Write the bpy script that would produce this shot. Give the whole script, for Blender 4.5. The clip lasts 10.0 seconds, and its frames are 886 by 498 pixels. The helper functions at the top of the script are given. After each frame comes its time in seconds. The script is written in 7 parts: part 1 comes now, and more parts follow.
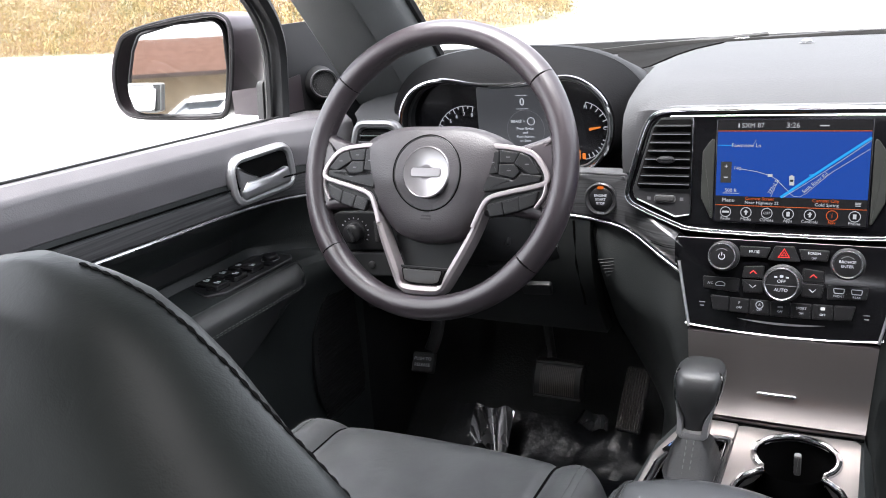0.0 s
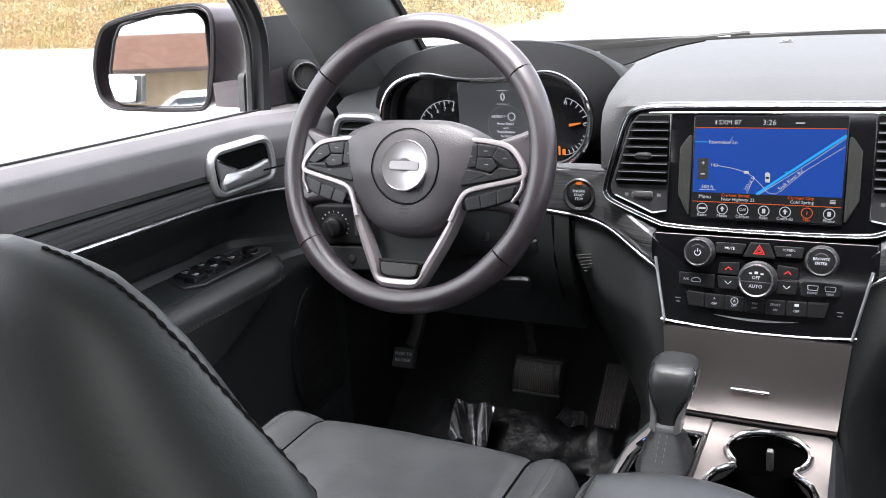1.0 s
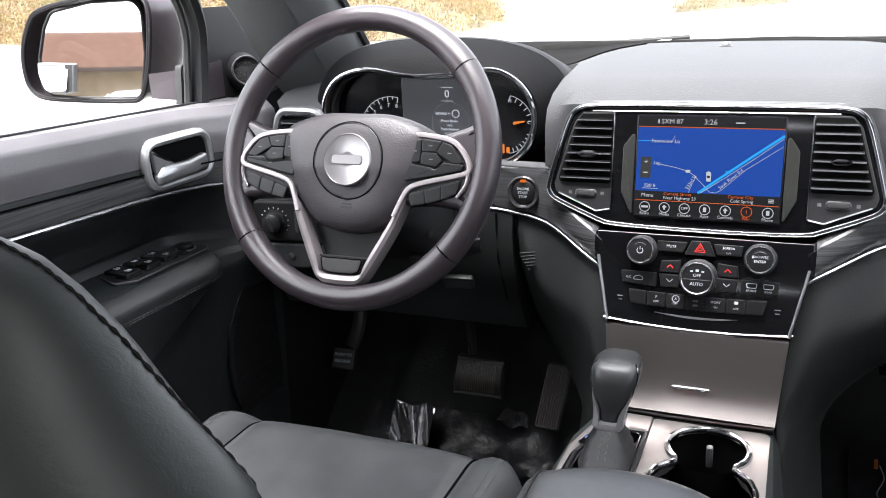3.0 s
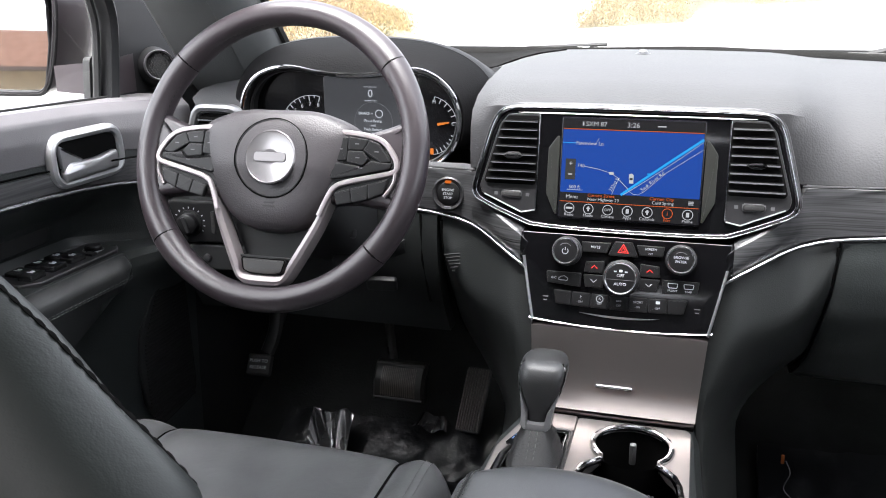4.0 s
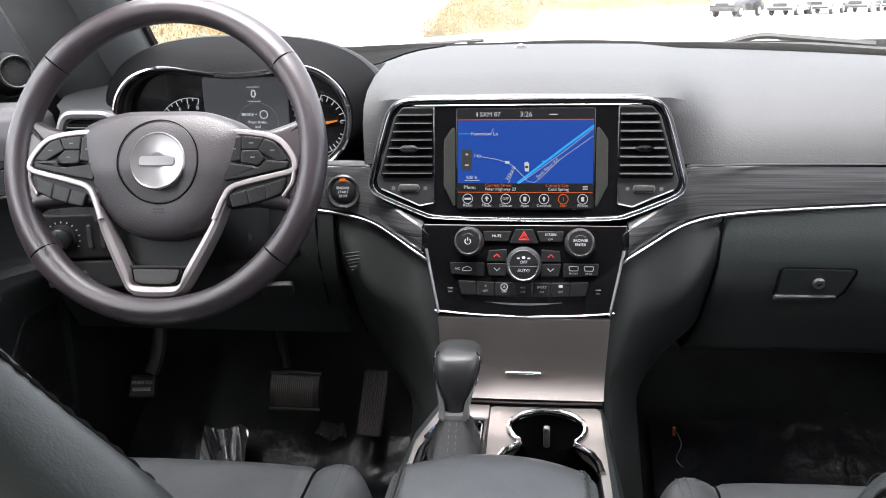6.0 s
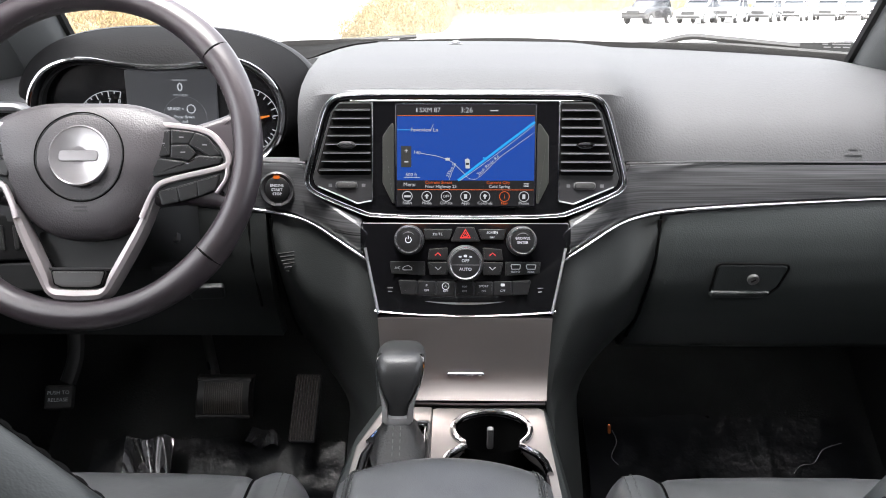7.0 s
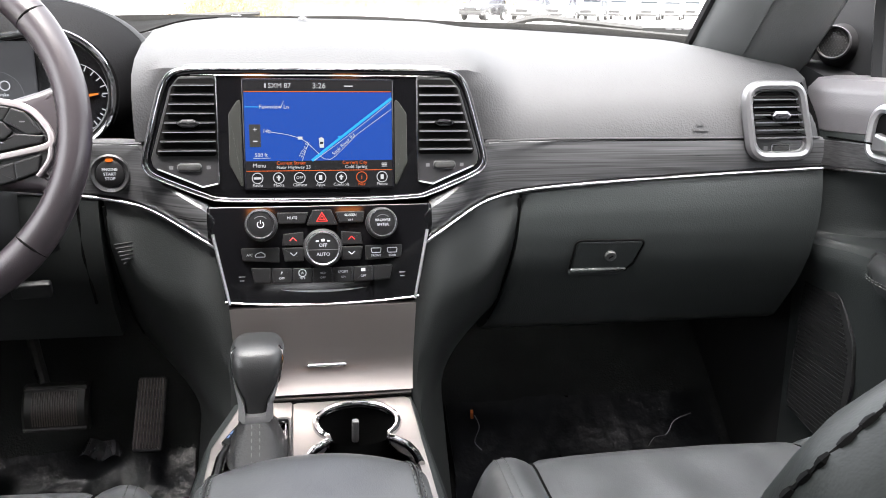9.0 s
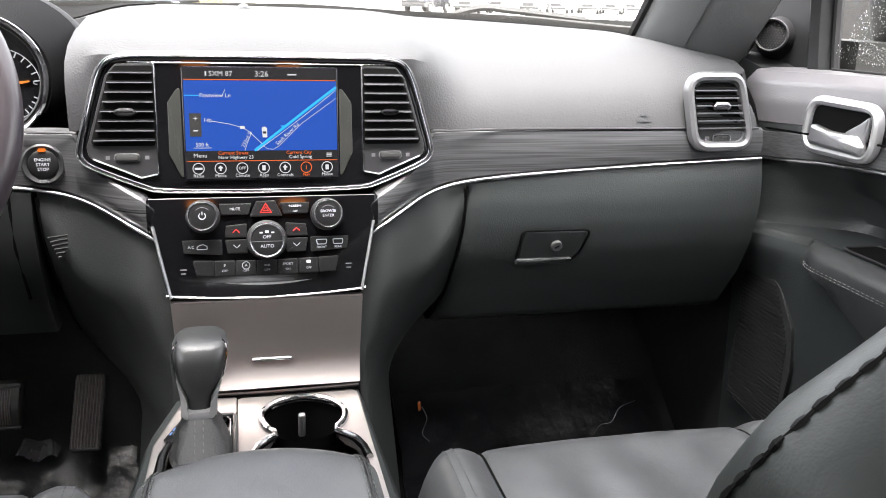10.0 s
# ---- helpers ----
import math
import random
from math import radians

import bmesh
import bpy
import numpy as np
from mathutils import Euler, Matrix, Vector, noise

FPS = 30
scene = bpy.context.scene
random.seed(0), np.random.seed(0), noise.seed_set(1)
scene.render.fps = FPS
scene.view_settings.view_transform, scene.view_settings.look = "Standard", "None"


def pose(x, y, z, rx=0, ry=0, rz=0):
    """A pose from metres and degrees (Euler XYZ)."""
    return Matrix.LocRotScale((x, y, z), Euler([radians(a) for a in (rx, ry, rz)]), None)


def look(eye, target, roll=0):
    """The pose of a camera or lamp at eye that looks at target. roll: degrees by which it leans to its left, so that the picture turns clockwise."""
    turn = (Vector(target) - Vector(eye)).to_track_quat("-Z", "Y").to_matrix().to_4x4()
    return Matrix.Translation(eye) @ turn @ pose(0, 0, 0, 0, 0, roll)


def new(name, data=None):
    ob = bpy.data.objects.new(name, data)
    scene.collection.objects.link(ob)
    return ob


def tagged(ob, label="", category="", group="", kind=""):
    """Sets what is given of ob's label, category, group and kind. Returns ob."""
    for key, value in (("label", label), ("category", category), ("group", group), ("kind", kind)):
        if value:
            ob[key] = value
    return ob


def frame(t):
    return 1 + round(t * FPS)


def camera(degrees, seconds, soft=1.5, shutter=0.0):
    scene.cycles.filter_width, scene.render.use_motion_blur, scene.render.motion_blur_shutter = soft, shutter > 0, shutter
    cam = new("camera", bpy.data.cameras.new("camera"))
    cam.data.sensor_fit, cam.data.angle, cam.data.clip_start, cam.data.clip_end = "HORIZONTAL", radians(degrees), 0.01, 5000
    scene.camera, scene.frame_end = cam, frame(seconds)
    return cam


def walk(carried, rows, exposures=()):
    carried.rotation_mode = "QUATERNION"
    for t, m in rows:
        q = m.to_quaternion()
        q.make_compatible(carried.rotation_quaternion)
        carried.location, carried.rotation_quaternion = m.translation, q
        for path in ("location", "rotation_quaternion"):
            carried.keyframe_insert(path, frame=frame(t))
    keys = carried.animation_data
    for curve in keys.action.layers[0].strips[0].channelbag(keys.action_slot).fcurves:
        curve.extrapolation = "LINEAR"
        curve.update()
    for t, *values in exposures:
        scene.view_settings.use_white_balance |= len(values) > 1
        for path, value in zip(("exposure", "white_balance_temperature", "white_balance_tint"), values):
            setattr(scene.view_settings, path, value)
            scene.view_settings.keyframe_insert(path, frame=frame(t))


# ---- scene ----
cam = camera(55.2, 10.0, soft=1.0)
PATH = [
    (0, (0.093, -0.078, 1.464), (-0.807, 1.605, 0.866), -5.1),
    (0.5, (0.102, -0.078, 1.457), (-0.792, 1.607, 0.857), -4.6),
    (1, (0.108, -0.073, 1.456), (-0.771, 1.62, 0.854), -4.3),
    (1.5, (0.112, -0.07, 1.454), (-0.746, 1.634, 0.853), -4.0),
    (2, (0.115, -0.066, 1.448), (-0.722, 1.649, 0.849), -3.6),
    (3.5, (0.083, -0.066, 1.432), (-0.574, 1.729, 0.843), -1.5),
    (4, (0.071, -0.066, 1.425), (-0.472, 1.769, 0.846), -0.4),
    (4.5, (0.063, -0.065, 1.425), (-0.418, 1.789, 0.849), -0.3),
    (5, (0.045, -0.071, 1.42), (-0.342, 1.805, 0.847), -0.1),
    (5.5, (0.03, -0.076, 1.41), (-0.271, 1.82, 0.846), -0.9),
    (7, (-0.013, -0.05, 1.393), (-0.041, 1.871, 0.836), 0.0),
    (7.5, (-0.024, -0.038, 1.38), (0.063, 1.885, 0.836), 0.6),
    (8, (-0.027, -0.02, 1.376), (0.154, 1.895, 0.83), 0.7),
    (8.5, (-0.028, -0.012, 1.371), (0.22, 1.894, 0.819), 0.7),
    (9, (-0.026, -0.007, 1.365), (0.306, 1.883, 0.801), 1.2),
    (9.5, (-0.027, 0.0, 1.363), (0.364, 1.874, 0.784), 1.5),
    (10, (-0.027, 0.0, 1.361), (0.432, 1.859, 0.783), 1.9),
]
walk(cam, [(t, look(eye, target, roll)) for t, eye, target, roll in PATH], [(0, 3.55, 6300, 13), (5, 3.54, 6350, 12), (7.5, 3.63, 6450, 12), (8.5, 3.90, 6500, 12), (10, 4.06, 6600, 12)])

# ---------- world and light ----------
world = bpy.data.worlds.new("overcast_sky")
scene.world = world
world.use_nodes = True
wn = world.node_tree
sky = wn.nodes.new("ShaderNodeTexSky")
sky.sky_type = "NISHITA"
sky.sun_disc = False
sky.sun_elevation, sky.sun_rotation = radians(70), radians(200)
sky.air_density, sky.dust_density, sky.ozone_density = 0.7, 6.0, 1.0
grey = wn.nodes.new("ShaderNodeHueSaturation")      # an even cloud cover
grey.inputs["Saturation"].default_value = 0.22
wn.links.new(sky.outputs[0], grey.inputs["Color"])
wn.links.new(grey.outputs[0], wn.nodes["Background"].inputs[0])
wn.nodes["Background"].inputs[1].default_value = 0.15
sun_data = bpy.data.lights.new("sun", "SUN")
sun_data.energy, sun_data.angle, sun_data.color = 0.26, radians(35), (1.0, 0.98, 0.97)
sun = new("sun", sun_data)
sun.matrix_world = look((-3.6 * math.sin(radians(20)), -3.6 * math.cos(radians(20)), 10), (0, 0, 0))


# ---------- materials ----------
MATS = {}


def mat(name, color, rough=0.5, metal=0.0, grain=0.0, grain_size=0.002, vary=0.15, vary_size=0.08, coat=0.0,
        stretch=None, cells=False, spec=0.5, emit=None, emit_strength=1.0, wrinkle=0.0):
    if name in MATS:
        return MATS[name]
    m = bpy.data.materials.new(name)
    m.use_nodes = True
    nt = m.node_tree
    b = nt.nodes["Principled BSDF"]
    b.inputs["Metallic"].default_value = metal
    b.inputs["Coat Weight"].default_value = coat
    b.inputs["Coat Roughness"].default_value = 0.05
    b.inputs["Specular IOR Level"].default_value = spec
    if emit:
        b.inputs["Emission Color"].default_value = (*emit, 1)
        b.inputs["Emission Strength"].default_value = emit_strength
    co = nt.nodes.new("ShaderNodeTexCoord")
    mp = nt.nodes.new("ShaderNodeMapping")
    nt.links.new(co.outputs["Object"], mp.inputs[0])
    if stretch:
        mp.inputs["Scale"].default_value = stretch
    big = nt.nodes.new("ShaderNodeTexNoise")
    big.inputs["Scale"].default_value = 1 / vary_size
    big.inputs["Detail"].default_value = 5
    nt.links.new(mp.outputs[0], big.inputs["Vector"])
    ramp = nt.nodes.new("ShaderNodeMapRange")
    ramp.inputs[1].default_value, ramp.inputs[2].default_value = 0.3, 0.7
    ramp.inputs[3].default_value, ramp.inputs[4].default_value = 1 - vary, 1 + vary
    nt.links.new(big.outputs["Fac"], ramp.inputs[0])
    mul = nt.nodes.new("ShaderNodeMix")
    mul.data_type, mul.blend_type = "RGBA", "MULTIPLY"
    mul.inputs[0].default_value = 1.0
    mul.inputs[6].default_value = (*color, 1)
    nt.links.new(ramp.outputs[0], mul.inputs[7])
    nt.links.new(mul.outputs[2], b.inputs["Base Color"])
    rr = nt.nodes.new("ShaderNodeMapRange")
    rr.inputs[1].default_value, rr.inputs[2].default_value = 0.3, 0.7
    rr.inputs[3].default_value, rr.inputs[4].default_value = max(0.02, rough * (1 - vary * 0.5)), min(1, rough * (1 + vary * 0.5))
    nt.links.new(big.outputs["Fac"], rr.inputs[0])
    nt.links.new(rr.outputs[0], b.inputs["Roughness"])
    if grain:
        if cells:
            tex = nt.nodes.new("ShaderNodeTexVoronoi")
            tex.feature = "SMOOTH_F1"
            tex.inputs["Scale"].default_value = 1 / grain_size
            out = tex.outputs["Distance"]
        else:
            tex = nt.nodes.new("ShaderNodeTexNoise")
            tex.inputs["Scale"].default_value = 1 / grain_size
            tex.inputs["Detail"].default_value = 3
            out = tex.outputs["Fac"]
        nt.links.new(mp.outputs[0], tex.inputs["Vector"])
        bump = nt.nodes.new("ShaderNodeBump")
        bump.inputs["Strength"].default_value = grain
        bump.inputs["Distance"].default_value = grain_size * 0.5
        nt.links.new(out, bump.inputs["Height"])
        if wrinkle:
            fold = nt.nodes.new("ShaderNodeTexNoise")
            fold.inputs["Scale"].default_value, fold.inputs["Detail"].default_value, fold.inputs["Distortion"].default_value = 45, 3, 1.5
            nt.links.new(mp.outputs[0], fold.inputs["Vector"])
            soft = nt.nodes.new("ShaderNodeBump")
            soft.inputs["Strength"].default_value, soft.inputs["Distance"].default_value = wrinkle, 0.004
            nt.links.new(fold.outputs["Fac"], soft.inputs["Height"])
            nt.links.new(soft.outputs[0], bump.inputs["Normal"])
        nt.links.new(bump.outputs[0], b.inputs["Normal"])
    MATS[name] = m
    return m


SCREEN_LIGHT = 0.079


def glow(name, color, strength=1.0):
    """A display's own light."""
    return mat(name, (0.004, 0.004, 0.004), 0.35, spec=0.06, emit=color, emit_strength=strength * SCREEN_LIGHT, vary=0.02)



PAD = mat("soft_dash_vinyl", (0.046, 0.0465, 0.0482), 0.68, spec=0.25, grain=0.35, grain_size=0.0022, cells=True, vary=0.06)
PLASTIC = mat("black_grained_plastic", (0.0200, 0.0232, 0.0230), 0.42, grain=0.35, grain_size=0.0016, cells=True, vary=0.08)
PLASTIC_DARK = mat("matt_black_plastic", (0.016, 0.0165, 0.0172), 0.6, spec=0.25, grain=0.15, grain_size=0.001, vary=0.1)
# Darker copy of the lower dash plastic, with the bolsters' shade in it.
SHADED_BOLSTER = mat("shaded_bolster_vinyl", (0.0112, 0.0126, 0.0124), 0.46, spec=0.38, grain=0.25, grain_size=0.0014, cells=True, vary=0.08)
SATIN = mat("satin_black_plastic", (0.018, 0.018, 0.019), 0.34, grain=0.05, grain_size=0.001, vary=0.06)
PIANO = mat("piano_black", (0.003, 0.003, 0.0035), 0.05, coat=0.5, vary=0.05)
CHROME = mat("bright_chrome", (0.50, 0.50, 0.515), 0.09, 1.0, vary=0.04)
CHROME_LINES = mat("satin_chrome_line", (0.60, 0.60, 0.61), 0.22, 1.0, vary=0.04)
SILVER = mat("satin_silver_plastic", (0.56, 0.56, 0.57), 0.30, 0.85, grain=0.05, grain_size=0.0008, vary=0.05)
BRUSHED_TOP = mat("brushed_console_top", (0.31, 0.285, 0.275), 0.50, 0.95, grain=0.10, grain_size=0.0007, vary=0.05, stretch=(0.04, 1, 1))
BRUSHED = mat("brushed_steel_plate", (0.36, 0.327, 0.314), 0.31, 0.97, grain=0.10, grain_size=0.0007, vary=0.05, stretch=(0.04, 1, 1))
WOOD = mat("dark_brushed_trim", (0.060, 0.061, 0.063), 0.38, 0.28, grain=0.06, grain_size=0.0010, vary=0.6, vary_size=0.0020, stretch=(0.012, 0.012, 1), coat=0.03)
WOOD_DOOR = mat("dark_brushed_door_trim", (0.080, 0.080, 0.083), 0.40, 0.25, grain=0.1, grain_size=0.0010, vary=0.4, vary_size=0.0020, stretch=(0.3, 0.012, 1), coat=0.1)
WHEEL_LEATHER = mat("wheel_leather", (0.032, 0.0255, 0.029), 0.34, spec=0.62, grain=0.14, grain_size=0.0011, cells=True, vary=0.12)
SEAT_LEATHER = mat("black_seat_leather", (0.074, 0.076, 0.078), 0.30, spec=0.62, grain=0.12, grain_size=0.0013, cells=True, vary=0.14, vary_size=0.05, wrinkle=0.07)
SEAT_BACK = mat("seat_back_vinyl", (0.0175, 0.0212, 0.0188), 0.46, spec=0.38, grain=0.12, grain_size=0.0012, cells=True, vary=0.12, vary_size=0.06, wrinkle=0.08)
LIT_DOOR_SKIN = mat("lit_door_vinyl", (0.145, 0.139, 0.145), 0.38, spec=0.6, grain=0.20, grain_size=0.0018, cells=True, vary=0.08)
SPOKE_SILVER = mat("satin_spoke_silver", (0.30, 0.27, 0.275), 0.40, 0.6, grain=0.04, grain_size=0.0008, vary=0.05)
VENT_SILVER = mat("satin_vent_silver", (0.19, 0.19, 0.195), 0.32, 0.6, vary=0.05)
EDGE_GREY = mat("slat_highlight_grey", (0.085, 0.085, 0.09), 0.35)
DARK_CHROME = mat("dark_chrome", (0.22, 0.22, 0.23), 0.14, 1.0, vary=0.05)
DOOR_LEATHER = mat("door_leather", (0.024, 0.0255, 0.026), 0.36, grain=0.15, grain_size=0.0013, cells=True, vary=0.12)
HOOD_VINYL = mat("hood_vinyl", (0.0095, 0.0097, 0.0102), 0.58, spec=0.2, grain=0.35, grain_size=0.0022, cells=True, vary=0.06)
THREAD = mat("grey_thread", (0.10, 0.105, 0.10), 0.8, vary=0.1)
THREAD_DARK = mat("dark_thread", (0.022, 0.022, 0.022), 0.8, vary=0.1)
EDGE_THREAD = mat("black_edge_thread", (0.006, 0.006, 0.006), 0.8, spec=0.2, vary=0.1)
CARPET = mat("black_carpet", (0.015, 0.0158, 0.0160), 0.95, grain=0.4, grain_size=0.004, vary=0.3, spec=0.1)
RUBBER = mat("black_rubber", (0.014, 0.014, 0.014), 0.7, vary=0.15, grain=0.1)
PEDAL_METAL = mat("worn_pedal_rubber", (0.055, 0.048, 0.042), 0.42, 0.0, spec=0.3, vary=0.2, vary_size=0.02)
# Near-black: the shade inside vents, wells and bowls is in the colour.
SHADE_BLACK = mat("deep_shade_black", (0.004, 0.004, 0.004), 0.8, spec=0.04)
GAP = mat("panel_gap", (0.003, 0.003, 0.003), 0.9, spec=0.04)
BUTTON = mat("button_black", (0.0075, 0.0075, 0.008), 0.42, spec=0.25, vary=0.05, grain=0.05, grain_size=0.0008)
INK = mat("printed_white", (0.40, 0.41, 0.43), 0.6, vary=0.03)
INK_GREY = mat("printed_grey", (0.11, 0.11, 0.115), 0.6, vary=0.03)
LINER = mat("dark_headliner", (0.045, 0.045, 0.044), 0.9, grain=0.4, grain_size=0.003)
PILLAR = mat("dark_pillar_trim", (0.100, 0.104, 0.104), 0.65, grain=0.3, grain_size=0.0018, cells=True, vary=0.06)
BODY_PAINT = mat("dark_granite_paint", (0.050, 0.041, 0.045), 0.35, 0.2, coat=0.3, vary=0.05)
MIRROR_GLASS = mat("mirror_glass", (0.9, 0.9, 0.9), 0.02, 1.0, vary=0.01)
BAG = mat("clear_plastic_film", (0.006, 0.0065, 0.008), 0.30, coat=0.03, grain=0.2, grain_size=0.03, vary=0.2, spec=0.21)


def glass_mat(name, tint=(0.96, 0.97, 0.96)):
    m = bpy.data.materials.new(name)
    m.use_nodes = True
    nt = m.node_tree
    nt.nodes.remove(nt.nodes["Principled BSDF"])
    out = nt.nodes["Material Output"]
    tr, gl, mix = nt.nodes.new("ShaderNodeBsdfTransparent"), nt.nodes.new("ShaderNodeBsdfGlossy"), nt.nodes.new("ShaderNodeMixShader")
    tr.inputs[0].default_value = (*tint, 1)
    gl.inputs["Roughness"].default_value = 0.02
    mix.inputs[0].default_value = 0.03
    nt.links.new(tr.outputs[0], mix.inputs[1])
    nt.links.new(gl.outputs[0], mix.inputs[2])
    nt.links.new(mix.outputs[0], out.inputs[0])
    return m


GLASS = glass_mat("clear_glass")
TINTED = glass_mat("tinted_rear_glass", (0.60, 0.61, 0.60))
ROOF_GLASS = glass_mat("roof_glass", (0.25, 0.25, 0.25))
DUSTY = glass_mat("dusty_windshield_glass")
nt = DUSTY.node_tree
dust, both = nt.nodes.new("ShaderNodeBsdfTranslucent"), nt.nodes.new("ShaderNodeMixShader")
dust.inputs[0].default_value = (0.75, 0.72, 0.66, 1)
spots = nt.nodes.new("ShaderNodeTexNoise")
spots.inputs["Scale"].default_value, spots.inputs["Detail"].default_value = 9, 6
amount = nt.nodes.new("ShaderNodeMapRange")
amount.inputs[3].default_value, amount.inputs[4].default_value = 0.003, 0.012
nt.links.new(spots.outputs["Fac"], amount.inputs[0])
nt.links.new(amount.outputs[0], both.inputs[0])
nt.links.new(nt.nodes["Material Output"].inputs[0].links[0].from_socket, both.inputs[1])
nt.links.new(dust.outputs[0], both.inputs[2])
nt.links.new(both.outputs[0], nt.nodes["Material Output"].inputs[0])
PRIVACY = glass_mat("privacy_glass", (0.10, 0.10, 0.10))

# ---------- mesh helpers ----------
ORIGIN = {}


def thing(name, at, label, category, group="", kind=""):
    ob = new(name)
    ob.empty_display_size = 0.05
    ob.location = at
    ORIGIN[ob] = Vector(at)
    return tagged(ob, label, category, group, kind)


def part(name, bm, material, parent=None, label="", angle=38, flip=True):
    """Links a bmesh, in world metres, as one mesh object under a thing or a part."""
    if flip:
        bmesh.ops.recalc_face_normals(bm, faces=bm.faces[:])
    lo = Vector([min(v.co[i] for v in bm.verts) for i in range(3)])
    hi = Vector([max(v.co[i] for v in bm.verts) for i in range(3)])
    c = (lo + hi) / 2
    for v in bm.verts:
        v.co -= c
    me = bpy.data.meshes.new(name)
    bm.to_mesh(me)
    bm.free()
    me.materials.append(material)
    me.polygons.foreach_set("use_smooth", [True] * len(me.polygons))
    me.set_sharp_from_angle(angle=radians(angle))
    ob = new(name, me)
    ORIGIN[ob] = c
    if parent:
        ob.parent = parent
        ob.location = c - ORIGIN[parent]
    else:
        ob.location = c
    if label:
        ob["label"] = label
    return ob


def solo(name, bm, material, label, category, group="", kind="", angle=38):
    return tagged(part(name, bm, material, None, angle=angle), label, category, group, kind)


def basis(o, ex, ev, n):
    return Matrix(((ex[0], ev[0], n[0], o[0]), (ex[1], ev[1], n[1], o[1]), (ex[2], ev[2], n[2], o[2]), (0, 0, 0, 1)))


def facing(o, tilt=0.0, turn=0.0):
    """A frame with x to the right, y up along a face that leans back by tilt degrees, z out towards the cabin; turn: about the vertical."""
    r = Matrix.Rotation(radians(turn), 3, "Z")
    t = radians(tilt)
    return basis(Vector(o), r @ Vector((1, 0, 0)), r @ Vector((0, math.sin(t), math.cos(t))), r @ Vector((0, -math.cos(t), math.sin(t))))


def lying(o, turn=0.0, tilt=0.0):
    """A frame for a level face: x right, y ahead, z up."""
    return Matrix.Translation(o) @ pose(0, 0, 0, tilt, 0, turn)


def fillet(pts, r, n=5):
    """Rounds the corners of a closed outline; r: one radius or one for each corner."""
    out, k = [], len(pts)
    for i in range(k):
        a, b, c = (Vector(pts[(i + j) % k]) for j in (-1, 0, 1))
        ri = r[i] if isinstance(r, (list, tuple)) else r
        u, v = (a - b), (c - b)
        lu, lv = u.length, v.length
        u.normalize(), v.normalize()
        ang = u.angle(v, 0)
        if ri <= 0 or ang > 3.12 or ang < 0.02:
            out.append(tuple(b))
            continue
        d = min(ri / math.tan(ang / 2), lu * 0.49, lv * 0.49)
        for j in range(n + 1):
            t = j / n
            p = (b + u * d) * (1 - t) ** 2 + b * 2 * t * (1 - t) + (b + v * d) * t ** 2
            out.append(tuple(p))
    return out


def rect(w, h, r=0.0, c=(0, 0), n=4):
    p = [(c[0] - w / 2, c[1] - h / 2), (c[0] + w / 2, c[1] - h / 2), (c[0] + w / 2, c[1] + h / 2), (c[0] - w / 2, c[1] + h / 2)]
    return fillet(p, r, n) if r else p


def circle(r, n=32, c=(0, 0), ry=None):
    return [(c[0] + r * math.cos(2 * math.pi * i / n), c[1] + (ry or r) * math.sin(2 * math.pi * i / n)) for i in range(n)]


def plate(outline, m, depth, bevel=0.0, seg=2, bm=None, base=0.0, crown=0.0):
    """An outline given thickness along its frame's z, from base to base + depth, with rounded front edges."""
    bm = bm or bmesh.new()
    k = len(outline)
    cx, cy = sum(p[0] for p in outline) / k, sum(p[1] for p in outline) / k
    size = max(max(abs(p[0] - cx), abs(p[1] - cy)) for p in outline)
    levels = [(0, base)]
    if bevel > 0:
        levels.append((0, base + depth - bevel))
        for s in range(1, seg + 1):
            a = math.pi / 2 * s / seg
            levels.append((bevel * (1 - math.cos(a)), base + depth - bevel + bevel * math.sin(a)))
        if not crown:
            levels.append((bevel * 1.5, base + depth))
    else:
        levels.append((0, base + depth))
    nrm = []
    area = sum(outline[i][0] * outline[(i + 1) % k][1] - outline[(i + 1) % k][0] * outline[i][1] for i in range(k))
    sgn = 1 if area > 0 else -1
    for i in range(k):
        a, b, c = Vector(outline[i - 1]), Vector(outline[i]), Vector(outline[(i + 1) % k])
        d1, d2 = (b - a), (c - b)
        d1 = d1.normalized() if d1.length > 1e-9 else Vector((0, 0))
        d2 = d2.normalized() if d2.length > 1e-9 else d1
        q = d1 + d2
        q = q.normalized() if q.length > 1e-9 else d1
        nrm.append(Vector((q.y, -q.x)) * sgn)
    rings = []
    for inset, z in levels:
        rings.append([bm.verts.new(m @ Vector((p[0] - nr.x * inset, p[1] - nr.y * inset, z))) for p, nr in zip(outline, nrm)])
    for a, b in zip(rings, rings[1:]):
        for i in range(k):
            bm.faces.new((a[i], a[(i + 1) % k], b[(i + 1) % k], b[i]))
    if crown:
        inner = [bm.verts.new(m @ Vector((cx + (p[0] - cx) * 0.6, cy + (p[1] - cy) * 0.6, base + depth + crown * 0.75))) for p in outline]
        for i in range(k):
            bm.faces.new((rings[-1][i], rings[-1][(i + 1) % k], inner[(i + 1) % k], inner[i]))
        top = bm.verts.new(m @ Vector((cx, cy, base + depth + crown)))
        for i in range(k):
            bm.faces.new((inner[i], inner[(i + 1) % k], top))
    else:
        bm.faces.new(rings[-1])
    bm.faces.new(list(reversed(rings[0])))
    return bm


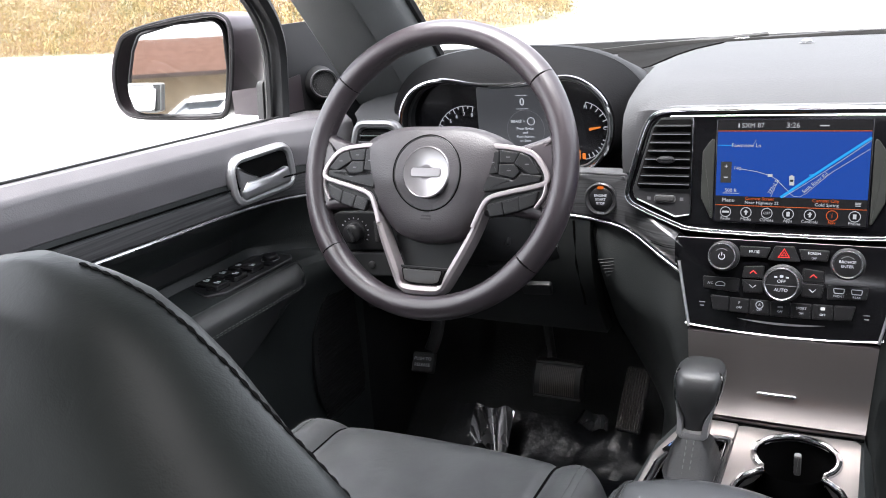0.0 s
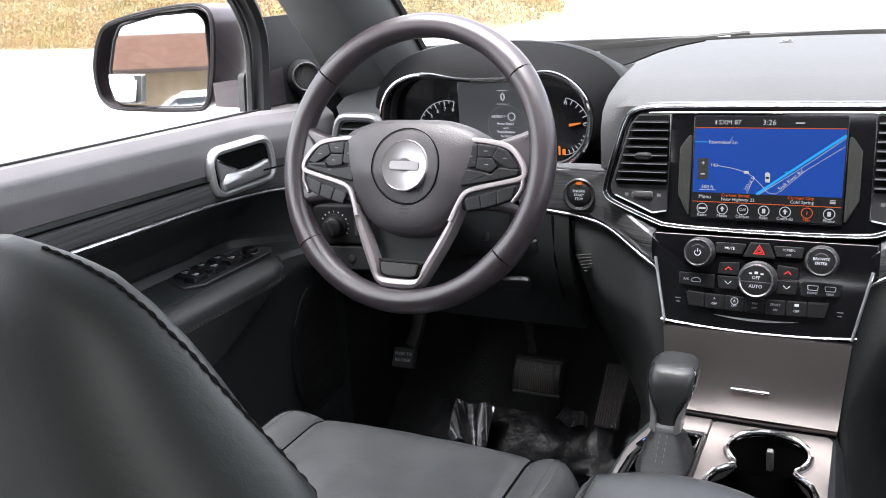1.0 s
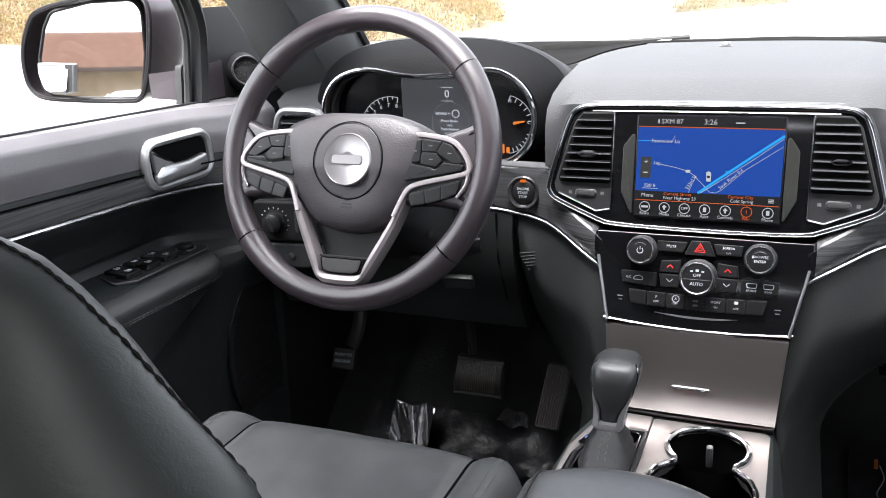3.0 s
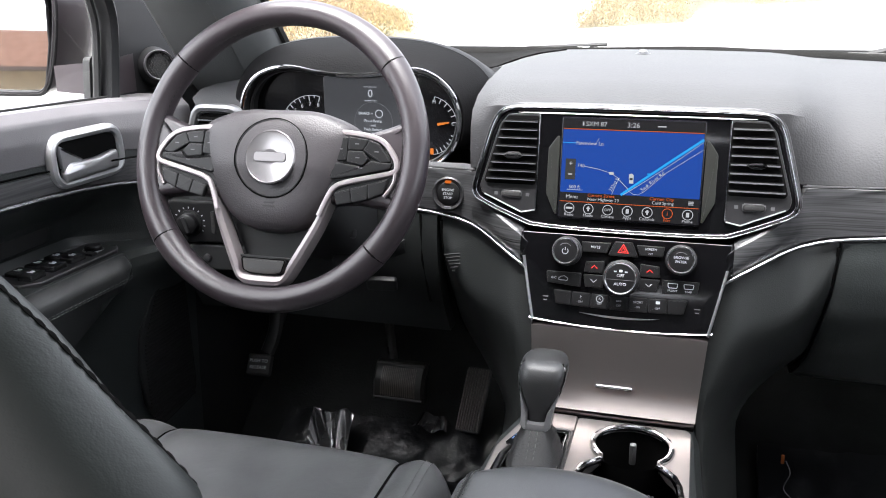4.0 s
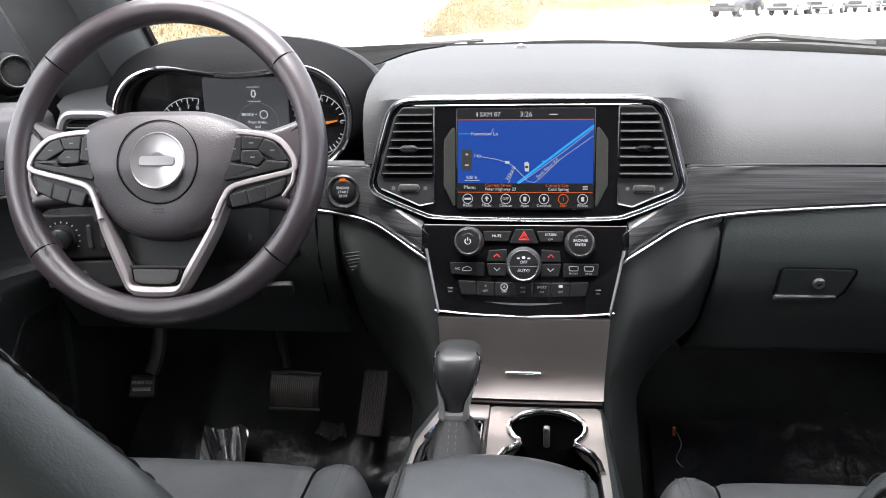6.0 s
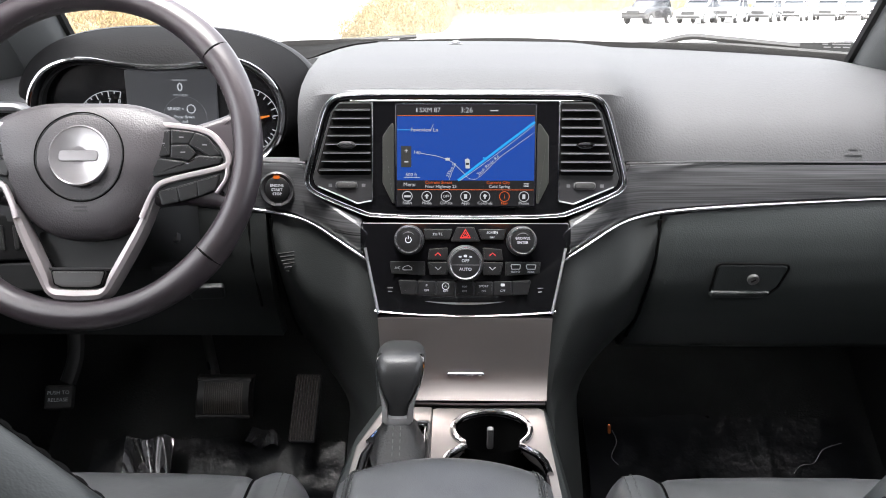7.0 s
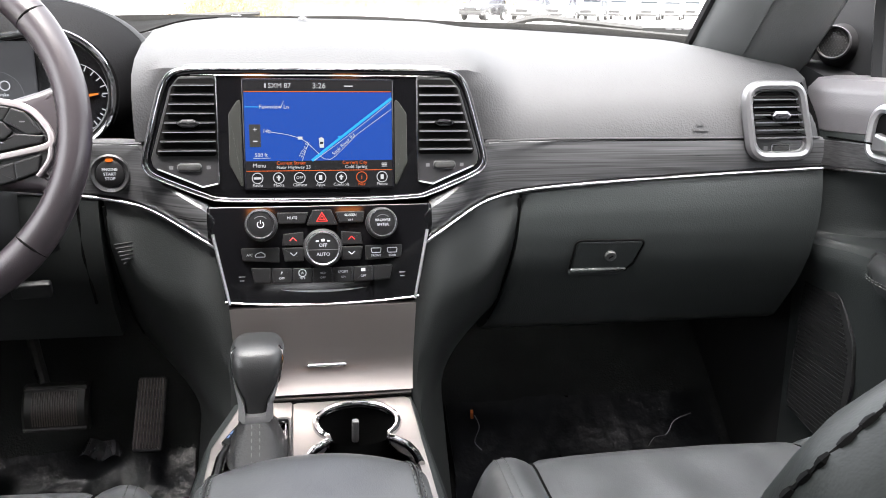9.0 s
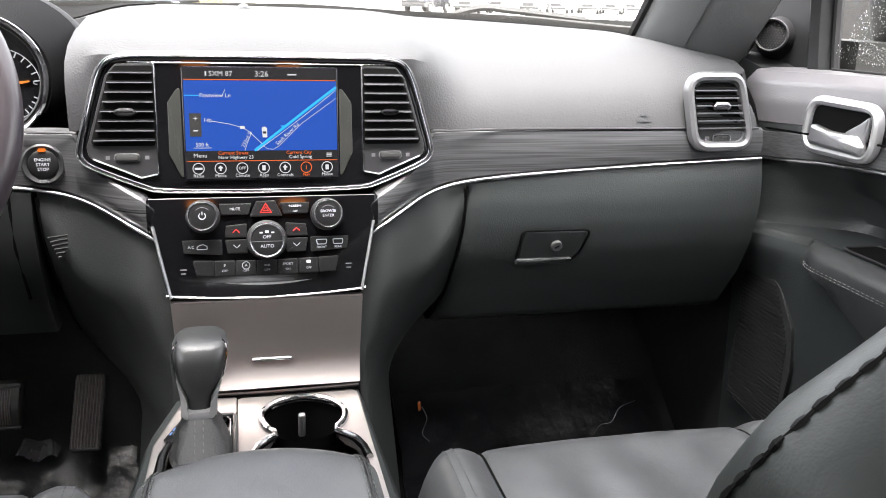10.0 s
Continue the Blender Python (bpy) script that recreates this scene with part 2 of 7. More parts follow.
def loft(rings, closed=True, caps=True, bm=None):
    bm = bm or bmesh.new()
    vs = [[bm.verts.new(p) for p in r] for r in rings]
    k = len(rings[0])
    for a, b in zip(vs, vs[1:]):
        for i in range(k if closed else k - 1):
            bm.faces.new((a[i], a[(i + 1) % k], b[(i + 1) % k], b[i]))
    if caps and closed:
        bm.faces.new(list(reversed(vs[0])))
        bm.faces.new(vs[-1])
    return bm


def slab(fn, nu, nv, thick, bm=None):
    """A surface fn(u, v) with thickness: thick is the offset, as a vector, of its back."""
    bm = bm or bmesh.new()
    t = Vector(thick)
    f = [[bm.verts.new(fn(i / nu, j / nv)) for j in range(nv + 1)] for i in range(nu + 1)]
    b = [[bm.verts.new(f[i][j].co + t) for j in range(nv + 1)] for i in range(nu + 1)]
    for i in range(nu):
        for j in range(nv):
            bm.faces.new((f[i][j], f[i + 1][j], f[i + 1][j + 1], f[i][j + 1]))
            bm.faces.new((b[i][j], b[i][j + 1], b[i + 1][j + 1], b[i + 1][j]))
    for i in range(nu):
        bm.faces.new((f[i][0], b[i][0], b[i + 1][0], f[i + 1][0]))
        bm.faces.new((f[i][nv], f[i + 1][nv], b[i + 1][nv], b[i][nv]))
    for j in range(nv):
        bm.faces.new((f[0][j], f[0][j + 1], b[0][j + 1], b[0][j]))
        bm.faces.new((f[nu][j], b[nu][j], b[nu][j + 1], f[nu][j + 1]))
    return bm


def smooth_path(pts, n=6, closed=False):
    """A Catmull-Rom curve through the points."""
    p = [Vector(q) for q in pts]
    k, out = len(p), []
    for i in range(k if closed else k - 1):
        a, b, c, d = (p[(i + j) % k] if closed else p[min(max(i + j, 0), k - 1)] for j in (-1, 0, 1, 2))
        for s in range(n):
            t = s / n
            out.append(0.5 * ((2 * b) + (c - a) * t + (2 * a - 5 * b + 4 * c - d) * t * t + (3 * b - a - 3 * c + d) * t ** 3))
    if not closed:
        out.append(p[-1])
    return out


def tube(pts, r, sides=8, closed=False, bm=None, squash=1.0, up=None):
    """A round bar along points; r: a radius, or one for each point."""
    bm = bm or bmesh.new()
    p = [Vector(q) for q in pts]
    k, rings, last = len(p), [], None
    for i in range(k):
        d = (p[(i + 1) % k] - p[i - 1]) if closed else (p[min(i + 1, k - 1)] - p[max(i - 1, 0)])
        d.normalize()
        ref = Vector(up) if up else (last if last else Vector((0, 0, 1)) if abs(d.z) < 0.9 else Vector((1, 0, 0)))
        a = d.cross(ref)
        if a.length < 1e-6:
            a = d.orthogonal()
        a.normalize()
        b = a.cross(d).normalized()
        last = b
        ri = r[i] if isinstance(r, (list, tuple)) else r
        rings.append([p[i] + a * ri * math.cos(2 * math.pi * s / sides) + b * ri * squash * math.sin(2 * math.pi * s / sides) for s in range(sides)])
    if closed:
        rings.append(rings[0])
        vs = [[bm.verts.new(q) for q in ring] for ring in rings[:-1]]
        for i in range(k):
            for s in range(sides):
                bm.faces.new((vs[i][s], vs[i][(s + 1) % sides], vs[(i + 1) % k][(s + 1) % sides], vs[(i + 1) % k][s]))
        return bm
    return loft(rings, True, True, bm)


def moulding(path, m, width, height, closed=True, bm=None, base=0.0):
    """A half-round strip laid along a plane path on a frame."""
    bm = bm or bmesh.new()
    k, rings = len(path), []
    prof = [(-0.5, 0), (-0.5, 0.45), (-0.36, 0.82), (0, 1.0), (0.36, 0.82), (0.5, 0.45), (0.5, 0)]
    for i in range(k):
        a = Vector(path[i - 1] if (closed or i) else path[0])
        c = Vector(path[(i + 1) % k] if (closed or i < k - 1) else path[-1])
        d = (c - a)
        d = d.normalized() if d.length > 1e-9 else Vector((1, 0))
        nx, ny = d.y, -d.x
        rings.append([m @ Vector((path[i][0] + nx * width * u, path[i][1] + ny * width * u, base + height * h)) for u, h in prof])
    if closed:
        vs = [[bm.verts.new(q) for q in ring] for ring in rings]
        n = len(prof)
        for i in range(k):
            for s in range(n):
                bm.faces.new((vs[i][s], vs[i][(s + 1) % n], vs[(i + 1) % k][(s + 1) % n], vs[(i + 1) % k][s]))
        return bm
    return loft(rings, True, True, bm)


def ball(c, r, bm=None, u=12, v=8, m=None):
    bm = bm or bmesh.new()
    made = bmesh.ops.create_uvsphere(bm, u_segments=u, v_segments=v, radius=1)["verts"]
    r = r if isinstance(r, (list, tuple)) else (r, r, r)
    for q in made:
        q.co = (m or Matrix.Identity(4)) @ Vector((q.co.x * r[0], q.co.y * r[1], q.co.z * r[2])) + Vector(c)
    return bm


def lathe(profile, m, n=32, bm=None):
    """Turns a profile of (radius, height) round a frame's z."""
    rings = [[m @ Vector((r * math.cos(2 * math.pi * i / n), r * math.sin(2 * math.pi * i / n), h)) for i in range(n)] for r, h in profile]
    return loft(rings, True, True, bm)


def stitches(path, length=0.005, gap=0.003, r=0.0007, bm=None, lift=(0, 0, 0)):
    """Short threads along a smooth path."""
    bm = bm or bmesh.new()
    p = [Vector(q) + Vector(lift) for q in path]
    run, at = 0.0, 0.0
    dist = [0.0]
    for a, b in zip(p, p[1:]):
        dist.append(dist[-1] + (b - a).length)

    def place(s):
        for i in range(len(p) - 1):
            if dist[i + 1] >= s:
                return p[i].lerp(p[i + 1], (s - dist[i]) / max(dist[i + 1] - dist[i], 1e-9))
        return p[-1]
    while at + length < dist[-1]:
        tube([place(at), place(at + length / 2), place(at + length)], [r * 0.7, r, r * 0.7], 5, bm=bm)
        at += length + gap
    return bm


def writing(s, size, m, material, parent, name="lettering", align="CENTER", depth=0.0003, spread=1.0):
    cu = bpy.data.curves.new(name, "FONT")
    cu.body, cu.size, cu.align_x, cu.align_y, cu.extrude, cu.resolution_u = s, size, align, "CENTER", depth, 2
    cu.space_character = spread
    tmp = new(name, cu)
    me = bpy.data.meshes.new_from_object(tmp.evaluated_get(bpy.context.evaluated_depsgraph_get()))
    bpy.data.objects.remove(tmp)
    bm = bmesh.new()
    bm.from_mesh(me)
    bpy.data.meshes.remove(me)
    bm.transform(m)
    return part(name, bm, material, parent, flip=False)


def shift(m, x, y, z=0.0):
    return m @ Matrix.Translation((x, y, z))


def sstep(a, b, x):
    t = min(1, max(0, (x - a) / (b - a)))
    return t * t * (3 - 2 * t)


def lerp_table(table, x):
    for (a, p), (b, q) in zip(table, table[1:]):
        if x <= b:
            t = min(1, max(0, (x - a) / (b - a)))
            return p + (q - p) * t
    return table[-1][1]


# ---------- shell of the car ----------
def wind_y(x):
    return 1.425 - 0.33 * x * x


def wind_z(x):
    return 1.332 - 0.05 * x * x


# floor, toe board and tunnel sides
def floor_z(y):
    return lerp_table([(-2.0, 0.56), (1.22, 0.56), (1.62, 0.86), (1.75, 1.1)], y)


solo("car_floor", slab(lambda u, v: Vector((-0.80 + 1.60 * u, -2.0 + 3.75 * v, floor_z(-2.0 + 3.75 * v))), 8, 30, (0, 0, -0.05)), CARPET,
     "black carpeted floor and toe board of a car", "floor", kind="structure")
solo("firewall", slab(lambda u, v: Vector((-0.80 + 1.60 * u, 1.62 + 0.02 * v, 0.6 + 0.72 * v)), 4, 4, (0, 0.03, 0)), CARPET,
     "black carpeted bulkhead below the dashboard", "bulkhead", kind="structure")
def roof_point(x, y):
    return Vector((x, y, 1.735 - 0.10 * (x / 0.62) ** 2 - 0.03 * (y + 2.0) / 2.72))


roof = bmesh.new()
for x0, x1, y0, y1 in ((-0.62, 0.62, -2.0, -0.35), (-0.62, 0.62, 0.42, 0.72), (-0.62, -0.40, -0.35, 0.42), (0.40, 0.62, -0.35, 0.42)):
    slab(lambda u, v: roof_point(x0 + (x1 - x0) * u, y0 + (y1 - y0) * v), 6, 6, (0, 0, 0.03), roof)
solo("ceiling", roof, LINER, "dark grey cloth headliner round the roof glass", "ceiling", kind="structure")
# Unseen pane, added to let light down on the upward faces.
solo("window_6", slab(lambda u, v: roof_point(-0.41 + 0.82 * u, -0.36 + 0.79 * v) + Vector((0, 0, 0.032)), 4, 4, (0, 0, 0.005)), ROOF_GLASS, "unseen tinted roof glass over the front seats, added for light from above", "window", kind="structure")
# Unseen; raised to keep bright reflections off the gloss stack.
solo("wall_rear", plate(fillet([(-0.75, 0.5), (0.75, 0.5), (0.75, 1.44), (-0.75, 1.44)], 0.05), facing((0, -2.0, 0)), -0.04), PLASTIC_DARK,
     "unseen dark panel closing the cabin's rear and blocking its light", "wall", kind="structure")


for x in (-0.155, 0.138):
    lamp = thing("ceiling_lamp", (x, -0.77, 1.70), "small lit amber courtesy lamp in the headliner", "ceiling lamp", "ceiling lamps")
    part("lamp_frame", plate(rect(0.100, 0.080, 0.012, (x, -0.77)), lying((0, 0, 1.698)), 0.022, 0.0), LINER, lamp)
    part("lamp_lens", plate(rect(0.075, 0.050, 0.008, (x, -0.77)), lying((0, 0, 1.693)), 0.006), mat("amber_lamp_glow", (0.3, 0.1, 0.02), 0.4, emit=(1.0, 0.30, 0.06), emit_strength=0.5), lamp, "lit amber lens")


def side_shell(s, name):
    """Rear door, pillar B and roof rail: closes the cabin behind the front doors."""
    bm = bmesh.new()
    plate([(-2.0, 0.5), (0.02, 0.5), (0.02, 1.27), (-2.0, 1.30)], basis((s * 0.80, 0, 0), (0, 1, 0), (0, 0, 1), (s, 0, 0)), 0.05, bm=bm)
    plate([(-0.10, 1.27), (0.02, 1.27), (-0.02, 1.66), (-0.16, 1.66)], basis((s * 0.76, 0, 0), (0, 1, 0), (0, 0, 1), (s, 0, 0)), 0.05, bm=bm)
    plate([(-1.5, 1.29), (-1.35, 1.29), (-1.45, 1.66), (-1.6, 1.66)], basis((s * 0.76, 0, 0), (0, 1, 0), (0, 0, 1), (s, 0, 0)), 0.05, bm=bm)
    plate([(-2.0, 1.645), (0.7, 1.645), (0.7, 1.70), (-2.0, 1.70)], basis((s * 0.66, 0, 0), (0, 1, 0), (0, 0, 1), (s, 0, 0)), 0.12, bm=bm)
    solo(name, bm, LINER, "dark lined side of the cabin behind the front door", "wall", kind="structure")


for i, (a, b, c, d) in enumerate((((-0.80, -2.0, 1.28), (0, 1.99, 0), (0.10, 0, 0.40), (-0.004, 0, 0)), ((0.80, -2.0, 1.28), (0, 1.99, 0), (-0.10, 0, 0.40), (0.004, 0, 0)), ((-0.72, -2.02, 1.43), (1.44, 0, 0), (0, 0.12, 0.27), (0, -0.004, 0)))):
    solo("window_%d" % (i + 3), slab(lambda u, v: Vector(a) + Vector(b) * u + Vector(c) * v, 2, 2, d), PRIVACY if i == 2 else TINTED, "dark tinted rear window of the car", "window", kind="structure")
side_shell(-1, "wall_left")
side_shell(1, "wall_right")

for s, name in ((-1, "kick_panel_left"), (1, "kick_panel_right")):
    bm = plate(fillet([(1.10, 0.50), (1.80, 0.50), (1.80, 1.30), (1.30, 1.30), (1.12, 1.262)], 0.01), basis((s * 0.742, 0, 0), (0, 1, 0), (0, 0, 1), (s, 0, 0)), 0.08)
    solo(name, bm, PLASTIC_DARK, "black kick panel between dashboard and door", "kick panel", kind="structure")

# windscreen: a curved pane from the cowl to the roof edge
def screen_point(u, v):
    x = -0.70 + 1.40 * u
    top = Vector((x * 0.82, 0.74 - 0.12 * x * x, 1.715 - 0.06 * x * x))
    low = Vector((x * 1.0, wind_y(x) + 0.02, wind_z(x) - 0.01))
    p = low.lerp(top, v)
    p.z += 0.045 * math.sin(math.pi * v)
    return p


pane = solo("windshield", slab(screen_point, 16, 12, (0, 0.003, 0.003)), DUSTY, "dusty clear laminated windshield of a car", "windshield", kind="structure")
pane.visible_shadow = False

# black cowl strip below the glass, with the parked wiper's hump
def cowl(u, v):
    x = -0.80 + 1.60 * u
    return Vector((x, wind_y(x) + 0.012 + 0.32 * v, wind_z(x) + 0.004 - 0.004 * v - 0.05 * v * v + 0.0015 * math.sin(19 * x)))


solo("windshield_cowl", slab(cowl, 40, 3, (0, 0, -0.05)), mat("weathered_cowl", (0.010, 0.010, 0.0098), 0.8, spec=0.2, grain=0.4, grain_size=0.004, vary=0.3),
     "weathered black plastic cowl along the windshield base", "cowl", kind="structure")
wiper = thing("windshield_wiper", (0.42, 1.45, 1.325), "parked black windshield wiper behind the glass", "wiper")
part("wiper_arm", tube(smooth_path([(0.33, wind_y(0.33) + 0.05, 1.327), (0.38, wind_y(0.38) + 0.05, 1.339), (0.43, wind_y(0.43) + 0.05, 1.336), (0.55, wind_y(0.55) + 0.06, 1.325)]), 0.006, 6), RUBBER, wiper)
part("wiper_blade", tube([(0.30, wind_y(0.3) + 0.045, 1.326), (0.46, wind_y(0.46) + 0.045, 1.3245), (0.62, wind_y(0.62) + 0.05, 1.313)], 0.005, 6), RUBBER, wiper)
wiper2 = thing("windshield_wiper", (-0.3, 1.45, 1.325), "parked black windshield wiper with a painted glare line", "wiper")
part("wiper_blade", tube([(-0.36, wind_y(-0.36) + 0.03, 1.321), (-0.2, wind_y(-0.2) + 0.03, 1.332), (-0.08, wind_y(-0.08) + 0.03, 1.338)], 0.004, 6), RUBBER, wiper2)
# Thin bright bar laid on as the glare along the glass base.
part("glare_line", tube([(-0.34, wind_y(-0.34) + 0.022, 1.320), (-0.2, wind_y(-0.2) + 0.022, 1.3295), (-0.11, wind_y(-0.11) + 0.022, 1.334)], 0.0009, 6), SILVER, wiper2, "bright bar painted as glare at the glass base")


def a_pillar(s, name):
    """Pillar trim rising along the windscreen's side, the sail panel with its tweeter below it."""
    t = thing(name, (s * 0.72, 1.2, 1.30), "dark grey grained pillar trim beside the windshield", "pillar", kind="structure")
    low_in, low_out = Vector((s * 0.605, 1.315, 1.300)), Vector((s * 0.745, 1.215, 1.270))
    top_in, top_out = Vector((s * 0.548, 0.70, 1.70)), Vector((s * 0.645, 0.62, 1.675))
    rings, covers = [], []
    for i in range(13):
        v = i / 12
        a, b = low_in.lerp(top_in, v), low_out.lerp(top_out, v)
        a.z += 0.045 * math.sin(math.pi * v)
        b.z += 0.055 * math.sin(math.pi * v)
        out = Vector((s * 0.5, 0.2, 0.5)).normalized()
        ring = []
        cover = []
        for j in range(13):
            w = j / 12
            q = a.lerp(b, w) - out * 0.030 * math.sin(math.pi * w) ** 0.6
            if w <= 0.505:
                ring.append(q)
            if w >= 0.495:
                cover.append(q + out * (0.0025 if w < 0.99 else 0.0))
        ring += [a.lerp(b, 0.5) + out * 0.02, a.lerp(b, 0.5) + out * 0.035, a + out * 0.035]
        cover += [b + out * 0.035, a.lerp(b, 0.5) + out * 0.035]
        rings.append(ring)
        covers.append(cover)
    part("pillar_trim", loft(rings), PILLAR, t)
    part("pillar_cover", loft(covers), PILLAR, t, "dark grey pillar cover beside the door frame")
    edge = [low_in.lerp(top_in, i / 12) + Vector((-s * 0.003, 0.006, 0.045 * math.sin(math.pi * i / 12))) for i in range(13)]
    part("glass_seal", tube(edge, 0.007, 6), RUBBER, t, "black rubber glass seal")
    # door frame behind the pillar
    fw = Vector((0, 0.032 if s > 0 else 0.0, 0))
    fr = [Vector((s * 0.80, 1.055, 1.262)), Vector((s * 0.795, 1.06, 1.33)), Vector((s * 0.785, 1.052, 1.405)), Vector((s * 0.765, 0.99, 1.475)), Vector((s * 0.73, 0.83, 1.575)), Vector((s * 0.70, 0.60, 1.655))]
    fr = [q + fw for q in fr]
    part("door_frame", tube(smooth_path(fr), 0.0135 if s < 0 else 0.017, 8, squash=1.5), PLASTIC_DARK, t, "black door frame round the window")
    part("window_seal", tube([q + Vector((s * 0.004, -0.022, -0.006)) for q in smooth_path(fr)], 0.006, 6), RUBBER, t)
    return t


a_pillar(-1, "pillar_left")
a_pillar(1, "pillar_right")


def sail_panel(s, name):
    t = thing(name, (s * 0.77, 1.12, 1.26), "round black tweeter speaker in the corner of the door window", "tweeter", "door tweeters")
    fw = 0.032 if s > 0 else 0.0
    o = Vector((s * 0.768, 1.150 + 0.8 * fw, 1.315))
    bm = plate([(1.055 + fw, 1.255), (1.33, 1.27), (1.20, 1.42), (1.06 + fw, 1.42)], basis((s * 0.802, 0, 0), (0, 1, 0), (0, 0, 1), (s, 0, 0)), 0.012)
    part("sail_panel", bm, PLASTIC_DARK, t)
    n = Vector((-s * 0.70, -0.70, 0.12)).normalized()
    ex = n.cross(Vector((0, 0, 1))).normalized() * -1
    m = basis(o, ex, n.cross(ex) * -1 if n.cross(ex).z < 0 else n.cross(ex), n)
    part("pod", lathe([(0.034, -0.046), (0.030, -0.020), (0.0255, 0.000), (0.0240, 0.006)], m, 28), mat("pod_black", (0.010, 0.010, 0.0105), 0.6, spec=0.2), t)
    part("ring", lathe([(0.0245, 0.002), (0.0245, 0.011), (0.0232, 0.0130), (0.0212, 0.011), (0.0212, 0.004)], m, 28), mat("tweeter_ring", (0.050, 0.050, 0.052), 0.45), t, "satin grey ring")
    g = bmesh.new()
    lathe([(0.0213, 0.003), (0.0213, 0.007), (0.012, 0.0085), (0.004, 0.0088)], m, 24, g)
    for i in range(-5, 6):
        for j in range(-5, 6):
            x, y = (i + 0.5 * (j % 2)) * 0.0043, j * 0.0038
            if x * x + y * y < 0.0195 ** 2:
                lathe([(0.0013, 0.0078), (0.0008, 0.0099)], shift(m, x, y), 5, g)
    part("grille", g, RUBBER, t, "dotted black grille")
    return t


sail_panel(-1, "tweeter_speaker")
sail_panel(1, "tweeter_speaker")

# ---------- dashboard ----------
dash = thing("dashboard", (0, 1.2, 1.0), "black soft-touch car dashboard with dark brushed trim and chrome lines", "dashboard")


def pad_profile(x):
    """Section of the upper pad: points from the lower front edge over the crest to the glass."""
    side = [(1.036, 1.197), (1.040, 1.212), (1.052, 1.238), (1.078, 1.262), (1.115, 1.281), (1.17, 1.297), (1.25, 1.311), (1.33, 1.320), (1.42, 1.326)]
    mid = [(1.036, 1.197), (1.030, 1.225), (1.020, 1.262), (1.017, 1.2845), (1.040, 1.299), (1.10, 1.312), (1.22, 1.324), (1.34, 1.330), (1.42, 1.332)]
    k = 1 - sstep(0.172, 0.26, abs(x))
    end = sstep(0.55, 0.72, abs(x))
    out = []
    for (a, b), (c, d) in zip(side, mid):
        y, z = a + (c - a) * k, b + (d - b) * k
        w = (y - 1.03) / 0.39
        y = 1.03 + (y - 1.03) * (wind_y(x) - 1.03) / 0.395
        z -= 0.05 * x * x * w + end * 0.020 * min(1, max(0, (z - 1.20) / 0.06))
        out.append((y, z))
    return out


def end_x(x, y, z):
    """Draws the dashboard's ends in beside the doors."""
    lim = lerp_table([(1.11, 0.684), (1.155, 0.677), (1.218, 0.664), (1.279, 0.640), (1.30, 0.632)], z) + 0.075 * sstep(1.055, 1.16, y)
    a = abs(x)
    return x if a < 0.5 else math.copysign(0.5 + (a - 0.5) * (min(0.70, lim) - 0.5) / 0.20, x)


for xa, xb, n, whole in ((-0.70, -0.605, 8, True), (-0.605, -0.215, 16, False), (-0.215, 0.70, 44, True)):
    rings = []
    for i in range(n + 1):
        x = xa + (xb - xa) * i / n
        p = pad_profile(x)
        if not whole:
            p = p[6:]
        ring = [Vector((end_x(x, y, z), y, z)) for y, z in p]
        ring += [Vector((x, p[-1][0], 1.22)), Vector((x, 1.10 if whole else p[0][0], 1.16)), Vector((end_x(x, 1.05, 1.19), 1.05 if whole else p[0][0], p[0][1] - 0.012))]
        rings.append(ring)
    part("upper_pad", loft(rings), PAD, dash, "dark grey soft grained upper pad")

def defroster(u, v):
    """Dark sheet laid on as the shade in the valley between hood and pad."""
    y = 1.235 + 0.165 * v
    x = (-0.275 - 0.045 * v) * (1 - u) + (-0.222 + 0.080 * v) * u
    return Vector((x, y, lerp_table(pad_profile(x), y) + 0.0022))


part("hood_valley_shade", slab(defroster, 8, 10, (0, 0, -0.004)), mat("valley_shade_black", (0.006, 0.0057, 0.0055), 0.8, spec=0.03, grain=0.2, grain_size=0.002), dash, "dark sheet painted as the shade between hood and pad")
CHROME_LINE = [(0.122, 1.083), (0.142, 1.095), (0.165, 1.106), (0.190, 1.116), (0.215, 1.1225), (0.25, 1.1295), (0.30, 1.1355), (0.36, 1.140), (0.48, 1.147), (0.61, 1.153), (0.680, 1.1555)]


def line_z(x):
    return lerp_table(CHROME_LINE, abs(x))


def band_y(x):
    return 1.034 - 0.064 * (1 - sstep(0.12, 0.24, abs(x)))


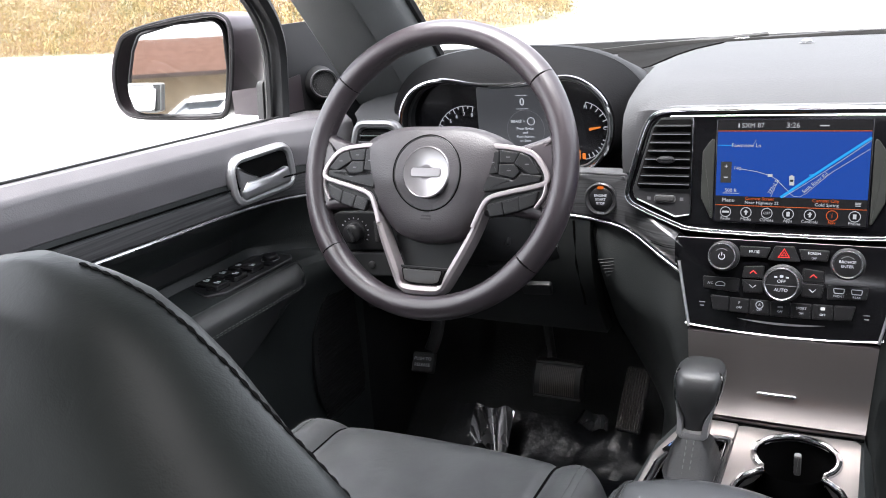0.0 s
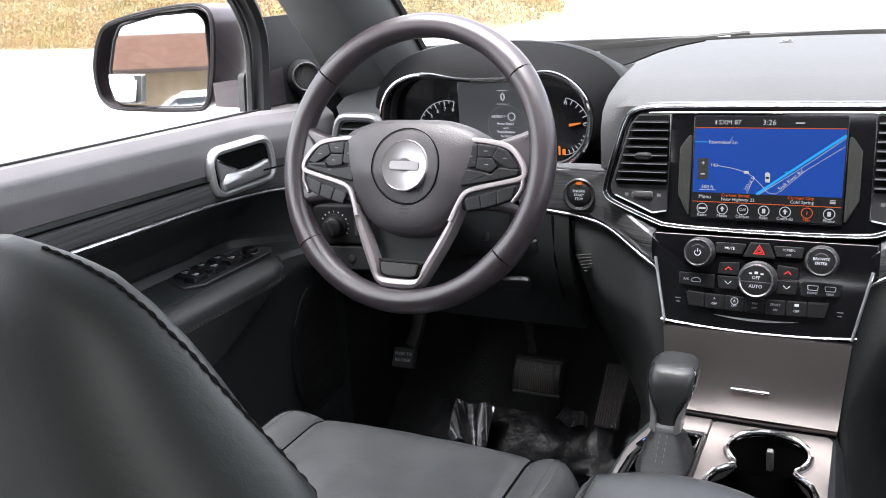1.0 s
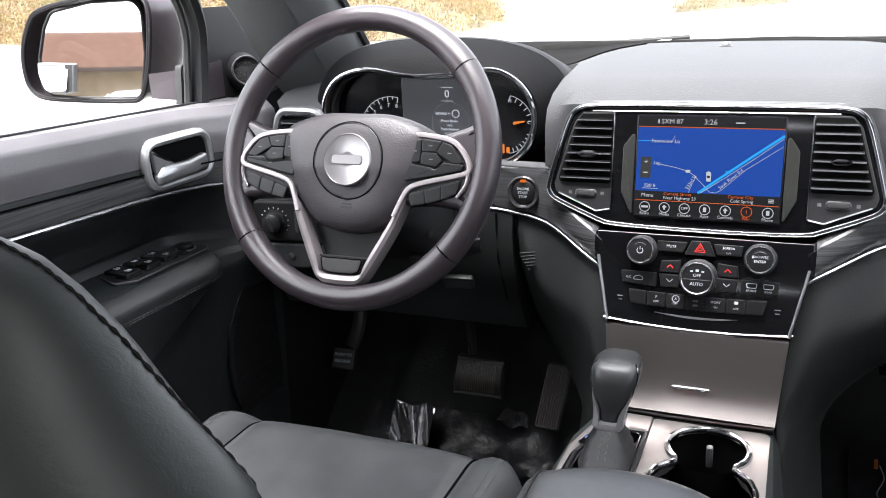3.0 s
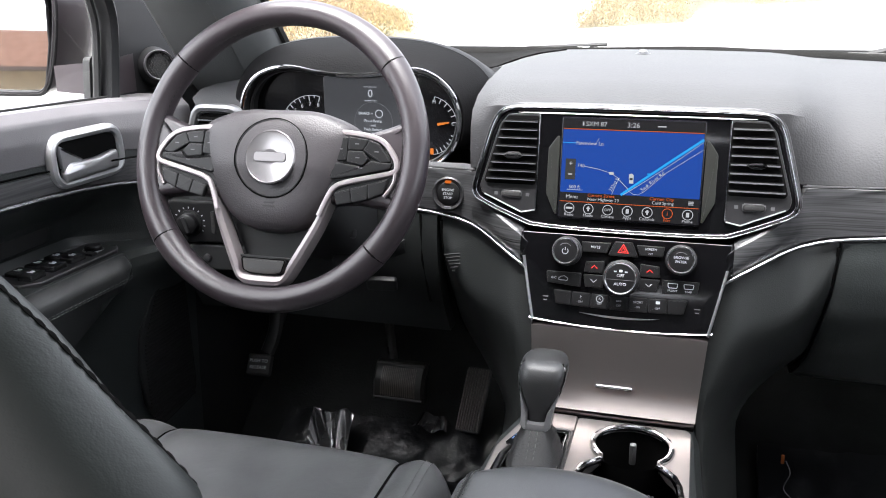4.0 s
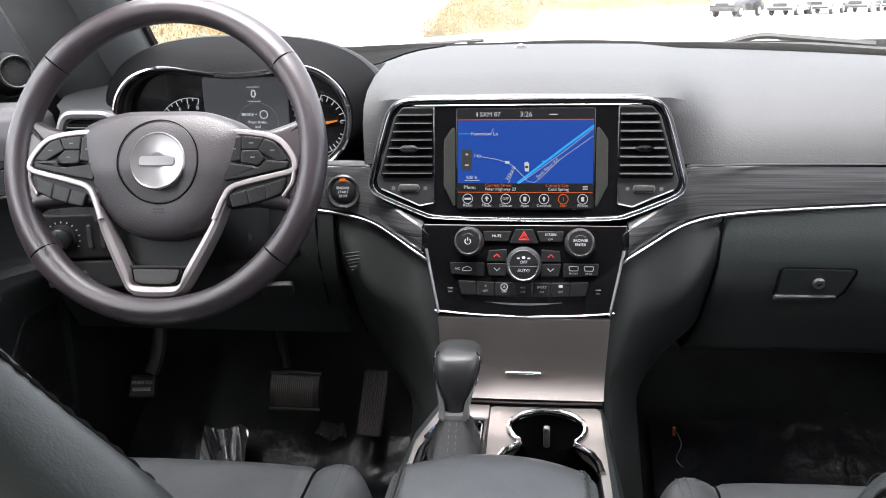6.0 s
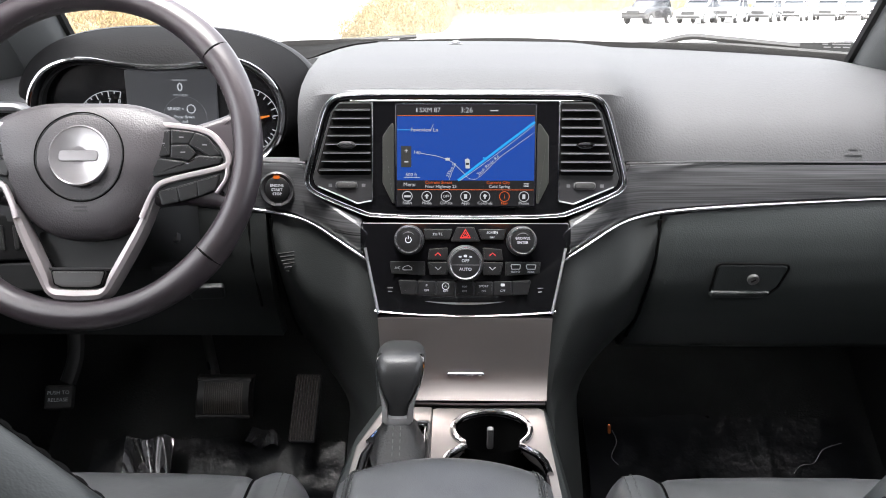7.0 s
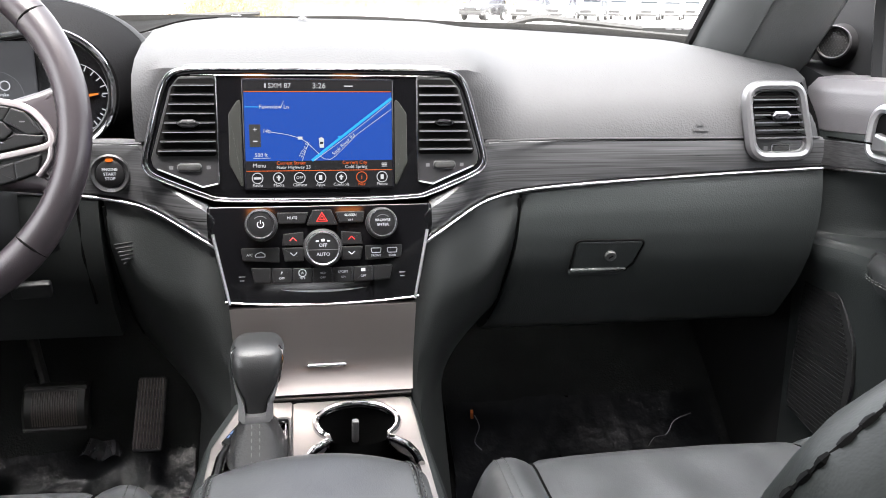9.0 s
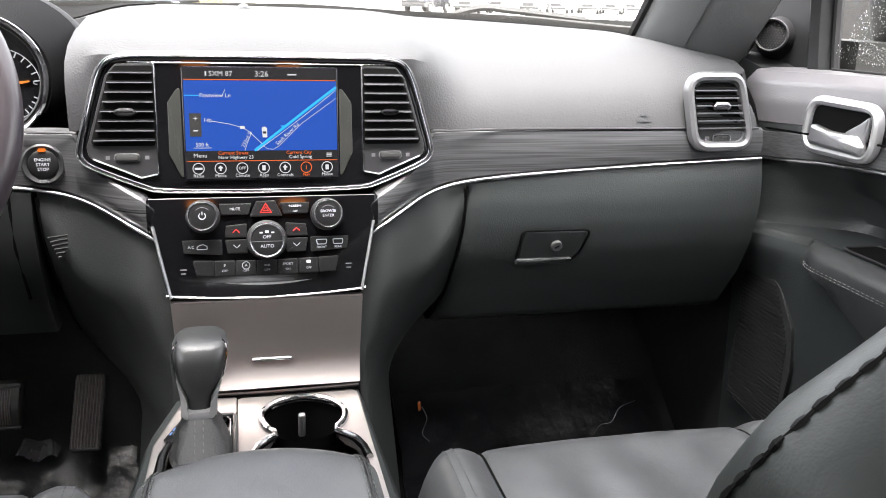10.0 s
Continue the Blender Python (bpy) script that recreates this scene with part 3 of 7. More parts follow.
for s in (1, -1):
    for a0, a1, n, material, name, label in ((0.122, 0.131, 6, PIANO, "trim_wing", "gloss black wing beside the stack"), (0.131, 0.678, 54, WOOD, "trim_band", "dark brushed trim band with fine horizontal streaks")):
        rings = []
        for i in range(n + 1):
            a = a0 + (a1 - a0) * (i / n) ** 1.5
            x, y, zb = s * a, band_y(a), line_z(a)
            zt = lerp_table([(0.122, 1.1205), (0.135, 1.1305), (0.180, 1.1525), (0.196, 1.1640), (0.202, 1.1780), (0.206, 1.1965)], a)
            rings.append([Vector((x, y + 0.004, zb)), Vector((x, y - 0.001, zb + 0.004)), Vector((x, y - 0.004, (zb + zt) / 2)), Vector((x, y, zt - 0.003)), Vector((x, y + 0.004, zt)), Vector((x, y + 0.03, zt)), Vector((x, y + 0.03, zb))])
        part(name, loft(rings), material, dash, label)
    top = [Vector((s * a, band_y(a) - 0.0005, 1.1968)) for a in (0.205, 0.3, 0.4, 0.55, 0.670)]
    part("trim_edge", tube(top, 0.0016, 6), SATIN, dash)
    path = smooth_path([(s * a, band_y(a) - 0.001, z - 0.001) for a, z in CHROME_LINE], 4)
    part("chrome_line", tube([q + Vector((0, -0.0015, 0)) for q in path], 0.0025, 10), CHROME_LINES, dash, "thin chrome line under the trim band")

# lower panel with the glove box, and its mirror on the driver's side
def lower_y(z):
    return lerp_table([(0.86, 1.130), (0.92, 1.102), (0.98, 1.068), (1.03, 1.047), (1.07, 1.036), (1.10, 1.0315), (1.13, 1.031), (1.16, 1.037)], z)


def gap_x(z):
    return lerp_table([(0.86, 0.208), (0.92, 0.231), (0.95, 0.240), (1.0, 0.246), (1.06, 0.254), (1.16, 0.258)], z)


def lower_panel(s, z0, x1, name, material, label):
    def fn(u, v):
        x0 = gap_x(z0 + 0.1 * v) + 0.003
        a = x0 + (x1 - x0) * u
        zt = line_z(a) - 0.004
        z = z0 + (zt - z0) * v
        a = gap_x(z) + 0.003 + (x1 - gap_x(z) - 0.003) * u
        bulge = 0.010 * math.sin(math.pi * min(1, v * 1.05))
        e = 0.012 * (1 - min(1, v / 0.06)) ** 2
        return Vector((s * a, lower_y(z) - bulge + e + 0.006 * (1 - min(1, u / 0.02)) ** 2, z))
    return part(name, slab(fn, 40, 26, (0, 0.03, 0)), material, dash, label)


glove = lower_panel(1, 0.905, 0.684, "glove_box_door", PLASTIC, "black grained glove box door")
part("knee_panel", slab(lambda u, v: Vector((-(0.262 + 0.43 * u), lower_y(0.928 + 0.197 * v) - 0.008 * math.sin(math.pi * v), 0.928 + (line_z(0.262 + 0.43 * u) - 0.932) * v)), 30, 16, (0, 0.03, 0)), SHADED_BOLSTER, dash, "black knee panel under the steering column")
# Solid dark bar in place of the shadow between dashboard and door.
part("end_gap_shade", tube(smooth_path([(0.687, 1.056, 1.095), (0.687, 1.046, 1.120), (0.682, 1.046, 1.155), (0.669, 1.048, 1.218), (0.650, 1.066, 1.266)]), 0.0035, 6), GAP, dash, "dark bar for the shade in the dashboard's end gap")
# recessed pull with a lock
gm = facing((0.381, 1.0342, 1.038), -18)
po = fillet([(-0.050, -0.024), (0.028, -0.025), (0.040, -0.012), (0.051, 0.026), (-0.047, 0.027)], 0.009)
part("handle_groove", moulding(po, gm, 0.0030, 0.0022, base=0.0010), GAP, glove, "dark groove round the pull")
part("handle_face", plate([(x * 0.96, y * 0.94) for x, y in po], gm, 0.0050, 0.0025, 3, base=-0.002), PLASTIC, glove, "black grained glove box pull")
part("handle_lip", plate(fillet([(-0.050, -0.0055), (0.020, -0.0055), (0.034, 0.0045), (-0.049, 0.0050)], 0.004), shift(gm, -0.001, -0.0215, 0.0005), 0.0065, 0.0035, 4), PLASTIC, glove, "moulded lower lip of the pull")
lk = part("lock", lathe([(0.0078, 0.004), (0.0078, 0.0075), (0.0066, 0.0085), (0.005, 0.0082)], shift(gm, 0.003, 0.004, 0.0), 20), mat("dark_lock_metal", (0.20, 0.20, 0.20), 0.35, 0.8), glove, "small round metal lock")
part("key_slot", plate(rect(0.007, 0.0015), shift(gm @ Matrix.Translation((0.003, 0.004, 0)) @ Matrix.Rotation(radians(35), 4, "Z"), 0, 0, 0.0083), 0.001), GAP, lk)
part("airbag_bars", plate(rect(0.022, 0.0035), facing((0.498, 1.0358, 1.2075), 14), 0.0005, bm=plate(rect(0.010, 0.003, c=(0, 0.007)), facing((0.498, 1.0358, 1.2075), 14), 0.0005)), PAD, dash)
part("ledge", plate(rect(0.06, 0.004, 0.0015), facing((0.60, 1.13, 0.912), 0), 0.008, 0.003), PLASTIC_DARK, dash)


# knee piece: flows from the stack's edge out to the panel gap and down the tunnel's side
def stack_edge(z):
    x = lerp_table([(0.5, 0.125), (0.80, 0.115), (0.90, 0.104), (0.918, 0.102), (1.018, 0.110), (1.085, 0.120), (1.13, 0.129)], z)
    y = lerp_table([(0.5, 0.84), (0.80, 0.865), (0.90, 0.905), (0.918, 0.916), (1.018, 0.942), (1.085, 0.962), (1.13, 0.975)], z)
    return x, y


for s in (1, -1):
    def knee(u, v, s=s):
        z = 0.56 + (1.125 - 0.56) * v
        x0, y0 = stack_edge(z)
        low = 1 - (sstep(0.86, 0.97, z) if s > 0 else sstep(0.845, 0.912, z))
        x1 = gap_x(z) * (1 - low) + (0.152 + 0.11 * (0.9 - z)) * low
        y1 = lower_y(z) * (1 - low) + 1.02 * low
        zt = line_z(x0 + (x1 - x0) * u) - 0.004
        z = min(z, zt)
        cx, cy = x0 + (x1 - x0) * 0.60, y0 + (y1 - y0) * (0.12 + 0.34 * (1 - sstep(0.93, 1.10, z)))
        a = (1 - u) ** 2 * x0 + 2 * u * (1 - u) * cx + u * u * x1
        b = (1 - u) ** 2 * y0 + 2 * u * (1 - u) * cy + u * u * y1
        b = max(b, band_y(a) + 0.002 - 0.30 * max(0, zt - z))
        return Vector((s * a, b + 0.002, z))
    part("knee_bolster", slab(knee, 18, 40, (-s * 0.012, 0.02, 0)), SHADED_BOLSTER, dash, "black grained bolster flowing down beside the centre stack")
    seam = [Vector((s * gap_x(z), lower_y(z) + 0.002, z)) for z in (0.93, 0.96, 1.0, 1.04, 1.08, 1.12)]
    part("panel_seam", tube(seam, 0.0026, 6), GAP, dash)
# seam and small louvres beside the driver's knee
part("panel_seam", tube([(-0.285, lower_y(1.12) - 0.004, 1.128), (-0.285, lower_y(1.06) - 0.006, 1.06), (-0.28, lower_y(1.0) - 0.006, 0.99)], 0.0018, 6), GAP, dash)
lv = bmesh.new()
for i in range(6):
    plate(rect(0.022 - 0.002 * i, 0.0022, 0.001), facing((-0.232, 1.0015 + 0.004 * i, 1.082 - 0.006 * i), -20, 28), 0.0015, bm=lv)
part("sound_louvres", lv, PLASTIC_DARK, dash)

# sun sensor on the crest
sensor = thing("light_sensor", (-0.013, 1.345, 1.326), "small round clear-topped light sensor on the dashboard", "sensor")
part("sensor_base", lathe([(0.012, 0.0), (0.0115, 0.003), (0.009, 0.004)], lying((-0.013, 1.345, 1.3275)), 20), SATIN, sensor)
part("sensor_dome", ball((-0.013, 1.345, 1.331), (0.0075, 0.0075, 0.006)), mat("smoked_dome", (0.06, 0.06, 0.06), 0.15, coat=0.5), sensor)

# ---------- instrument hood and cluster ----------
CX = -0.414
BEZEL = [(-0.170, 1.255), (-0.163, 1.284), (-0.143, 1.308), (-0.112, 1.3205), (-0.080, 1.3215), (-0.045, 1.316), (-0.005, 1.3125), (0.045, 1.3145),
         (0.085, 1.3205), (0.115, 1.3205), (0.143, 1.307), (0.163, 1.284), (0.171, 1.254), (0.164, 1.219), (0.143, 1.193), (0.115, 1.182), (0.06, 1.178),
         (-0.06, 1.178), (-0.115, 1.182), (-0.143, 1.193), (-0.163, 1.219)]
bez = [(CX + p.x, p.y) for p in smooth_path([Vector((a, b)) for a, b in BEZEL], 4, True)]
hood = thing("cluster_hood", (CX, 1.15, 1.18), "black arched hood over the instrument cluster", "instrument hood")


def hood_ring(y, grow, z0, lift):
    """Section of the hood: the bezel's outline, widened, with feet on the dashboard."""
    ring = []
    n = 40
    for i in range(n + 1):
        a = math.pi * (1.16 - 1.32 * i / n)
        c, d = math.cos(a), math.sin(a)
        x = (0.176 + grow) * math.copysign(abs(c) ** 0.72, c)
        z = 1.246 + ((0.080 + grow * 0.72 + lift) * abs(d) ** 0.80 if d > 0 else -0.075 * abs(d))
        ring.append(Vector((CX + x, y, max(z, z0))))
    return ring




def bezel_at(p, y, k=1.0):
    """The point of the cluster's outline in the direction of a hood point."""
    d = Vector((p.x - CX, p.z - 1.25))
    for (a, b), (c, e) in zip(bez, bez[1:] + bez[:1]):
        u0, u1 = Vector((a - CX, b - 1.25)), Vector((c - CX, e - 1.25))
        den = d.x * (u1.y - u0.y) - d.y * (u1.x - u0.x)
        if abs(den) < 1e-12:
            continue
        t, w = (u0.x * (u1.y - u0.y) - u0.y * (u1.x - u0.x)) / den, (u0.x * d.y - u0.y * d.x) / den
        if t > 0 and -0.001 <= w <= 1.001:
            return Vector((CX + d.x * t * k, y, 1.25 + d.y * t * k))
    return Vector((p.x, y, p.z))


def strip(rings):
    bm = bmesh.new()
    vs = [[bm.verts.new(p) for p in r] for r in rings]
    for a, b in zip(vs, vs[1:] + vs[:1]):
        for i in range(len(a) - 1):
            bm.faces.new((a[i], a[i + 1], b[i + 1], b[i]))
    for e in (0, -1):
        bm.faces.new([r[e] for r in vs])
    bmesh.ops.remove_doubles(bm, verts=bm.verts[:], dist=0.0004)
    return bm


base_ring = hood_ring(1.10, 0.008, 1.15, 0.002)
near = [[bezel_at(p, 1.088, 1.00) for p in base_ring], [bezel_at(p, 1.085, 1.035) for p in base_ring]]
face = near + [hood_ring(y, g, z0, l) for y, g, z0, l in ((1.094, 0.012, 1.15, 0.003), (1.108, 0.021, 1.15, 0.0065), (1.128, 0.0315, 1.15, 0.0085), (1.144, 0.0375, 1.16, 0.0090))]
crest = [hood_ring(y, g, z0, l) for y, g, z0, l in ((1.144, 0.0377, 1.16, 0.0093), (1.153, 0.0405, 1.16, 0.0090), (1.168, 0.0410, 1.17, 0.0065), (1.195, 0.0400, 1.19, -0.001), (1.24, 0.037, 1.22, -0.012), (1.30, 0.034, 1.25, -0.030), (1.38, 0.028, 1.27, -0.055))]
# Face coloured darker than the top for the shade it lies in.
part("hood_face", strip(face + [hood_ring(1.15, 0.030, 1.16, 0.002), hood_ring(1.105, 0.004, 1.15, -0.002)]), mat("shaded_hood_vinyl", (0.0042, 0.0042, 0.0046), 0.65, spec=0.06, grain=0.3, grain_size=0.0022, cells=True, vary=0.06), hood, "grained inner face of the hood, shade in its colour", angle=60)
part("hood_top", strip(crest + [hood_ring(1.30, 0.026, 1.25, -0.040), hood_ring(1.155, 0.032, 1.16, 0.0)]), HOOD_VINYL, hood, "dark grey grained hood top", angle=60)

cluster = thing("instrument_cluster", (CX, 1.1, 1.18), "instrument cluster with chrome rim, two gauges and a dark display", "instrument cluster")
cm = facing((0, 1.098, 0), 0)
part("chrome_rim", moulding(bez, facing((0, 1.086, 0)), 0.0070, 0.006), CHROME, cluster, "chrome rim in a two-lobed outline")
part("inner_rim", moulding([(CX + (x - CX) * 0.955, 1.25 + (z - 1.25) * 0.93) for x, z in bez], facing((0, 1.100, 0)), 0.004, 0.005), SATIN, cluster)
part("shroud", loft([[Vector((x, 1.088, z)) for x, z in bez], [Vector((CX + (x - CX) * 0.955, 1.118, 1.25 + (z - 1.25) * 0.93)) for x, z in bez]], True, False), PLASTIC_DARK, cluster)
part("gauge_face", plate([(CX + (x - CX) * 0.97, 1.25 + (z - 1.25) * 0.95) for x, z in bez], facing((0, 1.126, 0)), 0.008), mat("gauge_black", (0.006, 0.006, 0.007), 0.22, coat=0.15), cluster)
disp = part("display", plate(rect(0.124, 0.118, 0.004, (CX + 0.0135, 1.248)), facing((0, 1.117, 0)), 0.004, 0.001), mat("dim_display", (0.016, 0.0165, 0.018), 0.3, coat=0.1, emit=(0.10, 0.105, 0.115), emit_strength=0.035), cluster, "dim grey driver display")
DISPLAY_INK = glow("display_white", (0.75, 0.8, 0.85), 0.9)
GAUGE_INK = glow("gauge_white", (0.6, 0.63, 0.66), 0.8)
ORANGE = glow("gauge_orange", (1.0, 0.28, 0.04), 0.9)
dm = facing((CX + 0.020, 1.1128, 1.245))
writing("0", 0.0165, shift(dm, 0.006, 0.038), DISPLAY_INK, disp)
part("speed_line", plate(rect(0.020, 0.0007, c=(0.006, 0.028)), dm, 0.0003), DISPLAY_INK, disp)
part("speed_line", plate(rect(0.020, 0.0007, c=(0.006, 0.048)), dm, 0.0003), DISPLAY_INK, disp)
writing("BRAKE +", 0.0060, shift(dm, -0.002, 0.009), DISPLAY_INK, disp)
part("dial_ring", moulding(circle(0.0056, 24, (0.019, 0.009)), dm, 0.0012, 0.0004), DISPLAY_INK, disp)
for k, s in enumerate(("Press Brake", "and", "Push Button", "to Start")):
    writing(s, 0.0058, shift(dm, 0.009, -0.002 - 0.0062 * k), DISPLAY_INK, disp)
part("soft_ring", moulding(circle(0.030, 40, (0.010, -0.004)), dm, 0.0006, 0.0002), mat("faint_ring", (0.05, 0.05, 0.055), 0.5, emit=(0.1, 0.1, 0.11), emit_strength=0.05), disp)
# rev counter on the left lobe, temperature and fuel on the right
gl, gr = facing((CX - 0.070, 1.1168, 1.224)), facing((CX + 0.115, 1.1168, 1.239))
tick = bmesh.new()
for i in range(17):
    a = radians(228 - 9.5 * i)
    r0 = 0.046 if i % 2 == 0 else 0.050
    plate([(-0.0007, r0), (0.0007, r0), (0.0007, 0.0535), (-0.0007, 0.0535)], gl @ Matrix.Rotation(a - math.pi / 2, 4, "Z"), 0.0004, bm=tick)
part("rev_ticks", tick, GAUGE_INK, cluster)
for i in range(9):
    a = radians(228 - 19 * i)
    writing(str(i), 0.0085, shift(gl, 0.0410 * math.cos(a), 0.0410 * math.sin(a)), GAUGE_INK, cluster, "rev_number")
part("rev_arc", moulding([(0.0540 * math.cos(radians(t)), 0.0540 * math.sin(radians(t))) for t in range(76, 230, 7)], gl, 0.0010, 0.0004, False), GAUGE_INK, cluster)
part("rev_needle", plate([(-0.0016, -0.008), (0.0016, -0.008), (0.0005, 0.044), (-0.0005, 0.044)], gl @ Matrix.Rotation(radians(138), 4, "Z"), 0.003, base=0.001), ORANGE, cluster, "orange needle")
tick = bmesh.new()
for i in range(6):
    a = radians(78 - 70 * i / 5)
    plate([(-0.0007, 0.036), (0.0007, 0.036), (0.0007, 0.0425), (-0.0007, 0.0425)], gr @ Matrix.Rotation(a - math.pi / 2, 4, "Z"), 0.0004, bm=tick)
for i in range(7):
    a = radians(-22 - 60 * i / 6)
    plate([(-0.0007, 0.036), (0.0007, 0.036), (0.0007, 0.0425), (-0.0007, 0.0425)], gr @ Matrix.Rotation(a - math.pi / 2, 4, "Z"), 0.0004, bm=tick)
part("fuel_ticks", tick, GAUGE_INK, cluster)
for lo_, hi_ in ((8, 79), (-82, -21)):
    part("gauge_arc", moulding([(0.043 * math.cos(radians(t)), 0.043 * math.sin(radians(t))) for t in range(lo_, hi_, 7)], gr, 0.0009, 0.0004, False), GAUGE_INK, cluster)
writing("H", 0.0075, shift(gr, 0.008, 0.0345), GAUGE_INK, cluster)
writing("C", 0.0075, shift(gr, 0.0365, 0.0035), GAUGE_INK, cluster)
part("temp_needle", plate([(-0.0020, 0.014), (0.0020, 0.014), (0.0008, 0.031), (-0.0008, 0.031)], gr @ Matrix.Rotation(radians(-80), 4, "Z"), 0.003, base=0.001), ORANGE, cluster, "orange needle")
part("fuel_pump_mark", plate(rect(0.005, 0.009, 0.001, (0.004, -0.038)), gr, 0.0006, bm=plate(rect(0.0030, 0.014, 0.0010, (-0.003, -0.036)), gr, 0.0006)), ORANGE, cluster)

# ---------- centre stack ----------
UP = facing((0, 1.003, 1.212), 9.0)       # screen and vents
LO = facing((0, 0.9585, 1.077), 16.0)     # controls
stack = thing("center_stack", (0, 0.97, 1.02), "gloss black centre stack with touchscreen, climate knobs and chrome frame", "control panel")


def upv(z):
    return (z - 1.212) / math.cos(radians(9))


half = [(0.0, 1.2855), (0.10, 1.2852), (0.148, 1.2838), (0.167, 1.2775), (0.1765, 1.2620), (0.1835, 1.2400), (0.1910, 1.2130), (0.1985, 1.1840), (0.1975, 1.1715), (0.1840, 1.1610), (0.134, 1.1405), (0.114, 1.1355), (0.06, 1.1335), (0.0, 1.1330)]
ring = half + [(-x, z) for x, z in half[-2:0:-1]]
FRAME = [(p.x, upv(p.y)) for p in smooth_path([Vector(q) for q in ring], 4, True)]
part("backing", plate(FRAME, UP, 0.018, 0.004, 3, base=-0.020), PIANO, stack, "gloss black panel")
# Dark chrome and bright edge lines stand in for the frame's reflections.
frame_ob = part("chrome_frame", moulding(FRAME, UP, 0.0060, 0.0055, base=-0.004), DARK_CHROME, stack, "chrome frame with angled lower corners")
for k in (1.0115, 0.9885):
    part("edge_reflection", moulding([(x * k, v * (1 + (k - 1) * 1.9)) for x, v in FRAME], UP, 0.0012, 0.0020, base=0.0), CHROME, frame_ob, "bright line painted as the chrome's edge reflection")
part("frame_edge", moulding([(x * 1.018, v * 1.03 + 0.001) for x, v in FRAME], UP, 0.0045, 0.004, base=-0.010), SATIN, stack)
# second fine chrome line inside the upper edge
part("upper_line", moulding([(x, upv(1.2770)) for x in [-0.145 + 0.29 * i / 20 for i in range(21)]], UP, 0.0022, 0.003, False, base=-0.003), CHROME, stack)

# touchscreen
SW, SH = 0.172, 0.1255
sm = shift(UP, 0, upv(1.2095), 0.0)
screen = part("touchscreen", plate(rect(SW + 0.004, SH + 0.004, 0.003), sm, 0.004, 0.001, base=-0.003), mat("screen_glass", (0.006, 0.006, 0.008), 0.14, coat=0.2), stack, "lit touchscreen showing a blue map")
# Grey strips carry the gloss panel's reflections beside the screen.
part("side_reflection", plate(fillet([(-0.0005, 0.050), (0.014, 0.028), (0.0145, -0.030), (0.002, -0.056), (-0.0005, -0.056)], 0.004), shift(sm, SW / 2 + 0.004, -0.004), 0.004, 0.001, base=-0.004), mat("painted_reflection_grey", (0.020, 0.021, 0.019), 0.30, coat=0.1), screen, "grey strip painted as a reflection in the gloss panel")
part("side_reflection", plate(fillet([(0.0005, 0.050), (0.0005, -0.056), (-0.002, -0.056), (-0.0145, -0.030), (-0.014, 0.028)], 0.004), shift(sm, -SW / 2 - 0.004, -0.004), 0.004, 0.001, base=-0.004), mat("painted_reflection_grey", (0.020, 0.021, 0.019), 0.30, coat=0.1), screen, "grey strip painted as a reflection in the gloss panel")
BLUE = glow("map_blue", (0.008, 0.070, 0.40), 1.0)
LIGHT_BLUE = glow("map_road_blue", (0.02, 0.42, 0.95), 1.0)
WHITE = glow("screen_white", (0.85, 0.87, 0.9), 0.72)
ORANGE_UI = glow("screen_orange", (0.95, 0.16, 0.03), 0.8)
DARK_UI = glow("screen_dark", (0.012, 0.012, 0.014), 1.0)
GREY_UI = glow("screen_grey", (0.05, 0.05, 0.05), 1.0)


def sx(u):
    return (u - 0.5) * SW


def sy(v):
    return (0.5 - v) * SH


def ui(name, outline, material, lift=0.0012, parent=screen, depth=0.0002):
    return part(name, plate([(sx(u), sy(v)) for u, v in outline], sm, depth, base=lift), material, parent, angle=30)


def bar(u0, v0, u1, v1):
    return [(u0, v0), (u1, v0), (u1, v1), (u0, v1)]


def seg(points, width, material, name, lift=0.0018):
    part(name, moulding([(sx(u), sy(v)) for u, v in points], sm, width, 0.0002, False, base=lift), material, screen)


ui("header_bar", bar(0.0, 0.0, 1.0, 0.100), DARK_UI)
ui("map_area", bar(0.0, 0.110, 1.0, 0.745), BLUE)
ui("info_bar", bar(0.0, 0.745, 1.0, 0.835), DARK_UI)
ui("menu_bar", bar(0.0, 0.842, 1.0, 1.0), DARK_UI)
ui("orange_line", bar(0.0, 0.100, 1.0, 0.107), ORANGE_UI, 0.0014)
ui("orange_line", bar(0.0, 0.835, 1.0, 0.841), ORANGE_UI, 0.0014)
seg([(0.445, 0.745), (0.60, 0.58), (0.80, 0.37), (1.0, 0.165)], 0.0030, LIGHT_BLUE, "map_road")
seg([(0.462, 0.745), (0.62, 0.59), (0.82, 0.385), (1.0, 0.190)], 0.0006, WHITE, "map_road_line", 0.0021)
seg([(0.50, 0.70), (0.53, 0.73), (0.57, 0.735), (0.61, 0.70), (0.76, 0.50), (1.0, 0.265)], 0.0005, WHITE, "map_road_line")
seg([(0.17, 0.475), (0.28, 0.50), (0.37, 0.535), (0.41, 0.57), (0.50, 0.69)], 0.0006, WHITE, "map_road_line")
seg([(0.43, 0.575), (0.405, 0.65), (0.38, 0.745)], 0.0005, WHITE, "map_road_line")
seg([(0.0, 0.245), (0.10, 0.245)], 0.0008, LIGHT_BLUE, "map_road_line")
seg([(0.245, 0.245), (0.265, 0.19)], 0.0005, WHITE, "map_road_line")
ui("road_sign", bar(0.353, 0.520, 0.385, 0.547), WHITE, 0.0021)
ui("road_sign", bar(0.625, 0.515, 0.655, 0.530), LIGHT_BLUE, 0.0023)
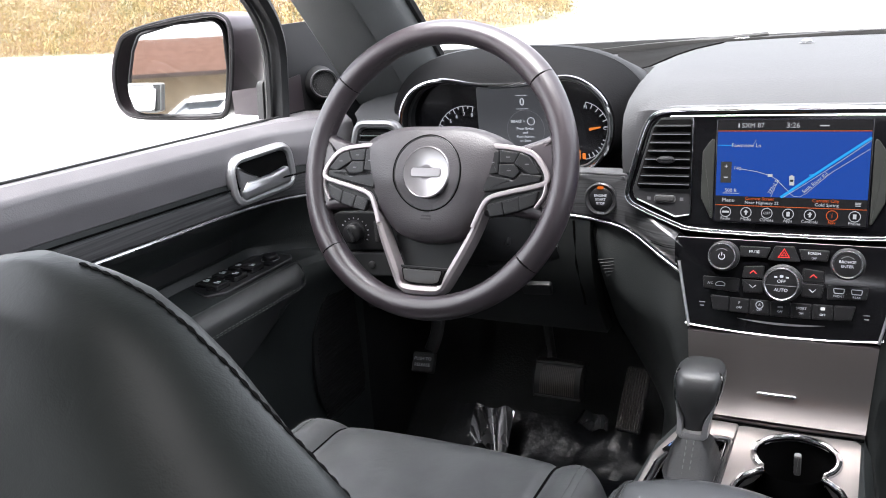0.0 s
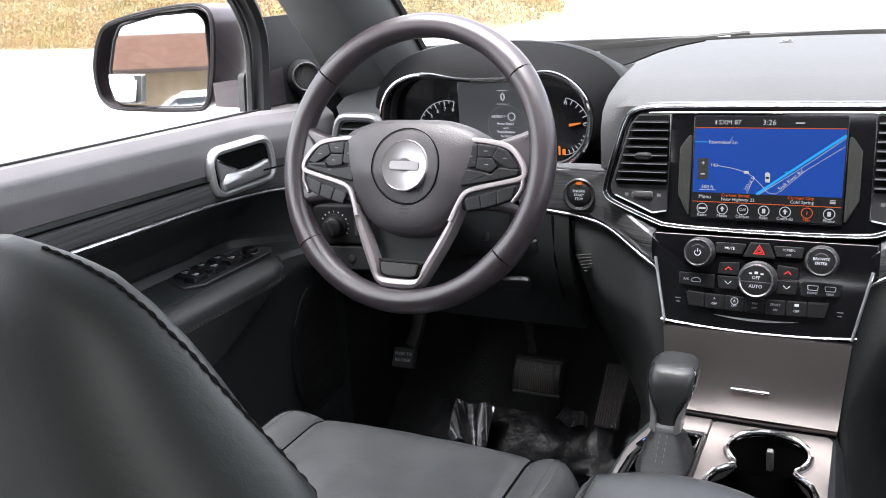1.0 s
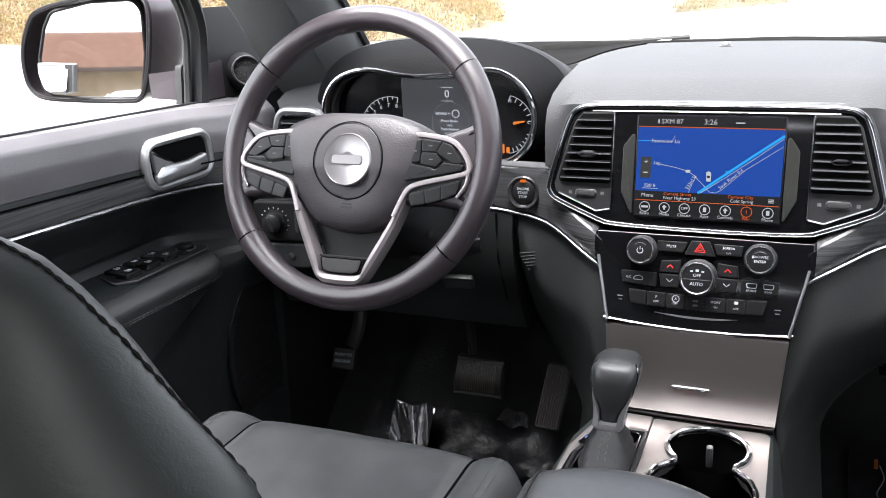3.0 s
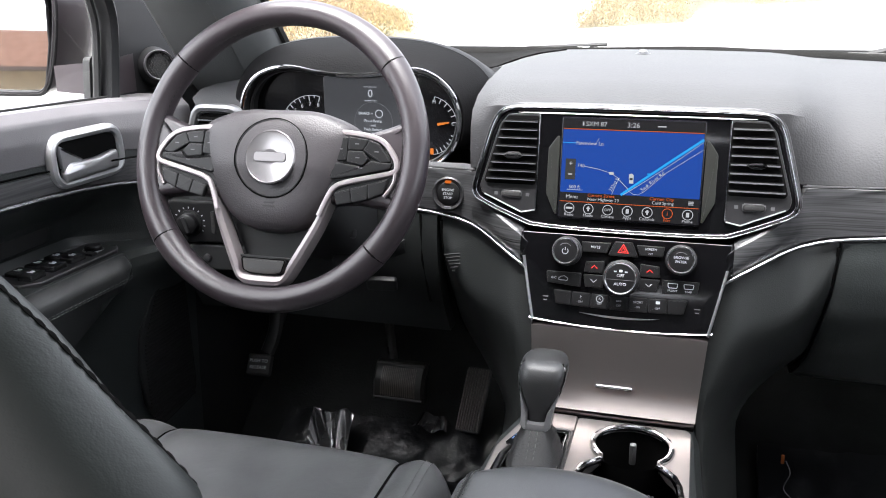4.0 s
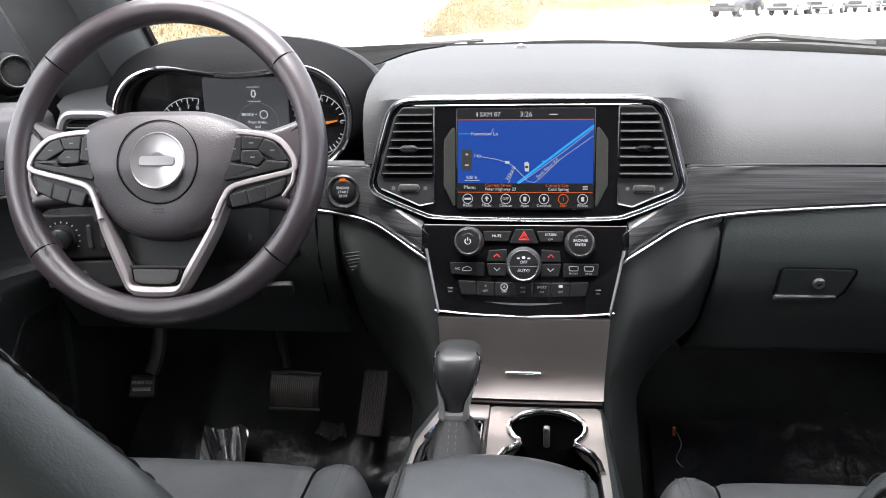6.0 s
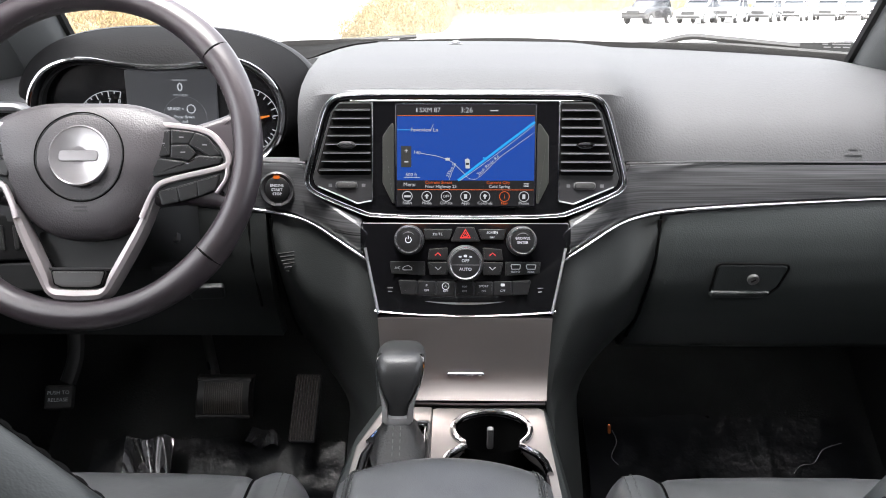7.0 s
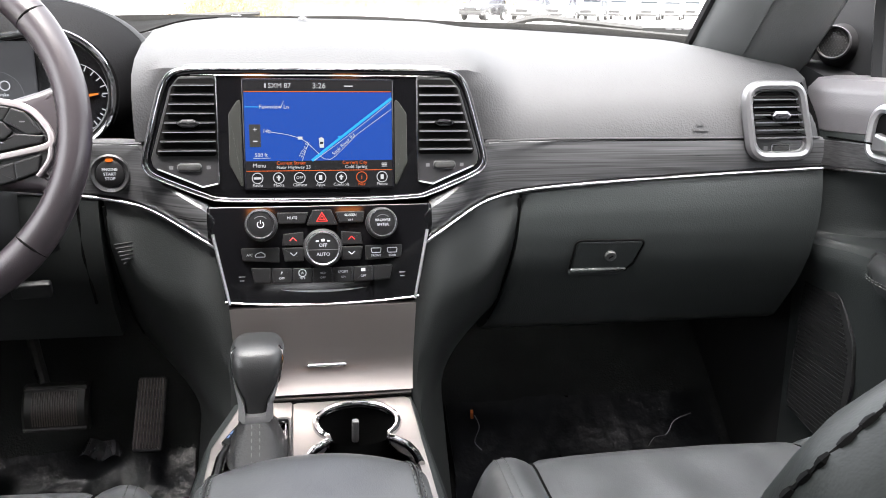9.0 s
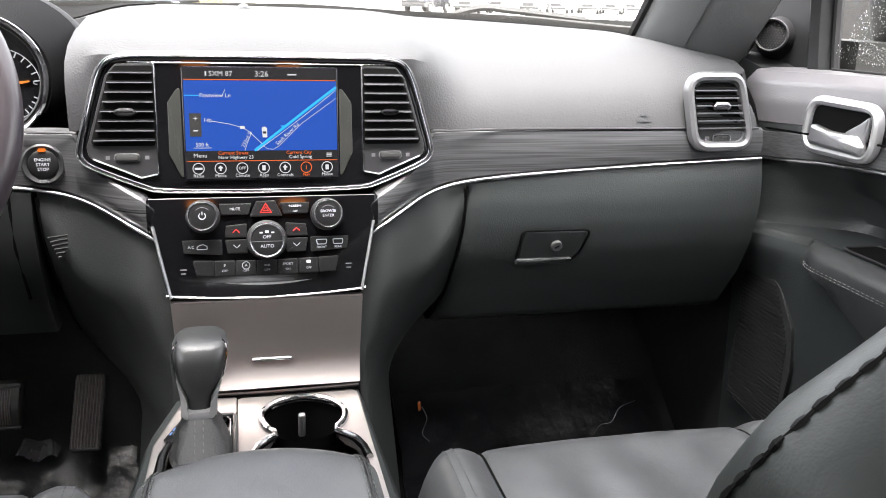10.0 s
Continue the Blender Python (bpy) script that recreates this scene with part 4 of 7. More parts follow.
ui("car_marker", [(0.495, 0.535), (0.515, 0.525), (0.530, 0.540), (0.530, 0.625), (0.500, 0.625)], WHITE, 0.0024)
ui("car_marker_roof", bar(0.502, 0.570, 0.524, 0.590), DARK_UI, 0.0027)
ui("zoom_panel", bar(0.03, 0.405, 0.105, 0.615), GREY_UI, 0.0018)


def say(s, u, v, size, material=WHITE, align="CENTER", turn=0.0):
    writing(s, size, shift(sm, sx(u), sy(v), 0.0023) @ Matrix.Rotation(radians(turn), 4, "Z"), material, screen, align=align, depth=0.0001)


say("SXM 87", 0.24, 0.052, 0.0082)
say("3:26", 0.505, 0.052, 0.0092)
ui("signal_mark", bar(0.14, 0.03, 0.150, 0.07), WHITE, 0.002)
ui("status_bars", bar(0.675, 0.048, 0.735, 0.060), WHITE, 0.002)
say("Fawnview Ln", 0.20, 0.245, 0.0066)
say("140", 0.145, 0.470, 0.0062, turn=-8)
say("Sauk River Rd", 0.665, 0.595, 0.0062, turn=42)
say("233rd St", 0.395, 0.64, 0.0058, turn=62)
say("+", 0.068, 0.455, 0.0090)
ui("minus_mark", bar(0.053, 0.555, 0.083, 0.567), WHITE, 0.002)
say("500 ft", 0.105, 0.690, 0.0062)
ui("scale_line", bar(0.05, 0.715, 0.165, 0.720), WHITE, 0.002)
say("Menu", 0.09, 0.788, 0.0068)
say("Current Street", 0.205, 0.766, 0.0056, ORANGE_UI, "LEFT")
say("Near Highway 23", 0.205, 0.806, 0.0056, WHITE, "LEFT")
say("Current City", 0.825, 0.766, 0.0056, ORANGE_UI, "RIGHT")
say("Cold Spring", 0.825, 0.806, 0.0056, WHITE, "RIGHT")
for i in range(3):
    ui("list_mark", bar(0.925, 0.772 + 0.014 * i, 0.962, 0.779 + 0.014 * i), WHITE, 0.002)
for i, s in enumerate(("Radio", "Media", "Climate", "Apps", "Controls", "Nav", "Phone")):
    u = 0.075 + 0.142 * i
    hot = s == "Nav"
    k = ORANGE_UI if hot else WHITE
    part("menu_ring", moulding(circle(0.0062, 24, (sx(u), sy(0.905))), sm, 0.0009, 0.0002, base=0.0022), k, screen)
    say(s, u, 0.972, 0.0052, k)
    if s == "Climate":
        say("OFF", u, 0.905, 0.0048)
    elif s == "Radio":
        ui("menu_mark", bar(u - 0.025, 0.895, u + 0.025, 0.915), k, 0.0022)
    elif s in ("Apps", "Phone"):
        ui("menu_mark", bar(u - 0.011, 0.882, u + 0.011, 0.928), k, 0.0022)
    elif s == "Nav":
        say("i", u, 0.905, 0.0080, k)
    else:
        ui("menu_mark", bar(u - 0.006, 0.880, u + 0.006, 0.928), k, 0.0022)
        ui("menu_mark", bar(u - 0.014, 0.892, u + 0.014, 0.905), k, 0.0025)


for s in (1, -1):
    vt = part("air_vent", plate(fillet([(s * x, upv(z)) for x, z in ((0.1155, 1.2760), (0.158, 1.2750), (0.1690, 1.262), (0.1925, 1.183), (0.190, 1.1725), (0.136, 1.1500), (0.118, 1.153))], 0.006), UP, 0.003, 0.001, base=-0.004), SATIN, stack, "black air vent with level slats")
    out = fillet([(s * x, upv(z)) for x, z in ((0.1180, 1.2735), (0.158, 1.2725), (0.1660, 1.262), (0.1870, 1.190), (0.1835, 1.1855), (0.1185, 1.1855))], 0.004)
    # Flat black sheet stands for the vent's shaded depth.
    part("opening", plate(out, UP, 0.001, base=-0.0005), SHADE_BLACK, vt)
    for i in range(8):
        z = 1.2655 - 0.0105 * i
        w = 0.1640 + 0.0195 * (1.2655 - z) / 0.0735
        sl = part("slat", plate(rect(w - 0.1190, 0.0075, 0.0010, (s * (w + 0.1190) / 2, 0)), UP @ Matrix.Translation((0, upv(z), 0.0015)) @ Matrix.Rotation(radians(-78), 4, "X"), 0.0016, 0.0005), SHADE_BLACK, vt)
        # Paler strip painted as the highlight on the slat's edge.
        part("slat_highlight", plate(rect(w - 0.1190, 0.0012 if s < 0 else 0.0019, c=(s * (w + 0.1190) / 2, upv(z) - 0.0004)), UP, 0.0008, base=0.0049), EDGE_GREY, sl)
    part("side_line", moulding([(s * 0.1170, upv(z)) for z in (1.275, 1.25, 1.22, 1.19, 1.16, 1.154)], UP, 0.0022, 0.004, False, base=-0.002), CHROME, vt)
    part("lower_line", moulding([(s * x, upv(z)) for x, z in ((0.1185, 1.1535), (0.136, 1.1500), (0.152, 1.1570), (0.186, 1.1712))], UP, 0.0017, 0.004, False, base=-0.002), SILVER, vt)
    kx = s * 0.149
    part("slat_tab", plate(fillet([(kx - 0.014, upv(1.2225)), (kx - 0.006, upv(1.2180)), (kx + 0.006, upv(1.2180)), (kx + 0.014, upv(1.2225)), (kx + 0.006, upv(1.2270)), (kx - 0.006, upv(1.2270))], 0.003), UP, 0.007, 0.0025, base=0.001), SATIN if s < 0 else DARK_CHROME, vt)
    part("thumb_wheel", plate(rect(0.026, 0.0080, 0.0038, (s * 0.150, upv(1.1725))), UP, 0.0035, 0.002, base=-0.001), RUBBER, vt)
    part("wheel_line", moulding(rect(0.027, 0.0088, 0.004, (s * 0.150, upv(1.1725))), UP, 0.0009, 0.0013, base=-0.001), EDGE_GREY, vt)
    part("open_mark", plate(rect(0.0045, 0.0042, c=(s * 0.150 + 0.0215, upv(1.1725))), UP, 0.0003, base=-0.001), INK_GREY, vt)
    part("shut_mark", plate(rect(0.0045, 0.0042, c=(s * 0.150 - 0.0205, upv(1.1725))), UP, 0.0003, base=-0.001), INK_GREY, vt)

# lower black panel, chrome sides and lip
lo_out = [(-0.1285, 0.0550), (0.1285, 0.0550), (0.1285, 0.036), (0.1235, 0.014), (0.112, -0.055), (0.056, -0.0595), (0.0, -0.061), (-0.056, -0.0595), (-0.112, -0.055), (-0.1235, 0.014), (-0.1285, 0.036)]
part("control_panel", plate(lo_out, LO, 0.012, 0.0012, base=-0.012), PIANO, stack, "gloss black control panel")
for s in (1, -1):
    part("chrome_side", moulding([(s * 0.1250, 0.024), (s * 0.1200, -0.001), (s * 0.1135, -0.032), (s * 0.1080, -0.058)], LO, 0.0034, 0.006, False, base=-0.001), SILVER, stack)
part("chrome_lip", moulding([(x, -0.0605 + 0.0055 * (x / 0.113) ** 2) for x in [-0.113 + 0.226 * i / 24 for i in range(25)]], LO, 0.0040, 0.006, False, base=-0.006), CHROME, stack, "curved chrome lip")
part("lower_slot", plate([(x, -0.0455 + 0.003 * (x / 0.05) ** 2 + d) for x, d in [(-0.05 + 0.1 * i / 12, -0.0012 * (1 - ((i - 6) / 6) ** 2)) for i in range(13)] + [(0.05 - 0.1 * i / 12, 0.0014 * (1 - ((i - 6) / 6) ** 2)) for i in range(13)]], LO, 0.0012), SILVER, stack)


def knob(x, v, r, name, label):
    m = shift(LO, x, v, 0)
    k = part(name, lathe([(r * 1.10, -0.001), (r * 1.10, 0.004), (r, 0.006), (r * 0.99, 0.016), (r * 0.93, 0.0185), (r * 0.80, 0.019)], m, 40), SATIN, stack, label)
    part("chrome_ring", lathe([(r * 0.97, 0.0170), (r * 0.95, 0.0194), (r * 0.90, 0.0206), (r * 0.85, 0.0196), (r * 0.84, 0.0180)], m, 40), mat("knob_ring_silver", (0.36, 0.36, 0.37), 0.24, 0.9, vary=0.05), k, "chrome ring")
    part("grip", lathe([(r * 1.0, 0.007), (r * 1.015, 0.008), (r * 1.015, 0.014), (r * 1.0, 0.0155)], m, 40), RUBBER, k)
    part("cap", lathe([(r * 0.85, 0.018), (r * 0.82, 0.0195), (r * 0.4, 0.0202), (r * 0.05, 0.0203)], m, 32), BUTTON, k)
    return k, shift(m, 0, 0, 0.0204)


k, m = knob(-0.070, 0.0338, 0.0172, "volume_knob", "round black volume knob with a chrome ring")
part("power_mark", moulding([(0.0036 * math.sin(radians(t)), 0.0036 * math.cos(radians(t))) for t in range(35, 326, 15)], m, 0.0009, 0.0003, False, bm=plate(rect(0.0009, 0.004, c=(0, 0.003)), m, 0.0003)), INK, k)
part("volume_arc", moulding([(0.0095 * math.sin(radians(t)), 0.0095 * math.cos(radians(t))) for t in range(-45, 46, 10)], m, 0.0007, 0.0003, False), INK_GREY, k)
k, m = knob(0.070, 0.0330, 0.0172, "tuning_knob", "round black tuning knob with a chrome ring")
writing("BROWSE", 0.0045, shift(m, 0, 0.0030), INK, k)
writing("ENTER", 0.0045, shift(m, 0, -0.0022), INK, k)
part("tune_arc", moulding([(0.0095 * math.sin(radians(t)), 0.0095 * math.cos(radians(t))) for t in range(-45, 46, 10)], m, 0.0007, 0.0003, False), INK_GREY, k)
k, m = knob(0.0, 0.0048, 0.0210, "fan_knob", "large round black fan knob with a chrome ring")
writing("OFF", 0.0055, shift(m, 0, 0.0035), INK, k)
writing("AUTO", 0.0055, shift(m, 0, -0.0070), INK, k)
part("fan_mark", plate(rect(0.004, 0.003, 0.001, (0, 0.0095)), m, 0.0003, bm=plate(rect(0.0035, 0.0018, 0.0006, (0.0065, 0.0085)), m, 0.0003, bm=plate(rect(0.0035, 0.0018, 0.0006, (-0.0065, 0.0085)), m, 0.0003))), INK, k)
part("divider", plate(rect(0.034, 0.0007, c=(0, -0.0015)), m, 0.0002), INK_GREY, k)


def button(outline, text="", size=0.005, off=(0, 0), text2="", mark=None, name="button", material=BUTTON, depth=0.0045):
    b = part(name, plate(fillet(outline, 0.0015, 3), LO, depth, 0.0010), material, stack)
    c = (sum(p[0] for p in outline) / len(outline) + off[0], sum(p[1] for p in outline) / len(outline) + off[1])
    m = shift(LO, c[0], c[1], depth + 0.0001)
    if text:
        writing(text, size * 0.80, shift(m, 0, 0.0022 if text2 else 0), mark or INK, b)
    if text2:
        writing(text2, size * 0.66, shift(m, 0, -0.0038), INK, b)
    return b, m


button([(-0.050, 0.0345), (-0.020, 0.0345), (-0.0155, 0.0475), (-0.052, 0.0475)], "MUTE", 0.0058, name="mute_button")
button([(0.020, 0.0345), (0.048, 0.0345), (0.050, 0.0475), (0.0155, 0.0475)], "SCREEN", 0.0050, (0, 0), "OFF", name="screen_button")
b, m = button([(-0.0185, 0.0320), (0.0185, 0.0320), (0.0105, 0.0500), (-0.0105, 0.0500)], name="hazard_button", depth=0.006)
RED = mat("hazard_red", (0.55, 0.02, 0.015), 0.4, emit=(0.9, 0.03, 0.02), emit_strength=0.025)
part("hazard_mark", moulding([(-0.0062, -0.0045), (0.0062, -0.0045), (0.0, 0.0058)], m, 0.0016, 0.0003, bm=moulding([(-0.0028, -0.0025), (0.0028, -0.0025), (0, 0.0020)], m, 0.0010, 0.0003)), RED, b, "red triangle")
for s in (1, -1):
    # temperature rockers beside the fan knob
    b, m = button([(s * 0.022, 0.0085), (s * 0.047, 0.0085), (s * 0.045, 0.0225), (s * 0.022, 0.0245)], name="warmer_button")
    part("up_mark", moulding([(-0.0038, -0.0016), (0.0, 0.0020), (0.0038, -0.0016)], m, 0.0011, 0.0003, False), RED, b, "red arrow")
    b, m = button([(s * 0.022, -0.0095), (s * 0.044, -0.0095), (s * 0.047, 0.0065), (s * 0.022, 0.0065)], name="cooler_button")
    part("down_mark", moulding([(-0.0038, 0.0020), (0.0, -0.0016), (0.0038, 0.0020)], m, 0.0010, 0.0003, False), INK, b)
b, m = button([(-0.092, -0.0075), (-0.0500, -0.0105), (-0.0500, 0.0070), (-0.094, 0.0070)], "A/C", 0.0054, (-0.0125, 0), name="air_conditioning_button")
part("car_mark", moulding(fillet([(0.0065, -0.0025), (0.0175, -0.0025), (0.0175, 0.0005), (0.0135, 0.0030), (0.009, 0.0020), (0.0065, 0.0)], 0.001), m, 0.0009, 0.0003), INK, b)
b, m = button([(0.0500, -0.0105), (0.092, -0.0075), (0.094, 0.0070), (0.0500, 0.0070)], name="defrost_button")
for x, s in ((-0.009, "FRONT"), (0.010, "REAR")):
    writing(s, 0.0036, shift(m, x, -0.0045), INK, b)
    part("pane_mark", moulding(fillet([(x - 0.005, -0.001), (x + 0.005, -0.001), (x + 0.006, 0.0045), (x - 0.006, 0.0045)], 0.0012), m, 0.0009, 0.0003), INK, b)
for i, (s, t) in enumerate((("", ""), ("P", "OFF"), ("A", "OFF"), ("eco", "OFF"), ("SPORT", "ON"), ("", "OFF"), ("", ""))):
    x0, x1 = -0.0830 + 0.0236 * i, -0.0830 + 0.0236 * (i + 1) - 0.0006
    c = lambda x: 0.0020 * (x / 0.083) ** 2
    b, m = button([(x0 + (0.004 if i == 0 else 0), -0.0355 + c(x0)), (x1 - (0.004 if i == 6 else 0), -0.0355 + c(x1)), (x1, -0.0180 + c(x1)), (x0, -0.0180 + c(x0))], s, 0.0056 if len(s) < 5 else 0.0050, (0, 0.001), t, name="mode_button", depth=0.006)
    if s == "A":
        part("ring_mark", moulding(circle(0.0042, 20, (0, 0.0022)), m, 0.0008, 0.0003), INK, b)
    if i == 5:
        part("skid_mark", plate(rect(0.005, 0.0035, 0.001, (0, 0.0035)), m, 0.0003), INK, b)
for s in (1, -1):
    part("seat_mark", plate(rect(0.007, 0.0012, c=(s * 0.0935, -0.026)), LO, 0.0003, bm=plate(rect(0.005, 0.0012, c=(s * 0.0935, -0.0305)), LO, 0.0003)), INK_GREY, stack)

# start button in the trim on the driver's side
sb = facing((-0.2445, 1.029, 1.1600), 4, 0)
starter = thing("start_button", (-0.2445, 1.03, 1.14), "round black engine start button with an amber lamp", "button")
part("start_ring", lathe([(0.0235, -0.004), (0.0235, 0.002), (0.0215, 0.0035), (0.0175, 0.0015), (0.0165, -0.002)], sb, 36), SATIN, starter, "satin black ring")
cap = part("start_cap", lathe([(0.0165, -0.004), (0.0165, 0.002), (0.015, 0.0032), (0.003, 0.0034)], sb, 32), BUTTON, starter)
for i, s in enumerate(("ENGINE", "START", "STOP")):
    writing(s, 0.0050, shift(sb, 0, 0.0055 - 0.0055 * i, 0.0035), INK, cap)
part("amber_lamp", plate(rect(0.008, 0.0036, 0.001, (0, 0.0165)), sb, 0.0040, base=0.0005), glow("amber_lamp_light", (1.0, 0.22, 0.02), 0.8), starter, "lit amber lamp")
part("acc_bars", plate(rect(0.009, 0.003, c=(0, -0.019)), sb, 0.0030, base=0.001), INK_GREY, starter)
# ---------- outer vents ----------
for s in (1, -1):
    vm = facing((s * 0.610, 1.030, 1.2165), 6, s * 4)
    ov = thing("side_air_vent", (s * 0.61, 1.04, 1.165), "air vent with a satin silver surround at the dashboard's end", "air vent", "side air vents")
    corners = [(-0.041, -0.0455), (0.0495, -0.0455), (0.026, 0.0515), (-0.059, 0.0515)]
    outl = fillet(corners, [0.026, 0.020, 0.022, 0.024], 7) if s > 0 else fillet([(-x, y) for x, y in reversed(corners)], [0.024, 0.022, 0.020, 0.026], 7)
    part("surround", moulding([(x * 0.965, y * 0.965) for x, y in outl], vm, 0.0130, 0.011, base=-0.006), VENT_SILVER, ov, "satin silver surround")
    part("inner_surround", moulding([(x * 0.83, y * 0.83) for x, y in outl], vm, 0.0018, 0.006, base=-0.006), SILVER, ov)
    part("body", plate([(x * 0.95, y * 0.95) for x, y in outl], vm, 0.004, base=-0.010), SATIN, ov)
    # Black sheet behind the slats, in place of a shaded hollow.
    part("opening", plate([(x * 0.82, y * 0.82) for x, y in outl if y > -0.024], vm, 0.001, base=-0.0058), SHADE_BLACK, ov)
    for i in range(6):
        v_ = 0.0340 - 0.0100 * i
        xl, xr = -0.037 - 0.011 * (v_ + 0.02) / 0.056, 0.0370 - 0.019 * (v_ + 0.02) / 0.056
        if s < 0:
            xl, xr = -xr, -xl
        sl = part("slat", plate(rect(xr - xl, 0.0100, 0.0012, ((xl + xr) / 2, 0)), vm @ Matrix.Translation((0, v_, -0.0005)) @ Matrix.Rotation(radians(-78), 4, "X"), 0.0016, 0.0005), SHADE_BLACK, ov)
        # The light on each slat's edge, laid on as a pale strip.
        part("slat_highlight", plate(rect(xr - xl, 0.0016, c=((xl + xr) / 2, v_ - 0.0026)), vm, 0.0010, base=0.0040), EDGE_GREY, sl)
    part("slat_tab", plate(fillet([(-0.017 - s * 0.006, 0.010), (-0.009 - s * 0.006, 0.003), (0.009 - s * 0.006, 0.003), (0.017 - s * 0.006, 0.010), (0.009 - s * 0.006, 0.017), (-0.009 - s * 0.006, 0.017)], 0.004), vm, 0.008, 0.003, base=0.0), DARK_CHROME, ov)
    part("thumb_wheel", plate(rect(0.026, 0.0085, 0.003, (0.004, -0.033)), vm, 0.004, 0.002, base=-0.006), RUBBER, ov)
    part("wheel_line", moulding(rect(0.027, 0.0095, 0.003, (0.004, -0.033)), vm, 0.001, 0.0015, base=-0.005), SILVER, ov)
    part("open_mark", plate(rect(0.006, 0.006, c=(0.026, -0.033)), vm, 0.0003, base=-0.0058), INK_GREY, ov)
    part("shut_mark", plate(rect(0.006, 0.006, c=(-0.018, -0.033)), vm, 0.0003, base=-0.0058), INK_GREY, ov)

# ---------- steering wheel ----------
WC = Vector((-0.425, 0.882, 1.233))
WM = facing(WC, 22)
wheel = thing("steering_wheel", WC, "black leather steering wheel with satin silver spokes and buttons", "steering wheel")
R, RT = 0.1822, 0.0166


def rim_arc(a0, a1, rt, n):
    rings = []
    for i in range(n + 1):
        a = radians(a0 + (a1 - a0) * i / n)
        ring = []
        for j in range(14):
            b = 2 * math.pi * j / 14
            thumb = 1.0 + 0.10 * math.exp(-((math.degrees(a) % 180 - 42) / 14) ** 2) + 0.10 * math.exp(-((math.degrees(a) % 180 - 138) / 14) ** 2)
            rr = R + rt * 0.98 * math.cos(b) * thumb
            ring.append(WM @ Vector((rr * math.cos(a), rr * math.sin(a), rt * 1.08 * math.sin(b))))
        rings.append(ring)
    return loft(rings)


for a0, a1, n in ((-39, 39, 24), (39, 141, 30), (141, 219, 24), (219, 321, 30)):
    part("rim", rim_arc(a0 + 0.15, a1 - 0.15, RT, n), WHEEL_LEATHER, wheel, "smooth black leather rim")
for a in (39, 141, 219, 321):
    seam = [WM @ Vector(((R + (RT - 0.0004) * math.cos(2 * math.pi * j / 20)) * math.cos(radians(a)), (R + (RT - 0.0004) * math.cos(2 * math.pi * j / 20)) * math.sin(radians(a)), RT * 1.05 * math.sin(2 * math.pi * j / 20))) for j in range(20)]
    part("rim_seam", tube(seam, 0.0013, 5, True), GAP, wheel)
for a0, a1 in ((141, 219), (-39, 39), (100, 140)):
    path = [WM @ Vector(((R - RT * 0.93) * math.cos(radians(a0 + (a1 - a0) * i / 40)), (R - RT * 0.93) * math.sin(radians(a0 + (a1 - a0) * i / 40)), RT * 0.45)) for i in range(41)]
    part("rim_stitching", stitches(path, 0.004, 0.003, 0.0006), THREAD_DARK, wheel)

half = [(0, 0.057), (0.045, 0.0565), (0.074, 0.050), (0.098, 0.0395), (0.105, 0.026), (0.099, -0.006), (0.086, -0.042), (0.068, -0.070), (0.044, -0.089), (0.018, -0.0965), (0, -0.0975)]
pad_out = [(p.x, p.y) for p in smooth_path([Vector(q) for q in half + [(-x, y) for x, y in half[-2:0:-1]]], 4, True)]
bm = bmesh.new()
rings = []
for k, z in ((1.0, -0.030), (1.0, -0.010), (0.985, 0.000), (0.95, 0.0075), (0.85, 0.0130), (0.60, 0.0165), (0.30, 0.0175)):
    rings.append([WM @ Vector((x * k, -0.015 + (y + 0.015) * k, z - 0.010 * max(0, (-y - 0.02) / 0.08) * (1 if z > -0.02 else 0))) for x, y in pad_out])
part("airbag_cover", loft(rings, bm=bm), mat("airbag_vinyl", (0.043, 0.0385, 0.0415), 0.46, grain=0.4, grain_size=0.0016, cells=True, vary=0.06), wheel, "dark grey grained airbag cover")


def cover_z(x, y):
    """Height of the airbag cover over the wheel's plane."""
    d = Vector((x, y + 0.015))
    best = 1.0
    for (a, b), (c, e) in zip(pad_out, pad_out[1:] + pad_out[:1]):
        p, q = Vector((a, b + 0.015)), Vector((c, e + 0.015))
        den = d.x * (q.y - p.y) - d.y * (q.x - p.x)
        if abs(den) > 1e-12:
            s_ = (p.x * (q.y - p.y) - p.y * (q.x - p.x)) / den
            w_ = (p.x * d.y - p.y * d.x) / den
            if s_ > 0 and -0.001 <= w_ <= 1.001:
                best = 1 / s_
    yb = y if best < 0.02 else -0.015 + (y + 0.015) / best
    return lerp_table([(0, 0.0175), (0.30, 0.0175), (0.60, 0.0165), (0.85, 0.0130), (0.95, 0.0075), (1.0, -0.006)], best) - 0.010 * max(0, (-yb - 0.02) / 0.08)


em = shift(WM, 0.0, -0.007, 0.0162)
em_ob = part("emblem", lathe([(0.0325, -0.006), (0.0325, 0.001), (0.030, 0.0020), (0.0275, 0.0014), (0.010, 0.0022), (0.002, 0.0023)], em, 48), mat("emblem_silver", (0.095, 0.090, 0.093), 0.6, 0.0, spec=0.12), wheel, "round silver emblem")
part("emblem_ring", lathe([(0.0340, -0.006), (0.0340, 0.0015), (0.0325, 0.0030), (0.0312, 0.0022)], em, 48), mat("emblem_ring_silver", (0.26, 0.25, 0.255), 0.25, 0.6), em_ob)
bar_ = rect(0.043, 0.0115, 0.0045, (0, -0.0005))
part("emblem_shape", plate(bar_, em, 0.0014, 0.0006, base=0.0018), mat("emblem_relief", (0.20, 0.19, 0.195), 0.35, 0.4), em_ob, "raised satin bar")
